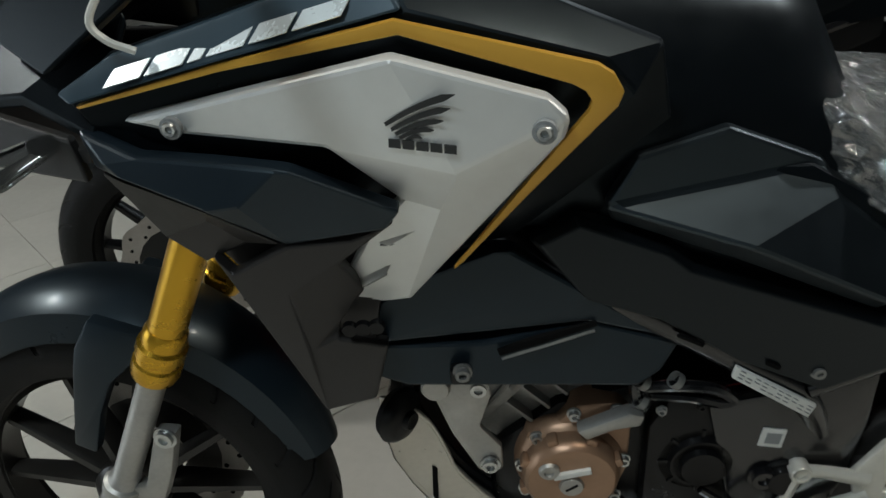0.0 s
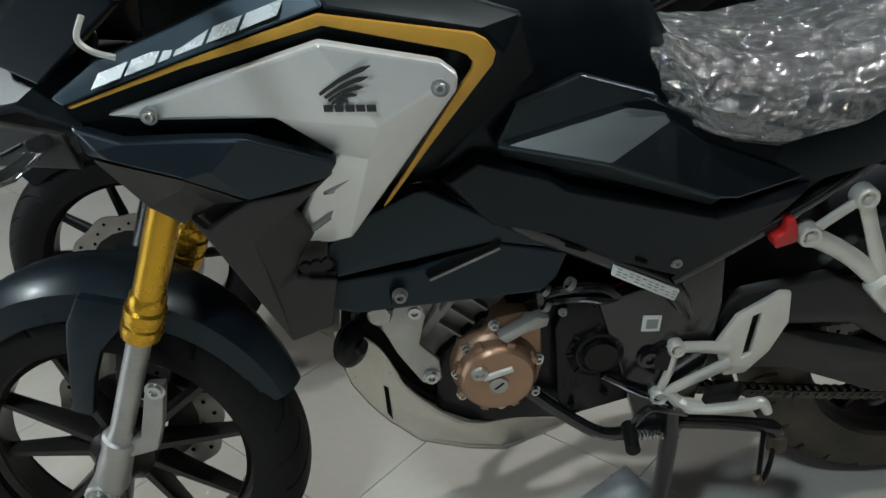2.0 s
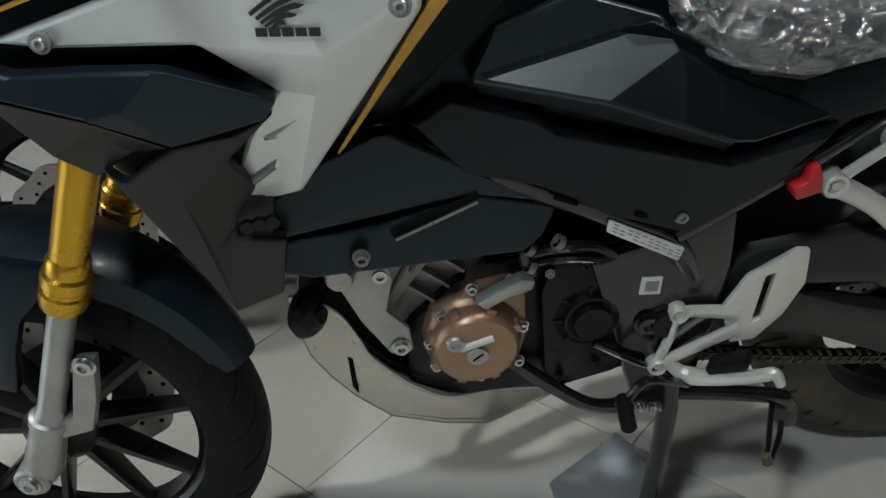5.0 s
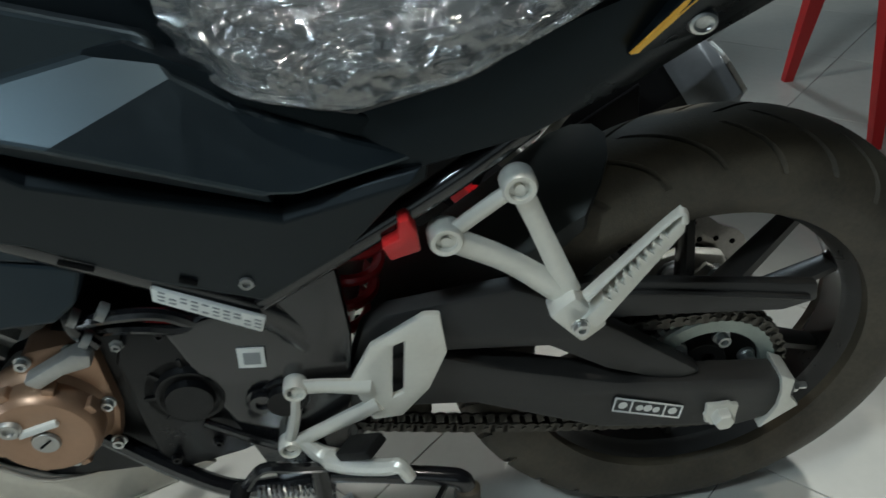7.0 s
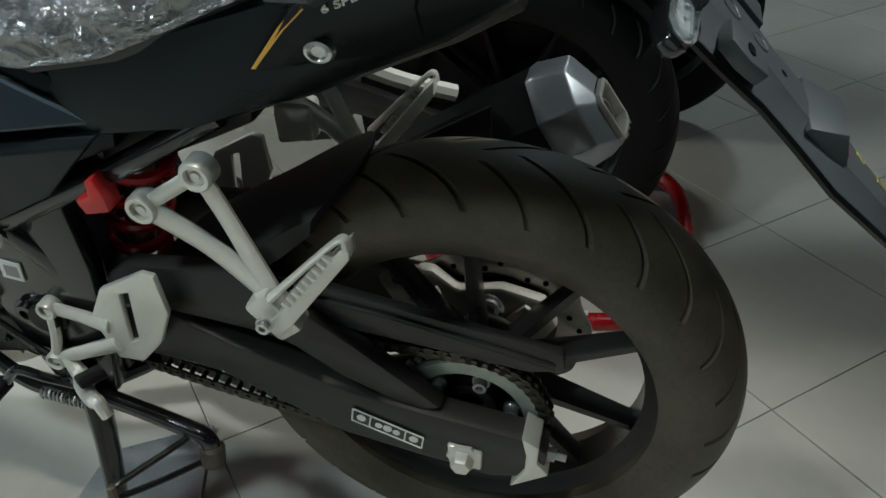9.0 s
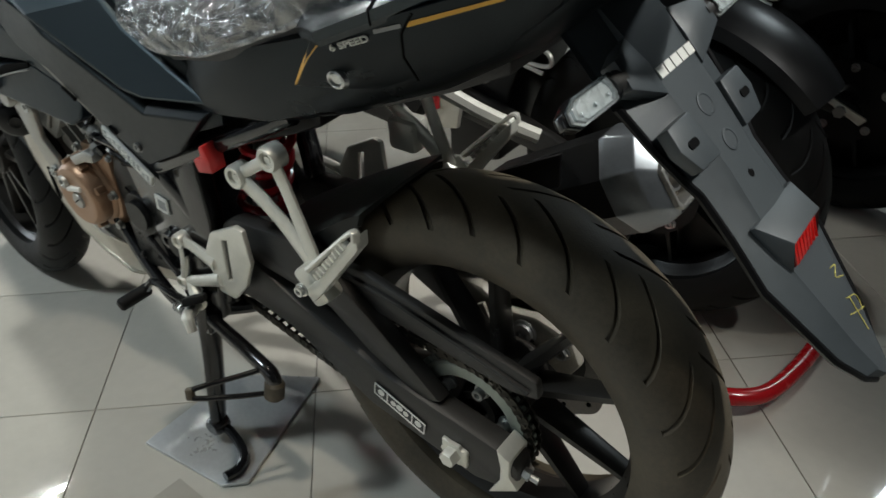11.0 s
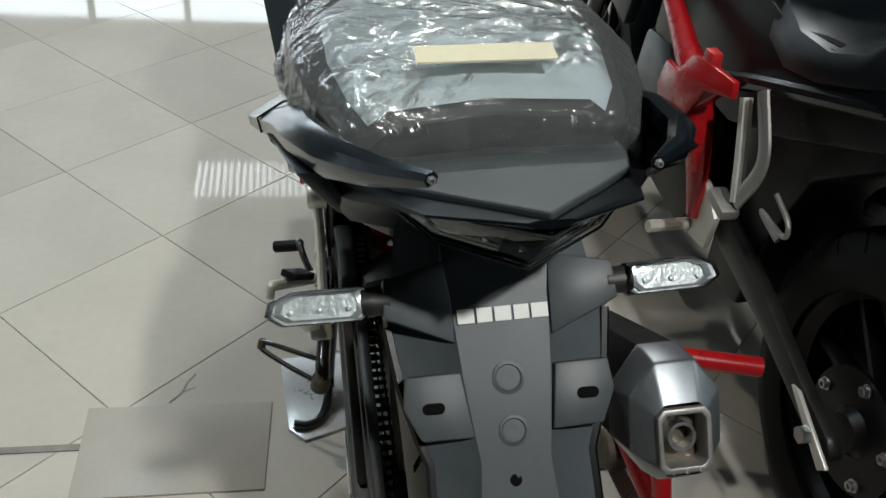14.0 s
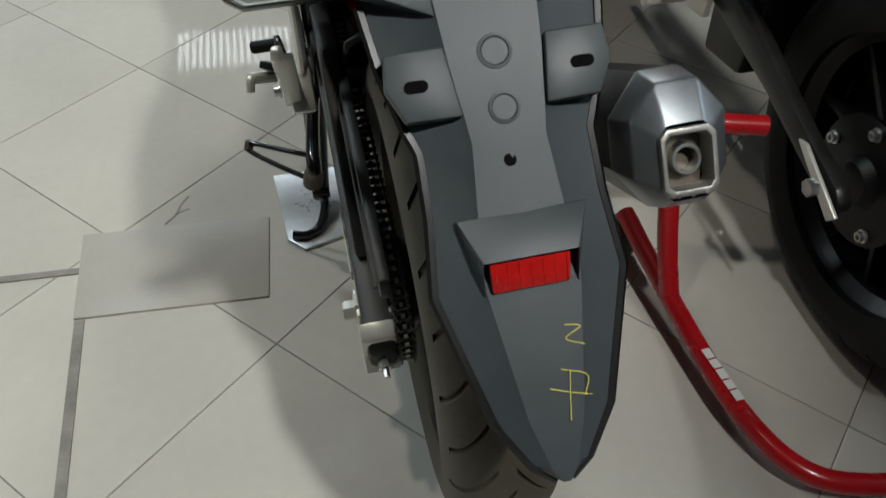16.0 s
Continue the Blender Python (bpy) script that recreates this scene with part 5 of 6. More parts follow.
def blocks(m, widths, height, gap, material, parent, name, label, shear=0.0):
    """A row of plain flat blocks standing for a maker's or model's name."""
    x = -(sum(widths) + gap * (len(widths) - 1)) / 2
    for w in widths:
        h = height / 2
        pts = [(x, -h), (x + w, -h), (x + w, h), (x, h)]
        bm = bmesh.new()
        lo = [bm.verts.new((px + shear * py, py, -0.0004)) for px, py in pts]
        hi = [bm.verts.new((px + shear * py, py, 0.0006)) for px, py in pts]
        bm.faces.new(hi)
        for i in range(4):
            bm.faces.new((lo[i], lo[(i + 1) % 4], hi[(i + 1) % 4], hi[i]))
        part(name, bm, material, parent, label).matrix_local = m
        x += w + gap


def on_side(a, b, c, out=0.002):
    """The pose of lettering that runs from a towards b, on the plane through c, facing the left side."""
    a, b, c = Vector(a), Vector(b), Vector(c)
    ex = (b - a).normalized()
    ez = ex.cross(c - a).normalized()
    if ez.y > 0:
        ez = -ez
    ey = ez.cross(ex)
    m = Matrix((ex, ey, ez)).transposed().to_4x4()
    m.translation = (a + b) / 2 + ez * out
    return m


blocks(on_side((0.205, -0.177, 0.951), (0.412, -0.192, 1.006), (0.30, -0.196, 0.968), 0.0022), (0.034, 0.034, 0.012, 0.032, 0.032, 0.04), 0.0165, 0.005, DECAL, bs, "model_mark", "silver model mark on the panel", 0.6)
PA, PB, PC = Vector((0.204, -0.172, 0.913)), Vector((0.441, -0.231, 0.978)), Vector((0.485, -0.242, 0.888))
PN = (PB - PA).cross(PC - PA).normalized()
PN = PN if PN.y < 0 else -PN


def on_panel(x, z, out=0.0016):
    """The place on the silver panel's upper face at x, z."""
    y = PA.y - (PN.x * (x - PA.x) + PN.z * (z - PA.z)) / PN.y
    return Vector((x, y, z)) + PN * out


for k, (xa, za, xb, zb) in enumerate(((0.434, 0.927, 0.4885, 0.954), (0.4385, 0.923, 0.4845, 0.943), (0.4415, 0.9195, 0.479, 0.933), (0.4445, 0.9165, 0.4715, 0.925), (0.449, 0.914, 0.462, 0.918))):
    wing = bmesh.new()
    w = 0.0026 - 0.0002 * k
    lo, hi = [], []
    for u in range(7):
        t = u / 6
        x, z = xa + (xb - xa) * t, za + (zb - za) * t + 0.0028 * math.sin(math.pi * t)
        ww = w * (0.6 + 0.5 * t) if u < 6 else 0.0004
        lo.append(wing.verts.new(on_panel(x + ww * 0.4, z - ww)))
        hi.append(wing.verts.new(on_panel(x - ww * 0.4, z + ww)))
    for u in range(6):
        wing.faces.new((lo[u], lo[u + 1], hi[u + 1], hi[u]))
    part("emblem_feather", wing, INK, sv, "black printed feather of a wing emblem")
blocks(on_side(on_panel(0.435, 0.9125), on_panel(0.489, 0.9105), on_panel(0.46, 0.93), 0.0009), (0.0095, 0.009, 0.0095, 0.009, 0.0095), 0.0072, 0.0018, INK, sv, "maker_mark", "black printed maker mark")

# lower fairing: side wing and chin
# Lighter BLUE, not PAINT: light on the wing's top is in the colour.
part("wing_fairing", facets([(0.186, -0.192, 0.884), (0.222, -0.2, 0.892), (0.286, -0.212, 0.891), (0.34, -0.224, 0.889), (0.352, -0.226, 0.887), (0.438, -0.228, 0.849), (0.424, -0.222, 0.829), (0.334, -0.204, 0.806), (0.276, -0.226, 0.854), (0.307, -0.232, 0.861), (0.2, -0.195, 0.871), (0.16, -0.165, 0.903), (0.17, -0.172, 0.872)],
                            [(0, 1, 2, 3, 9, 8, 10), (3, 4, 5, 6, 7, 9), (11, 1, 0), (11, 0, 10, 12), (8, 9, 7)], (0, 0.02, 0), 0.003, mirror=True), BLUE, bike, "satin blue-black side wing of the fairing", 10)
part("wing_underside", facets([(0.175, -0.175, 0.868), (0.2, -0.192, 0.866), (0.276, -0.218, 0.848), (0.33, -0.2, 0.804), (0.295, -0.188, 0.80), (0.25, -0.178, 0.775), (0.215, -0.172, 0.80), (0.264, -0.192, 0.826)],
                              [(0, 1, 2, 7, 6), (2, 3, 4, 7), (7, 4, 5, 6)], (0, 0.015, 0), 0.003, mirror=True), BROWNP, bike, "brownish black underside of the wing", 10)
part("chin_fairing", facets([(0.262, -0.193, 0.79), (0.279, -0.2, 0.774), (0.334, -0.206, 0.806), (0.392, -0.212, 0.814), (0.329, -0.202, 0.753), (0.378, -0.207, 0.787), (0.364, -0.172, 0.70), (0.334, -0.182, 0.671), (0.361, -0.18, 0.684), (0.408, -0.178, 0.672), (0.389, -0.172, 0.599), (0.335, -0.172, 0.583), (0.43, -0.214, 0.83), (0.392, -0.18, 0.74)],
                            [(1, 2, 3, 5, 4), (0, 1, 4, 7, 11), (4, 5, 13, 6, 7), (6, 8, 7), (7, 8, 9, 10, 11), (3, 12, 5)], (0, 0.018, 0), 0.003, mirror=True), BROWNP, bike, "brownish black chin fairing", 10)
for k in range(3):
    part("clip", lathe([(0, -0.006), (0.007, -0.006), (0.008, 0.0)], 12, (0.375 + 0.013 * k, -0.186, 0.702 + 0.001 * k)), ENGINE, bike)
part("fairing_inner", prism([(0.2, 0.865), (0.34, 0.88), (0.43, 0.84), (0.4, 0.7), (0.385, 0.62), (0.34, 0.605), (0.275, 0.765)], -0.17, -0.155, 0.003), BROWNP, bike)
part("radiator", box(0.40, 0, 0.70, 0.03, 0.26, 0.2, 0.006, pose(0, 0, 0, 0, 15)), ENGINE, bike, "black radiator")
# beak, headlight cowl, dash and bars
part("beak", facets([(0.172, -0.163, 0.9), (0.10, -0.13, 0.925), (-0.06, -0.085, 0.90), (-0.19, -0.045, 0.865), (-0.20, 0, 0.868), (-0.02, 0, 0.95), (0.10, -0.04, 0.985), (0.20, -0.10, 0.985)], [(0, 1, 7), (1, 2, 5, 6, 7), (2, 3, 4, 5)], (0, 0.0, -0.012), 0.003, mirror=True), PAINT, bike, "black beak over the front wheel", 10)
part("lower_beak", facets([(0.165, -0.165, 0.885), (0.06, -0.125, 0.885), (-0.10, -0.075, 0.855), (-0.10, 0.075, 0.855), (0.06, 0.125, 0.885), (0.165, 0.165, 0.885)], [(0, 1, 4, 5), (1, 2, 3, 4)], (0, 0, -0.014), 0.003), BLACKP, bike, "dark lower beak")
part("beak_flank", facets([(-0.06, -0.09, 0.86), (0.032, -0.125, 0.858), (0.16, -0.172, 0.856), (0.15, -0.165, 0.895), (0.05, -0.125, 0.91), (-0.06, -0.088, 0.895)], [(0, 1, 4, 5), (1, 2, 3, 4)], (0, 0.014, 0), 0.003, mirror=True), BLACKP, bike, "dull black flank of the beak", 10)
part("headlamp_cowl", facets([(0.14, -0.155, 0.95), (0.24, -0.15, 1.02), (0.22, -0.12, 1.10), (0.16, -0.06, 1.13), (0.10, -0.05, 1.06), (0.06, -0.09, 0.97)], [(0, 1, 2, 5), (2, 3, 4, 5)], (0.01, 0.012, 0), 0.003, mirror=True), PAINT, bike, "black headlamp cowl", 10)
part("headlamp", box(0.09, 0, 1.0, 0.06, 0.17, 0.11, 0.02, pose(0, 0, 0, 0, -25)), LAMPIN, bike, "headlamp")
part("windscreen", facets([(0.16, -0.08, 1.12), (0.26, -0.09, 1.22), (0.26, 0.09, 1.22), (0.16, 0.08, 1.12)], [(0, 1, 2, 3)], (0.004, 0, 0.002), 0.001), LENS, bike, "clear windscreen")
for sy in (-1, 1):
    tb = steered(part("handlebar", tube([(0.30, sy * 0.02, 1.07), (0.31, sy * 0.12, 1.10), (0.34, sy * 0.25, 1.12), (0.38, sy * 0.37, 1.11)], 0.011, 10), FRAME, bike, "black handlebar"))
    part("grip", rod((0.35, sy * 0.27, 1.118), (0.385, sy * 0.385, 1.109), 0.0165, 14, bev=0.004), RUBBER, tb)
    ind = part("front_indicator", tube([(0.13, sy * 0.15, 0.89), (0.085, sy * 0.185, 0.875), (0.05, sy * 0.225, 0.872)], [0.012, 0.022, 0.01], 10, squash=(1.3, 0.7)), LENS, bike, "clear front indicator")
part("duct_lip", tube([(0.215, -0.175, 1.02), (0.205, -0.18, 1.0), (0.215, -0.18, 0.985), (0.235, -0.178, 0.975)], 0.0032, 8), PEGALU, bike, "bright curved trim")

# seat
SEAT = [(0.83, [(0, 0.885), (0.05, 0.88), (0.08, 0.862), (0.09, 0.835), (0.085, 0.80)]),
        (0.88, [(0, 0.85), (0.07, 0.845), (0.115, 0.822), (0.13, 0.79), (0.13, 0.765)]),
        (0.96, [(0, 0.832), (0.09, 0.828), (0.132, 0.805), (0.146, 0.775), (0.142, 0.748)]),
        (1.05, [(0, 0.835), (0.10, 0.83), (0.14, 0.81), (0.15, 0.785), (0.145, 0.765)]),
        (1.12, [(0, 0.86), (0.10, 0.855), (0.135, 0.835), (0.145, 0.81), (0.14, 0.79)]),
        (1.17, [(0, 0.915), (0.095, 0.91), (0.128, 0.885), (0.138, 0.845), (0.135, 0.81)]),
        (1.22, [(0, 0.944), (0.095, 0.938), (0.13, 0.912), (0.138, 0.87), (0.132, 0.835)]),
        (1.34, [(0, 0.952), (0.095, 0.946), (0.126, 0.922), (0.132, 0.89), (0.126, 0.862)]),
        (1.41, [(0, 0.949), (0.085, 0.943), (0.112, 0.922), (0.116, 0.896), (0.108, 0.876)]),
        (1.445, [(0, 0.936), (0.07, 0.93), (0.092, 0.912), (0.094, 0.893), (0.088, 0.878)])]


def seat_loft(grow):
    rows = []
    for i, (x, s) in enumerate(SEAT):
        cz = s[-1][1]
        g = grow * (1.6 if i in (0, len(SEAT) - 1) else 1)
        rows.append([(x + (-g if i == 0 else g if i == len(SEAT) - 1 else 0), y + (grow if y > 0.01 else 0), z + grow) for y, z in s])
    return rows


st = part("seat", soften(hull([mirrored(r) for r in seat_loft(0)]), 0.012, 20, 3), SEATM, bike, "stepped black motorcycle seat")
pad_rows = []
for x in (1.195, 1.22, 1.25, 1.3, 1.34, 1.38, 1.41, 1.434):
    k = max(i for i in range(len(SEAT)) if SEAT[i][0] <= x)
    f = (x - SEAT[k][0]) / (SEAT[k + 1][0] - SEAT[k][0])
    pr = [(x, a[0] + (b[0] - a[0]) * f, a[1] + (b[1] - a[1]) * f + 0.0035) for a, b in list(zip(SEAT[k][1], SEAT[k + 1][1]))[:3]]
    pr[2] = tuple(p + (q - p) * 0.55 for p, q in zip(pr[1], pr[2]))
    pad_rows.append(mirrored(pr))
part("pillion_pad", loft(pad_rows, closed_ends=False), SEATTOP, st, "grey top of the pillion seat", 60)

# wrinkled clear film over the seat
rows = [mirrored(r) for r in seat_loft(0.012)]
fine = []
for a, b in zip(rows, rows[1:]):
    for k in range(14):
        t = k / 14
        fine.append([Vector(p).lerp(Vector(q), t) for p, q in zip(a, b)])
fine.append([Vector(p) for p in rows[-1]])
dense = []
for r in fine:
    row = []
    for p, q in zip(r, r[1:]):
        for k in range(10):
            row.append(p.lerp(q, k / 10))
    row.append(r[-1])
    dense.append(row)
for row in dense:
    for j, p in enumerate(row):
        way = Vector((0, p.y, max(0.02, p.z - 0.75))).normalized()
        low = 1.0 + 1.6 * max(0, 0.86 - p.z) * 4
        q = Vector((p.x * 9, p.y * 17, p.z * 19))
        fold = (1 - abs(noise.noise(q * 1.3))) ** 6 + 0.7 * (1 - abs(noise.noise(q * 2.6 + Vector((3, 1, 7))))) ** 5
        w = noise.noise(q * 0.9) * 0.004 + fold * 0.0042
        calm = 1 - 0.85 * min(1, max(0, (p.x - 1.18) / 0.06)) * min(1, max(0, (p.z - 0.9) / 0.03))
        row[j] = p + way * w * min(low, 1.8) * calm
dense.append([Vector((p.x + 0.004, p.y * 0.97, min(p.z, 0.93))) for p in dense[-1]])
dense.append([Vector((p.x - 0.004, p.y * 0.97, min(p.z, 0.885))) for p in dense[-1]])
film = part("plastic_wrap", loft(dense[:79], closed_ends=False), FILM, None, sharp=60)
part("pillion_wrap", loft(dense[78:], closed_ends=False), MILKFILM, film, "milky clear wrap over the pillion seat", 60)
film.matrix_world = pose(0, 0, 0, LEAN)
for side in (0, -1):
    part("gathered_edge", tube([r[side] + Vector((0, 0, 0.002)) for r in dense[6:-6:7]], 0.0035, 6), FILM, film)
tagged(film, "crinkled clear plastic wrap over the seat", "plastic wrap")
tp = part("masking_tape", box(1.408, 0.001, 0.9665, 0.026, 0.102, 0.0012, turn=pose(0, 0, 0, 0, 3, -3)), TAPE, None)
tp.matrix_world = pose(0, 0, 0, LEAN)
tagged(tp, "strip of yellowed masking tape on the seat wrap", "tape")

# tail cowl
TAIL = [(0.90, [(0, 0.735), (0.08, 0.733), (0.115, 0.725), (0.122, 0.705), (0.12, 0.685), (0.1, 0.675)]),
        (1.00, [(0, 0.775), (0.09, 0.772), (0.138, 0.755), (0.146, 0.72), (0.143, 0.69), (0.12, 0.675)]),
        (1.10, [(0, 0.80), (0.10, 0.80), (0.143, 0.79), (0.15, 0.745), (0.138, 0.702), (0.11, 0.69)]),
        (1.20, [(0, 0.83), (0.115, 0.83), (0.150, 0.822), (0.149, 0.775), (0.128, 0.735), (0.1, 0.72)]),
        (1.32, [(0, 0.865), (0.12, 0.866), (0.148, 0.858), (0.136, 0.825), (0.114, 0.785), (0.09, 0.77)]),
        (1.42, [(0, 0.892), (0.1, 0.892), (0.122, 0.885), (0.124, 0.868), (0.104, 0.838), (0.075, 0.828)]),
        (1.49, [(0, 0.915), (0.086, 0.915), (0.1, 0.909), (0.104, 0.902), (0.094, 0.893), (0.06, 0.888)]),
        (1.53, [(0, 0.929), (0.07, 0.929), (0.08, 0.925), (0.081, 0.921), (0.072, 0.916), (0.05, 0.914)]),
        (1.57, [(0, 0.943), (0.055, 0.943), (0.066, 0.941), (0.066, 0.939), (0.055, 0.937), (0.03, 0.936)]),
        (1.602, [(0, 0.953), (0.01, 0.953), (0.014, 0.952), (0.014, 0.95), (0.01, 0.948), (0.004, 0.947)])]
tail = part("tail_cowl", soften(hull([mirrored([(x, y, z) for y, z in s]) for x, s in TAIL]), 0.004, 24, 2), PAINT, bike, "satin black tail cowl")
# flat side panel below each rail; the left one carries a gold stripe along its front edge and white lettering
def side_y(x, z):
    return -0.181 + 0.398 * (x - 1.237) - 0.67 * (z - 0.838)


def on_panel(x, z, out=0.0):
    return (x, side_y(x, z) - out, z)


for sy in (-1, 1):
    top = [(1.240, 0.840), (1.31, 0.864), (1.38, 0.889), (1.43, 0.906), (1.49, 0.926)]
    low = [(1.182, 0.770), (1.27, 0.772), (1.345, 0.800), (1.40, 0.832), (1.462, 0.886)]
    pv = [(x, sy * -side_y(x, z), z) for x, z in top + low]
    pv += [(1.2365, sy * 0.170, 0.841), (1.177, sy * 0.147, 0.769)]
    side = part("side_panel", facets(pv, [(0, 1, 6, 5), (1, 2, 7, 6), (2, 3, 8, 7), (3, 4, 9, 8), (10, 0, 5, 11)], (0, -sy * 0.016, 0), 0.002), PAINT, tail, "satin black flat side of the tail", 40)
    part("panel_gap", tube([(x, sy * (-side_y(x, z) + 0.0005), z) for x, z in ((1.345, 0.873), (1.325, 0.85), (1.312, 0.82), (1.31, 0.79))], 0.0013, 5, False), DARKIN, side)
    if sy < 0:
        fr_, bk_ = [(1.1795, 0.772), (1.214, 0.8115), (1.236, 0.834)], [(1.1845, 0.7735), (1.220, 0.8115), (1.244, 0.833)]
        part("tail_stripe", facets([(x, side_y(x, z) + 0.0025, z) for x, z in fr_] + [on_panel(x, z, 0.001) for x, z in bk_], [(0, 1, 4, 3), (1, 2, 5, 4)], (0, 0.004, 0), 0), GOLD, side, "thin gold stripe on the tail")
        part("tail_stripe", facets([on_panel(1.336, 0.8635, 0.001), on_panel(1.421, 0.8925, 0.001), on_panel(1.424, 0.890, 0.001), on_panel(1.334, 0.8575, 0.001)], [(0, 1, 2, 3)], (0, 0.004, 0), 0), GOLD, side)
        lettering("6 SPEED", 0.0115, on_side(on_panel(1.2465, 0.8275), on_panel(1.297, 0.8455), on_panel(1.257, 0.80), 0.002), WHITE, side, "tail_lettering", "small white lettering on the tail", 0.3, sx=1.15)
        part("tail_print", facets([on_panel(1.303, 0.853, 0.001), on_panel(1.330, 0.8615, 0.001), on_panel(1.328, 0.8565, 0.001), on_panel(1.301, 0.848, 0.001)], [(0, 1, 2, 3)], (0, 0.003, 0), 0), PRINT, side, "dim grey lettering bar")
part("seat_lock", lathe([(0, -0.001), (0.006, -0.0015), (0.009, -0.004), (0.012, -0.003), (0.014, 0.002)], 20, (1.237, side_y(1.237, 0.788) - 0.005, 0.788), turn=pose(0, 0, 0, 0, 0, 0) @ Matrix.Diagonal((0.95, 1, 0.75, 1))), STEEL, tail, "oval bright seat lock")
RAILP = [(1.205, (0.126, 0.850), (0.164, 0.843)), (1.25, (0.124, 0.868), (0.187, 0.852)), (1.305, (0.124, 0.890), (0.174, 0.875)), (1.36, (0.127, 0.912), (0.160, 0.899)),
         (1.43, (0.122, 0.936), (0.148, 0.924)), (1.50, (0.106, 0.957), (0.128, 0.947)), (1.55, (0.083, 0.970), (0.099, 0.963)), (1.582, (0.060, 0.977), (0.068, 0.974))]
for sy in (-1, 1):
    secs = []
    for x, (yi, zi), (yo, zo) in RAILP:
        ym, zm, k = (yi + yo) / 2, (zi + zo) / 2 + 0.003, min(1.0, (1.62 - x) / 0.1)
        ring = [(x, sy * yi, zi - 0.003), (x, sy * (0.7 * yi + 0.3 * yo), 0.7 * zi + 0.3 * zo + 0.003 * k), (x, sy * (0.25 * yi + 0.75 * yo), 0.25 * zi + 0.75 * zo + 0.002 * k), (x, sy * yo, zo - 0.003), (x, sy * (yo - 0.001), zo - 0.013 * k), (x, sy * (yo - 0.006 * k), zo - 0.019 * k), (x, sy * (yi + 0.003 * k), zi - 0.02 * k)]
        secs.append(ring + ring[:1])
    bm = loft(secs)
    bmesh.ops.remove_doubles(bm, verts=bm.verts, dist=1e-5)
    gr = part("grab_rail", bm, GLOSSB, bike, "gloss black grab rail", 30)
    bolt((1.584, sy * 0.064, 0.973), 0.002, 0.003, (1, 0, 0.2), gr, DULLALU)
    part("rail_seam", tube([(1.312, sy * 0.124, 0.8965), (1.31, sy * 0.15, 0.8895), (1.307, sy * 0.174, 0.874), (1.307, sy * 0.172, 0.86)], 0.0011, 5, False), DARKIN, gr)
    if sy < 0:
        part("cap_sticker", facets([(1.252, -0.150, 0.8665), (1.252, -0.134, 0.8695), (1.282, -0.132, 0.8805), (1.283, -0.148, 0.8770)], [(0, 1, 2, 3)], (0, 0, -0.003), 0), PRINT, gr, "small pale grey sticker")
part("tail_top", facets([(1.395, -0.108, 0.888), (1.46, -0.098, 0.91), (1.516, -0.078, 0.93), (1.56, -0.04, 0.9445), (1.602, 0, 0.958), (1.56, 0.04, 0.9445), (1.516, 0.078, 0.93), (1.46, 0.098, 0.91), (1.395, 0.108, 0.888), (1.46, 0, 0.914), (1.395, 0, 0.892)],
                        [(0, 1, 9, 10), (1, 2, 3, 4, 9), (4, 5, 6, 7, 9), (7, 8, 10, 9)], (0, 0, -0.008), 0.002), GREY, tail, "dark grey top of the tail", 10)
part("fluid_reservoir", box(1.06, 0.14, 0.55, 0.05, 0.04, 0.05, 0.008), PEGALU, bike, "pale brake fluid reservoir")
# tail light
TLV = [(1.516, -0.08, 0.914), (1.56, -0.046, 0.932), (1.606, 0, 0.946), (1.56, 0.046, 0.932), (1.516, 0.08, 0.914), (1.535, 0.055, 0.898), (1.566, 0, 0.893), (1.535, -0.055, 0.898)]
TLF = [(0, 1, 7), (1, 2, 6, 7), (2, 3, 5, 6), (3, 4, 5)]
tl = part("tail_light", facets([(x - 0.012, y * 0.93, z - 0.012) for x, y, z in TLV], TLF, (-0.016, 0, -0.004), 0.002), DARKIN, bike, "smoked tail light")
part("light_lens", facets(TLV, TLF, (-0.006, 0, 0), 0.0015), SMOKEGLASS, tl, "smoked tail light lens")
for sy in (-1, 1):
    part("lens_edge", tube([(1.517, sy * 0.079, 0.912), (1.561, sy * 0.045, 0.93), (1.6065, 0, 0.944)], 0.0011, 6, False), SMOKED, tl)
    part("lens_edge", tube([(1.517, sy * 0.079, 0.912), (1.536, sy * 0.0555, 0.897), (1.567, 0, 0.892)], 0.0011, 6, False), SMOKED, tl)
for k, (cy, sz) in enumerate(((-0.04, 0.007), (-0.024, 0.01), (-0.006, 0.007), (0.018, 0.01), (0.036, 0.007))):
    part("bulb_cell", box(1.577 - 0.75 * abs(cy), cy, 0.914, 0.004, sz, 0.006, 0.001), LAMPIN, tl)

# rear mudguard and plate holder: a folded tongue sloping down behind the wheel
FO, FD = Vector((1.506, 0, 0.80)), Vector((0.688, 0, -0.725))
FN = Vector((0.725, 0, 0.688))
def fp(u, y, h=0.0):
    return FO + FD * u + Vector((0, y, 0)) + FN * h


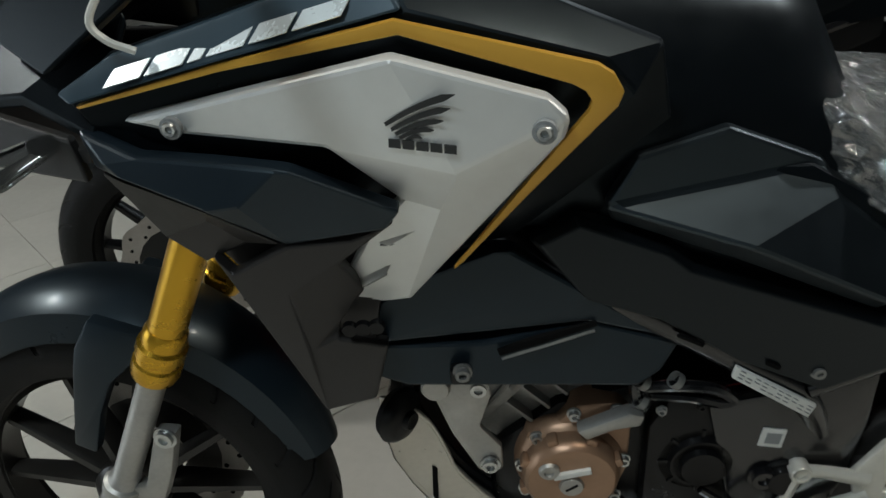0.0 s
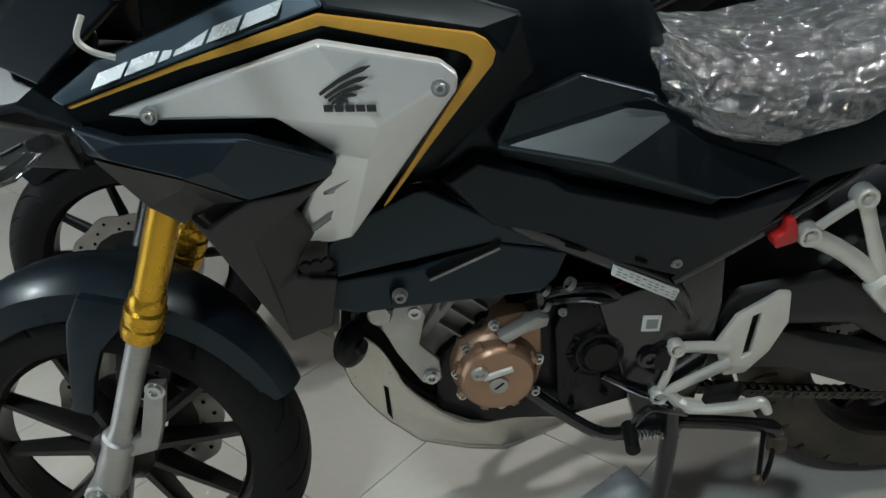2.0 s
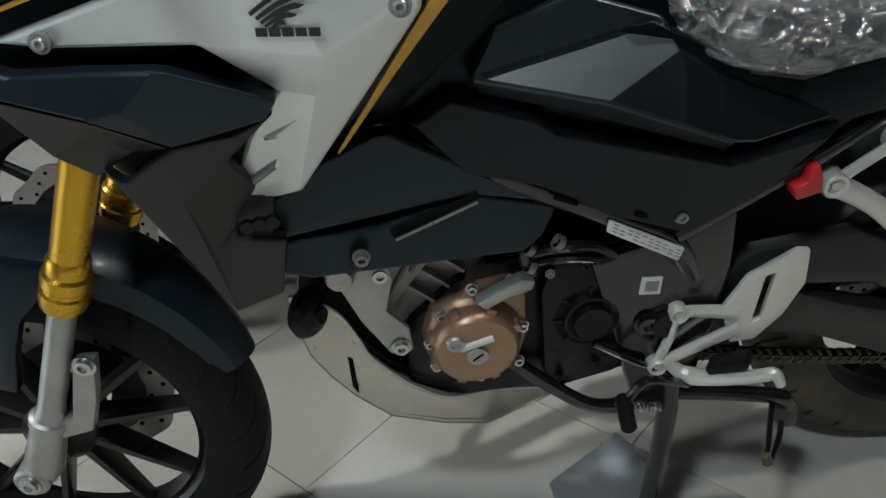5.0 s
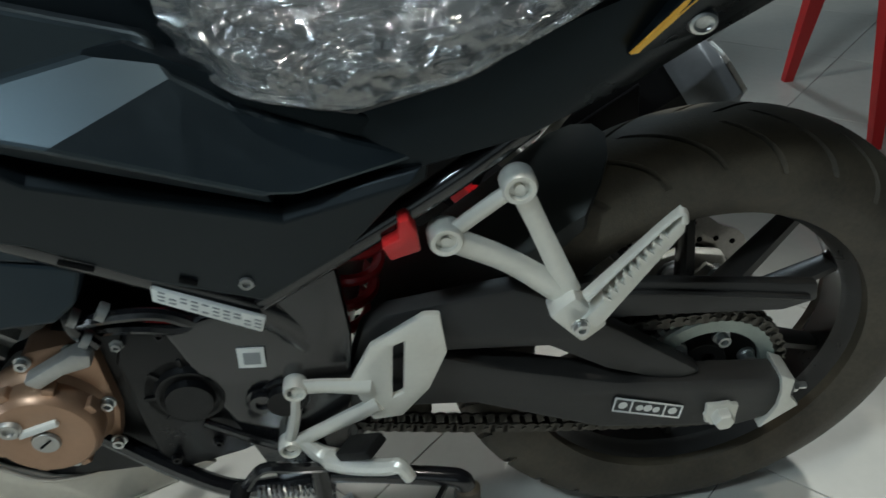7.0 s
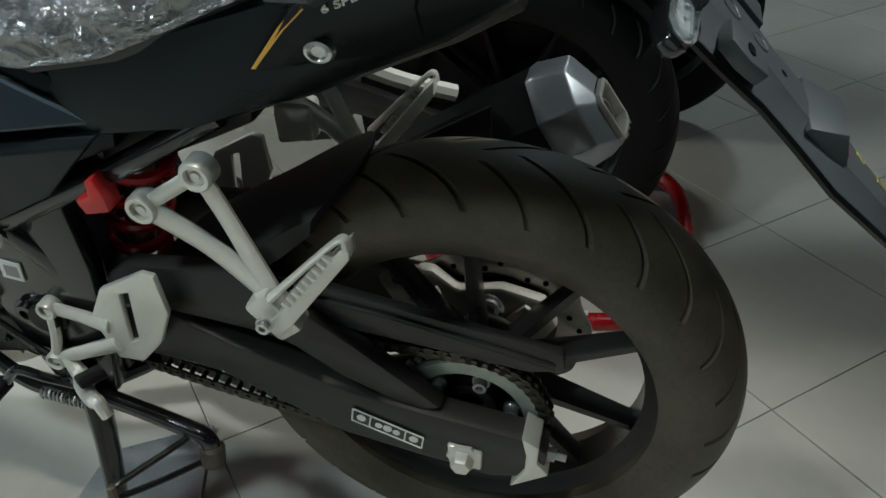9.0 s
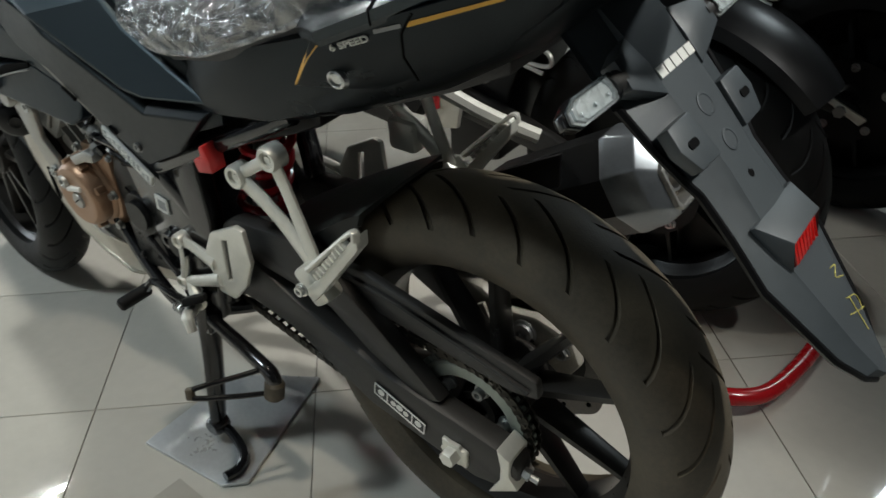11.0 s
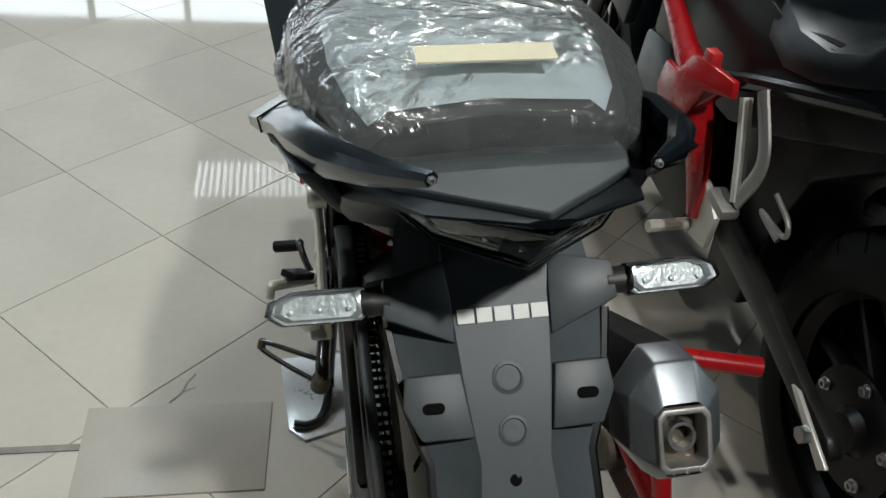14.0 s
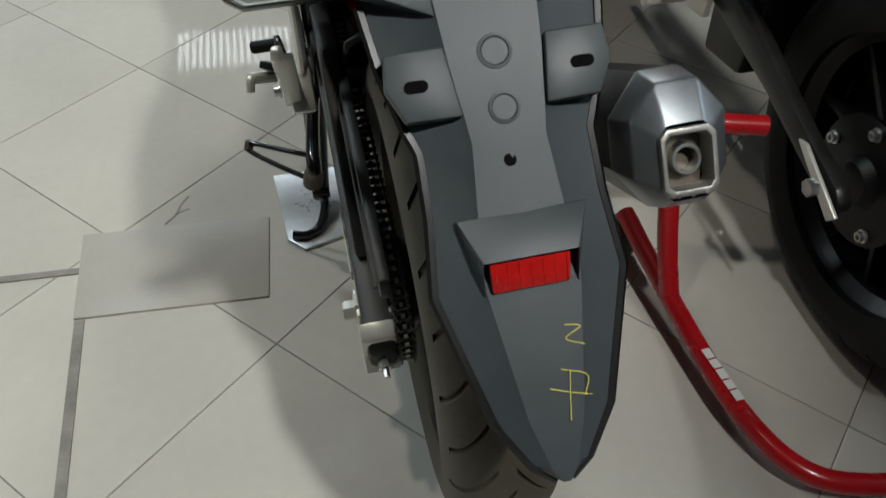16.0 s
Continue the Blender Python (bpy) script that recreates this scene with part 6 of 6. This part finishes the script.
rm = part("rear_mudguard", loft([[fp(u, -w, -e), fp(u, -w * 0.55, -e * 0.25), fp(u, -c, h), fp(u, 0, h + 0.001), fp(u, c, h), fp(u, w * 0.55, -e * 0.25), fp(u, w, -e),
                                   fp(u, w, -e - 0.006), fp(u, 0, h - 0.008), fp(u, -w, -e - 0.006)]
                                  for u, w, c, h, e in ((-0.135, 0.062, 0.042, -0.012, 0.026), (-0.085, 0.07, 0.042, -0.001, 0.022), (-0.045, 0.076, 0.04, 0.002, 0.018), (0.0, 0.084, 0.036, 0.002, 0.014), (0.045, 0.078, 0.033, 0.003, 0.012), (0.088, 0.067, 0.028, 0.003, 0.012),
                                                        (0.105, 0.061, 0.026, 0.002, 0.012), (0.15, 0.062, 0.03, 0.001, 0.012), (0.205, 0.068, 0.034, 0.0, 0.012), (0.3, 0.042, 0.02, -0.001, 0.012), (0.335, 0.02, 0.01, -0.002, 0.011), (0.347, 0.005, 0.002, -0.003, 0.01))]), GREY, bike, "dark grey plastic rear mudguard and plate holder", 20)
for sy in (-1, 1):
    part("indicator_arm", facets([fp(-0.045, sy * 0.04, 0.002), fp(-0.034, sy * 0.086, 0.012), fp(-0.006, sy * 0.088, 0.012), fp(0.017, sy * 0.0365, 0.004), fp(-0.015, sy * 0.037, 0.006)],
                                 [(0, 1, 4), (1, 2, 4), (2, 3, 4)], -FN * 0.018, 0.0015), GREY, rm)
    stalk = part("indicator_stalk", rod(fp(-0.019, sy * 0.082, 0.002), fp(-0.019, sy * 0.102, 0.002), 0.0105, 14), BLACKP, rm)
    HEX = [(0.094, -0.002), (0.099, -0.0115), (0.152, -0.0125), (0.168, -0.006), (0.171, 0.004), (0.16, 0.0115), (0.102, 0.0125), (0.095, 0.006)]
    cq, cu_ = 0.133, -0.019

    def hexring(grow, h):
        return [fp(cu_ + b * grow, sy * (cq + (a - cq) * grow), h) for a, b in HEX + HEX[:1]]

    shell = skin([hexring(0.9, -0.012), hexring(1.03, -0.006), hexring(1.05, 0.002), hexring(1.0, 0.004)], True)
    ind = part("rear_indicator", soften(shell, 0.001, 30, 1), FRAME, stalk, "black indicator housing", 24)
    part("reflector", skin([hexring(0.97, 0.0065), hexring(0.9, 0.0045), hexring(0.6, 0.004)], True), SILVERED, ind, "bright reflector")
    part("indicator_lens", soften(skin([hexring(1.02, 0.005), hexring(1.0, 0.011), hexring(0.82, 0.0155)], True), 0.0012, 30, 2), LENS, ind, "clear indicator lens", 24)
    part("lens_ridge", skin([hexring(0.86, 0.0065), hexring(0.84, 0.009), hexring(0.72, 0.0095), hexring(0.7, 0.0065)]), LAMPLENS, ind, "frosted inner lens", 24)
    for k in range(3):
        part("bulb", lathe([(0.0, 0.002), (0.0018, 0.0014), (0.002, 0.0)], 10, fp(cu_ + 0.003, sy * (0.112 + 0.021 * k), 0.0075), turn=aim(FN)), SILVERED, ind)
    pb = part("plate_bracket", facets([fp(0.038, sy * 0.035, 0.008), fp(0.038, sy * 0.076, 0.008), fp(0.061, sy * 0.0785, 0.008), fp(0.085, sy * 0.0675, 0.008), fp(0.086, sy * 0.029, 0.008)], [(0, 1, 2, 3, 4)], -FN * 0.014, 0.002), GREY, rm, "raised plate mount with a slot")
    sl_ = part("mount_slot", prism([(0.0042 * math.cos(a) + (0.004 if math.cos(a) > 0 else -0.004), 0.0042 * math.sin(a)) for a in [2 * math.pi * k / 16 for k in range(16)]], -0.0008, 0.0008), DARKIN, pb)
    sl_.matrix_local = Matrix.Translation(fp(0.062, sy * 0.0575, 0.0084)) @ Matrix((Vector((0, 1, 0)), FN, FD)).transposed().to_4x4()
for sy in (-1, 1):
    part("edge_lip", tube([fp(u, sy * w, -0.014) for u, w in ((0.0, 0.0845), (0.045, 0.0785), (0.088, 0.0675), (0.105, 0.0615), (0.15, 0.0625), (0.205, 0.0685), (0.3, 0.0425), (0.335, 0.0205), (0.347, 0.005))], 0.0042, 6, False), ENGINE, rm)
for u, r in ((0.0455, 0.0125), (0.084, 0.0115)):
    part("round_plug", lathe([(r, 0.0), (r * 0.97, 0.0014), (r * 0.8, 0.0018), (r * 0.72, 0.0009), (r * 0.2, 0.0012), (0, 0.0008)], 28, fp(u, 0, 0.003), turn=aim(FN)), GREY, rm, "moulded round plug")
part("oblong_hole", lathe([(0, 0.0012), (0.0045, 0.0012), (0.005, 0)], 14, fp(0.1195, -0.002, 0.0015), turn=aim(FN)), DARKIN, rm, "small dark hole")
m3 = Matrix((Vector((0, 1, 0)), -FD, FN)).transposed().to_4x4()
m3.translation = fp(-0.002, 0.001, 0.0042)
blocks(m3, (0.0125, 0.0115, 0.0125, 0.0115, 0.0125), 0.0108, 0.002, WHITE, rm, "maker_mark", "pale raised maker mark block")
part("reflector_hood", facets([fp(0.155, -0.046, 0.001), fp(0.155, 0.046, 0.001), fp(0.186, 0.031, 0.018), fp(0.186, -0.035, 0.018), fp(0.21, -0.035, 0.001), fp(0.21, 0.031, 0.001)], [(0, 1, 2, 3), (0, 3, 4), (1, 5, 2)], -FN * 0.006, 0.001), GREY, rm, "moulded reflector hood")
part("red_reflector", facets([fp(0.187, -0.031, 0.014), fp(0.187, 0.026, 0.014), fp(0.208, 0.025, 0.004), fp(0.208, -0.03, 0.004)], [(0, 1, 2, 3)], -FN * 0.012, 0.0015), REDLENS, rm, "red prismatic reflector")
for k in range(7):
    part("reflector_rib", tube([fp(0.1885, -0.027 + 0.0083 * k, 0.0136), fp(0.207, -0.0265 + 0.0083 * k, 0.0047)], 0.0006, 5, False), REDLENS, rm)
bm = bmesh.new()
for pl in (((0.238, 0.016), (0.241, 0.027), (0.2476, 0.015), (0.254, 0.028)), ((0.268, 0.008), (0.2755, 0.026), (0.289, 0.022)), ((0.28, -0.002), (0.285, 0.012), (0.2895, 0.027)), ((0.2695, 0.0143), (0.287, 0.0115), (0.3045, 0.009))):
    tube([fp(u, y, 0.0012 - 0.25 * abs(y) * 0.2) for u, y in pl], 0.0005, 6, True, bm=bm)
tagged(part("chalk_marks", bm, CHALK, rm, "yellow crayon scribble"), kind="stuff")

# ---- things on the floor ----
pl = part("steel_plate", prism([(0.70, -0.03), (0.715, -0.245), (0.90, -0.23), (0.93, -0.20), (0.84, 0.06)], 0, 0.006, 0.001), PLATEM, None)
pl.matrix_world = Matrix(((1, 0, 0, 0), (0, 0, 1, 0), (0, -1, 0, 0.007), (0, 0, 0, 1)))
tagged(pl, "scuffed steel plate under the side stand", "plate")
pt = part("floor_patch", prism([(0.823, -0.592), (0.829, -0.26), (1.031, -0.272), (1.026, -0.59)], 0, 0.006, 0.0008), PATCH, None)
pt.matrix_world = Matrix(((1, 0, 0, 0), (0, 0, 1, 0), (0, -1, 0, 0.0045), (0, 0, 0, 1)))
tagged(pt, "grey rectangular cover tile let into the floor", "floor cover", kind="structure")
for nm, a, b, w in (("floor_groove", (0.913, -0.592), (0.898, -2.2), 0.014), ("floor_groove", (1.03, -0.58), (2.3, -0.56), 0.016)):
    a, b = Vector((*a, 0)), Vector((*b, 0))
    n = Vector((-(b - a).y, (b - a).x, 0)).normalized() * w / 2
    bm = bmesh.new()
    lo = [bm.verts.new(v + Vector((0, 0, 0.0005))) for v in (a + n, b + n, b - n, a - n)]
    hi = [bm.verts.new(v + Vector((0, 0, 0.003))) for v in (a + n, b + n, b - n, a - n)]
    bm.faces.new(hi)
    bm.faces.new(lo[::-1])
    for k in range(4):
        bm.faces.new((lo[k], lo[(k + 1) % 4], hi[(k + 1) % 4], hi[k]))
    tagged(part(nm, bm, GROUT), "dark filled groove cut across the floor tiles", "floor joint", kind="structure")

for nm, pts, w in (("floor_crack", [(0.815, -0.45), (0.79, -0.43), (0.765, -0.422), (0.742, -0.408)], 0.0022), ("floor_crack", [(0.79, -0.43), (0.782, -0.415), (0.779, -0.405)], 0.0014)):
    tagged(part(nm, tube([(x, y, 0.0006) for x, y in pts], w, 6, True, squash=(1, 0.25)), GROUT), "dark crack in a floor tile", "floor crack", kind="structure")

# red paddock stand beside the neighbouring motorcycle
sd = thing("paddock_stand", pose(0, 0, 0), "red tubular paddock stand with white markings", "stand")
part("handle_loop", tube([(1.02, 0.36, 0.09), (1.13, 0.37, 0.07), (1.31, 0.385, 0.05), (1.43, 0.40, 0.045), (1.52, 0.44, 0.04), (1.56, 0.52, 0.035), (1.58, 0.7, 0.035), (1.57, 0.86, 0.035), (1.53, 0.95, 0.04), (1.44, 0.98, 0.05), (1.2, 0.98, 0.06)], 0.0165, 14), RED, sd, "bent red handle tube")
part("upright", tube([(1.20, 0.376, 0.06), (1.15, 0.37, 0.16), (1.10, 0.36, 0.33)], 0.0165, 12), RED, sd)
part("upright", tube([(1.20, 0.98, 0.06), (1.15, 0.98, 0.16), (1.10, 0.98, 0.33)], 0.0165, 12), RED, sd)
part("cross_bar", rod((1.08, 0.34, 0.335), (1.12, 0.50, 0.335), 0.016, 14), RED, sd)
for yy in (0.36, 0.98):
    part("roller", rod((1.02, yy - 0.03, 0.04), (1.02, yy + 0.03, 0.04), 0.037, 20, bev=0.004), RUBBER, sd, "black roller")
m5 = Matrix((Vector((0.98, 0.13, -0.04)).normalized(), Vector((0.05, 0.1, 1)).cross(Vector((0.98, 0.13, -0.04))).normalized(), Vector((0, 0, 1)))).transposed().to_4x4()
m5.translation = (1.365, 0.391, 0.0655)
blocks(m5, (0.018, 0.016, 0.018, 0.016, 0.018), 0.014, 0.003, WHITE, sd, "maker_mark", "white maker mark")

# red plastic stool behind the bikes
stl = thing("plastic_stool", pose(2.3, 1.08, 0), "red moulded plastic stool", "stool")
part("seat", box(0, 0, 0.44, 0.3, 0.3, 0.03, 0.012), REDPLASTIC, stl)
for sx, sy in ((-1, -1), (1, -1), (1, 1), (-1, 1)):
    part("leg", loft([[Vector((sx * (0.135 + 0.035 * (1 - t)), sy * (0.135 + 0.09 * (1 - t)), 0.43 * t)) + Vector((a * (0.013 + 0.014 * t), b * (0.011 + 0.012 * t), 0)) for a, b in ((-1, -1), (1, -1), (1, 1), (-1, 1), (-1, -1))] for t in (0.0, 0.5, 1.0)]), REDPLASTIC, stl)


# ---- neighbouring motorcycles ----
def other_bike(x, y, lean, red, tag):
    b = thing("motorcycle", pose(x, y, 0, lean), tag, "motorcycle", "parked motorcycles")
    wheel("front_wheel", b, pose(-0.06, 0, 0.296), 0.296, 0.054, 0.0045, 10, 0.145, -0.062, "black cast front wheel", RED if red else None, NEWTYRE, BLACKWHEEL)
    rw = wheel("rear_wheel", b, pose(1.3, 0, 0.307), 0.307, 0.07, 0.005, 50, 0.11, 0.085, "black cast rear wheel", None, NEWTYRE, BLACKWHEEL)
    part("sprocket", lathe([(0.0, -0.085), (0.03, -0.085), (0.04, -0.07), (0.1, -0.07), (0.1, -0.064), (0.03, -0.06)], 44), BLACKWHEEL, rw)
    # Added black disc that paints the deep shade between the rear spokes.
    part("shade_disc", lathe([(0.0, 0.03), (0.09, 0.034), (0.2, 0.03), (0.207, 0.022), (0.2, 0.04), (0.0, 0.046)], 40), BLACKWHEEL, rw, "black disc standing for deep shade behind the rear spokes")
    for k in range(5):
        a = radians(72 * k + 20)
        bolt((0.082 * math.cos(a), -0.071, 0.082 * math.sin(a)), 0.008, 0.01, (0, -1, 0), rw)
    for sy in (-1, 1):
        leg = part("fork_leg", rod((0.0 - 0.06, sy * 0.1, 0.29), (0.21, sy * 0.1, 0.85), 0.027, 14), FRAME, b)
        part("calliper", box(0.03, sy * 0.085, 0.36, 0.07, 0.04, 0.1, 0.01, pose(0, 0, 0, 0, 25)), ENGINE, b)
    ar = part("swingarm", prism([(0.80, 0.43), (0.86, 0.45), (1.05, 0.41), (1.22, 0.352), (1.325, 0.325), (1.345, 0.305), (1.34, 0.285), (1.28, 0.29), (1.1, 0.34), (0.84, 0.39)], -0.13, -0.104, 0.008), BROWNARM, b, "dull bare swingarm")
    part("right_arm", prism([(0.80, 0.43), (1.05, 0.42), (1.36, 0.31), (1.36, 0.28), (0.84, 0.385)], 0.1, 0.135, 0.006), BROWNST, ar)
    part("axle_plate", prism([(1.23, 0.345), (1.25, 0.35), (1.36, 0.30), (1.345, 0.282)], -0.143, -0.136, 0.002), PEGALU, ar)
    part("axle_nut", lathe([(0, -0.02), (0.014, -0.02), (0.014, 0.0)], 6, (1.3, -0.136, 0.31)), STEEL, ar)
    fm = RED if red else FRAME
    fr = part("frame", tube([(0.28, -0.08, 0.86), (0.50, -0.15, 0.76), (0.70, -0.175, 0.68), (0.80, -0.18, 0.63), (0.84, -0.17, 0.52), (0.84, -0.15, 0.40)], [0.014, 0.018, 0.026, 0.034, 0.026, 0.018], 12, squash=(0.8, 1.1)), fm, b, "red frame spar" if red else "black frame spar")
    part("spar", tube([(0.28, 0.08, 0.86), (0.50, 0.15, 0.76), (0.72, 0.165, 0.66), (0.84, 0.15, 0.40)], 0.028, 10), fm, fr)
    part("seat_rail", tube([(0.80, -0.17, 0.65), (0.92, -0.15, 0.70), (1.25, -0.11, 0.80)], [0.018, 0.015, 0.012], 10), FRAME, fr)
    part("frame_web", prism([(0.70, 0.60), (0.72, 0.655), (0.77, 0.655), (0.815, 0.705), (0.84, 0.71), (0.96, 0.722), (0.965, 0.695), (0.87, 0.665), (0.80, 0.56), (0.745, 0.53)], -0.212, -0.2, 0.004), fm, fr)
    part("gusset", prism([(0.76, 0.66), (0.80, 0.58), (0.90, 0.67), (0.93, 0.70), (0.83, 0.705)], -0.2, -0.18, 0.006), fm, fr)
    part("red_cap", box(0.86, -0.2, 0.715, 0.03, 0.02, 0.03, 0.004), REDPLASTIC if red else FRAME, fr)
    part("engine", prism([(0.36, 0.34), (0.74, 0.30), (0.82, 0.42), (0.70, 0.55), (0.56, 0.62), (0.42, 0.60)], -0.13, 0.13, 0.02), ENGINE, b, "black engine")
    # Added black block that stops the view through to the bright floor.
    part("dark_filler", prism([(0.84, 0.26), (0.97, 0.28), (1.0, 0.45), (1.06, 0.60), (1.2, 0.7), (1.2, 0.8), (0.84, 0.74)], -0.1, 0.12, 0.01), BLACKP if not red else ENGINE, b)
    part("fuel_tank", soften(hull([mirrored([(x_, y_, z_) for y_, z_ in s]) for x_, s in TANK[:6]]), 0.008, 22, 2), PAINT, b, "black fuel tank")
    part("seat", hull([mirrored(r) for r in seat_loft(-0.004)]), COVERP, b, "black seat")
    # Added black mass under the seat that closes the gap to the floor.
    part("seat_filler", prism([(0.45, 0.60), (0.82, 0.58), (1.0, 0.64), (1.25, 0.75), (1.25, 0.84), (0.9, 0.80), (0.5, 0.9)], -0.125, 0.12, 0.01), ENGINE, b, "black block under the seat")
    part("fairing", facets([(0.05, -0.12, 0.95), (0.35, -0.2, 0.98), (0.55, -0.2, 0.85), (0.42, -0.18, 0.6), (0.26, -0.17, 0.62), (0.12, -0.15, 0.78)], [tuple(range(6))], (0, 0.03, 0), 0.006, mirror=True), PAINT, b, "black side fairing")
    part("front_mudguard", arch(10, 125, 0.33, 0.07, 0.045), PAINT, b).matrix_local = pose(-0.06, 0, 0.296)
    part("rear_mudguard", arch(40, 120, 0.36, 0.085, 0.03), ENGINE, b).matrix_local = pose(1.3, 0, 0.307)
    part("tail", loft([[(x_, -w, z_ - 0.06), (x_, -w, z_), (x_, 0, z_ + 0.02), (x_, w, z_), (x_, w, z_ - 0.06)] for x_, w, z_ in ((1.0, 0.13, 0.80), (1.3, 0.13, 0.86), (1.5, 0.07, 0.92))]), PAINT, b)
    pk = part("pillion_bracket", tube([(0.97, -0.165, 0.71), (1.03, -0.17, 0.62), (1.0, -0.175, 0.53)], [0.011, 0.012, 0.011], 10, squash=(0.6, 1.4)), ALU, b, "silver pillion footrest bracket")
    part("front_arm", tube([(0.93, -0.165, 0.68), (0.965, -0.17, 0.61), (1.0, -0.175, 0.53)], 0.011, 8), PEGALU, pk)
    part("peg_block", box(0.98, -0.185, 0.515, 0.065, 0.035, 0.022, 0.008, pose(0, 0, 0, 0, 10)), ALU, pk)
    part("heel_loop", tube([(1.06, -0.15, 0.58), (1.12, -0.16, 0.57), (1.12, -0.16, 0.545), (1.05, -0.16, 0.545), (1.11, -0.16, 0.53)], 0.0045, 8), ALU, b)
    fp_ = part("foot_bracket", facets([(0.80, -0.15, 0.47), (0.86, -0.155, 0.48), (0.92, -0.155, 0.44), (0.9, -0.15, 0.36), (0.84, -0.15, 0.35), (0.81, -0.15, 0.4)], [tuple(range(6))], (0, 0.014, 0), 0.004), PEGALU, b, "aluminium foot bracket")
    part("foot_peg", rod((0.83, -0.15, 0.37), (0.84, -0.235, 0.375), 0.012, 10), PEGALU, fp_)
    return b


other_bike(-0.07, 0.69, 3.0, True, "black motorcycle with a red frame on a paddock stand")
other_bike(0.12, 1.36, 3.0, False, "black motorcycle parked in the row")

# ---- floor tiles ----
half = TILE / 2 - 0.0010
def tile_mesh(name):
    bm = box(0, 0, -0.003, 2 * half, 2 * half, 0.006)
    soften(bm, 0.0008, 30, 1)
    return finish(bm, name, TILEM, 30)


tm = tile_mesh("tile")
ca, sa = math.cos(radians(GRID_TURN)), math.sin(radians(GRID_TURN))
near, rest = [], bmesh.new()
for i in range(-24, 25):
    for j in range(-24, 25):
        u, v = (i + 0.5) * TILE, (j + 0.5) * TILE
        cx, cy = GRID_AT[0] + u * ca + v * sa, GRID_AT[1] + u * sa - v * ca
        if not (x0 + 0.3 < cx < x1 - 0.3 and y0 + 0.3 < cy < y1 - 0.3):
            continue
        if -1.6 < cx < 2.9 and -1.9 < cy < 2.4:
            ob = new("tile", tm)
            ob.parent = floor
            ob.matrix_local = pose(cx, cy, 0, 0, 0, GRID_TURN)
        else:
            box(cx, cy, -0.003, 2 * half, 2 * half, 0.006, turn=pose(0, 0, 0, 0, 0, GRID_TURN), bm=rest)
tagged(part("outer_tiles", rest, TILEM, floor), kind="stuff")
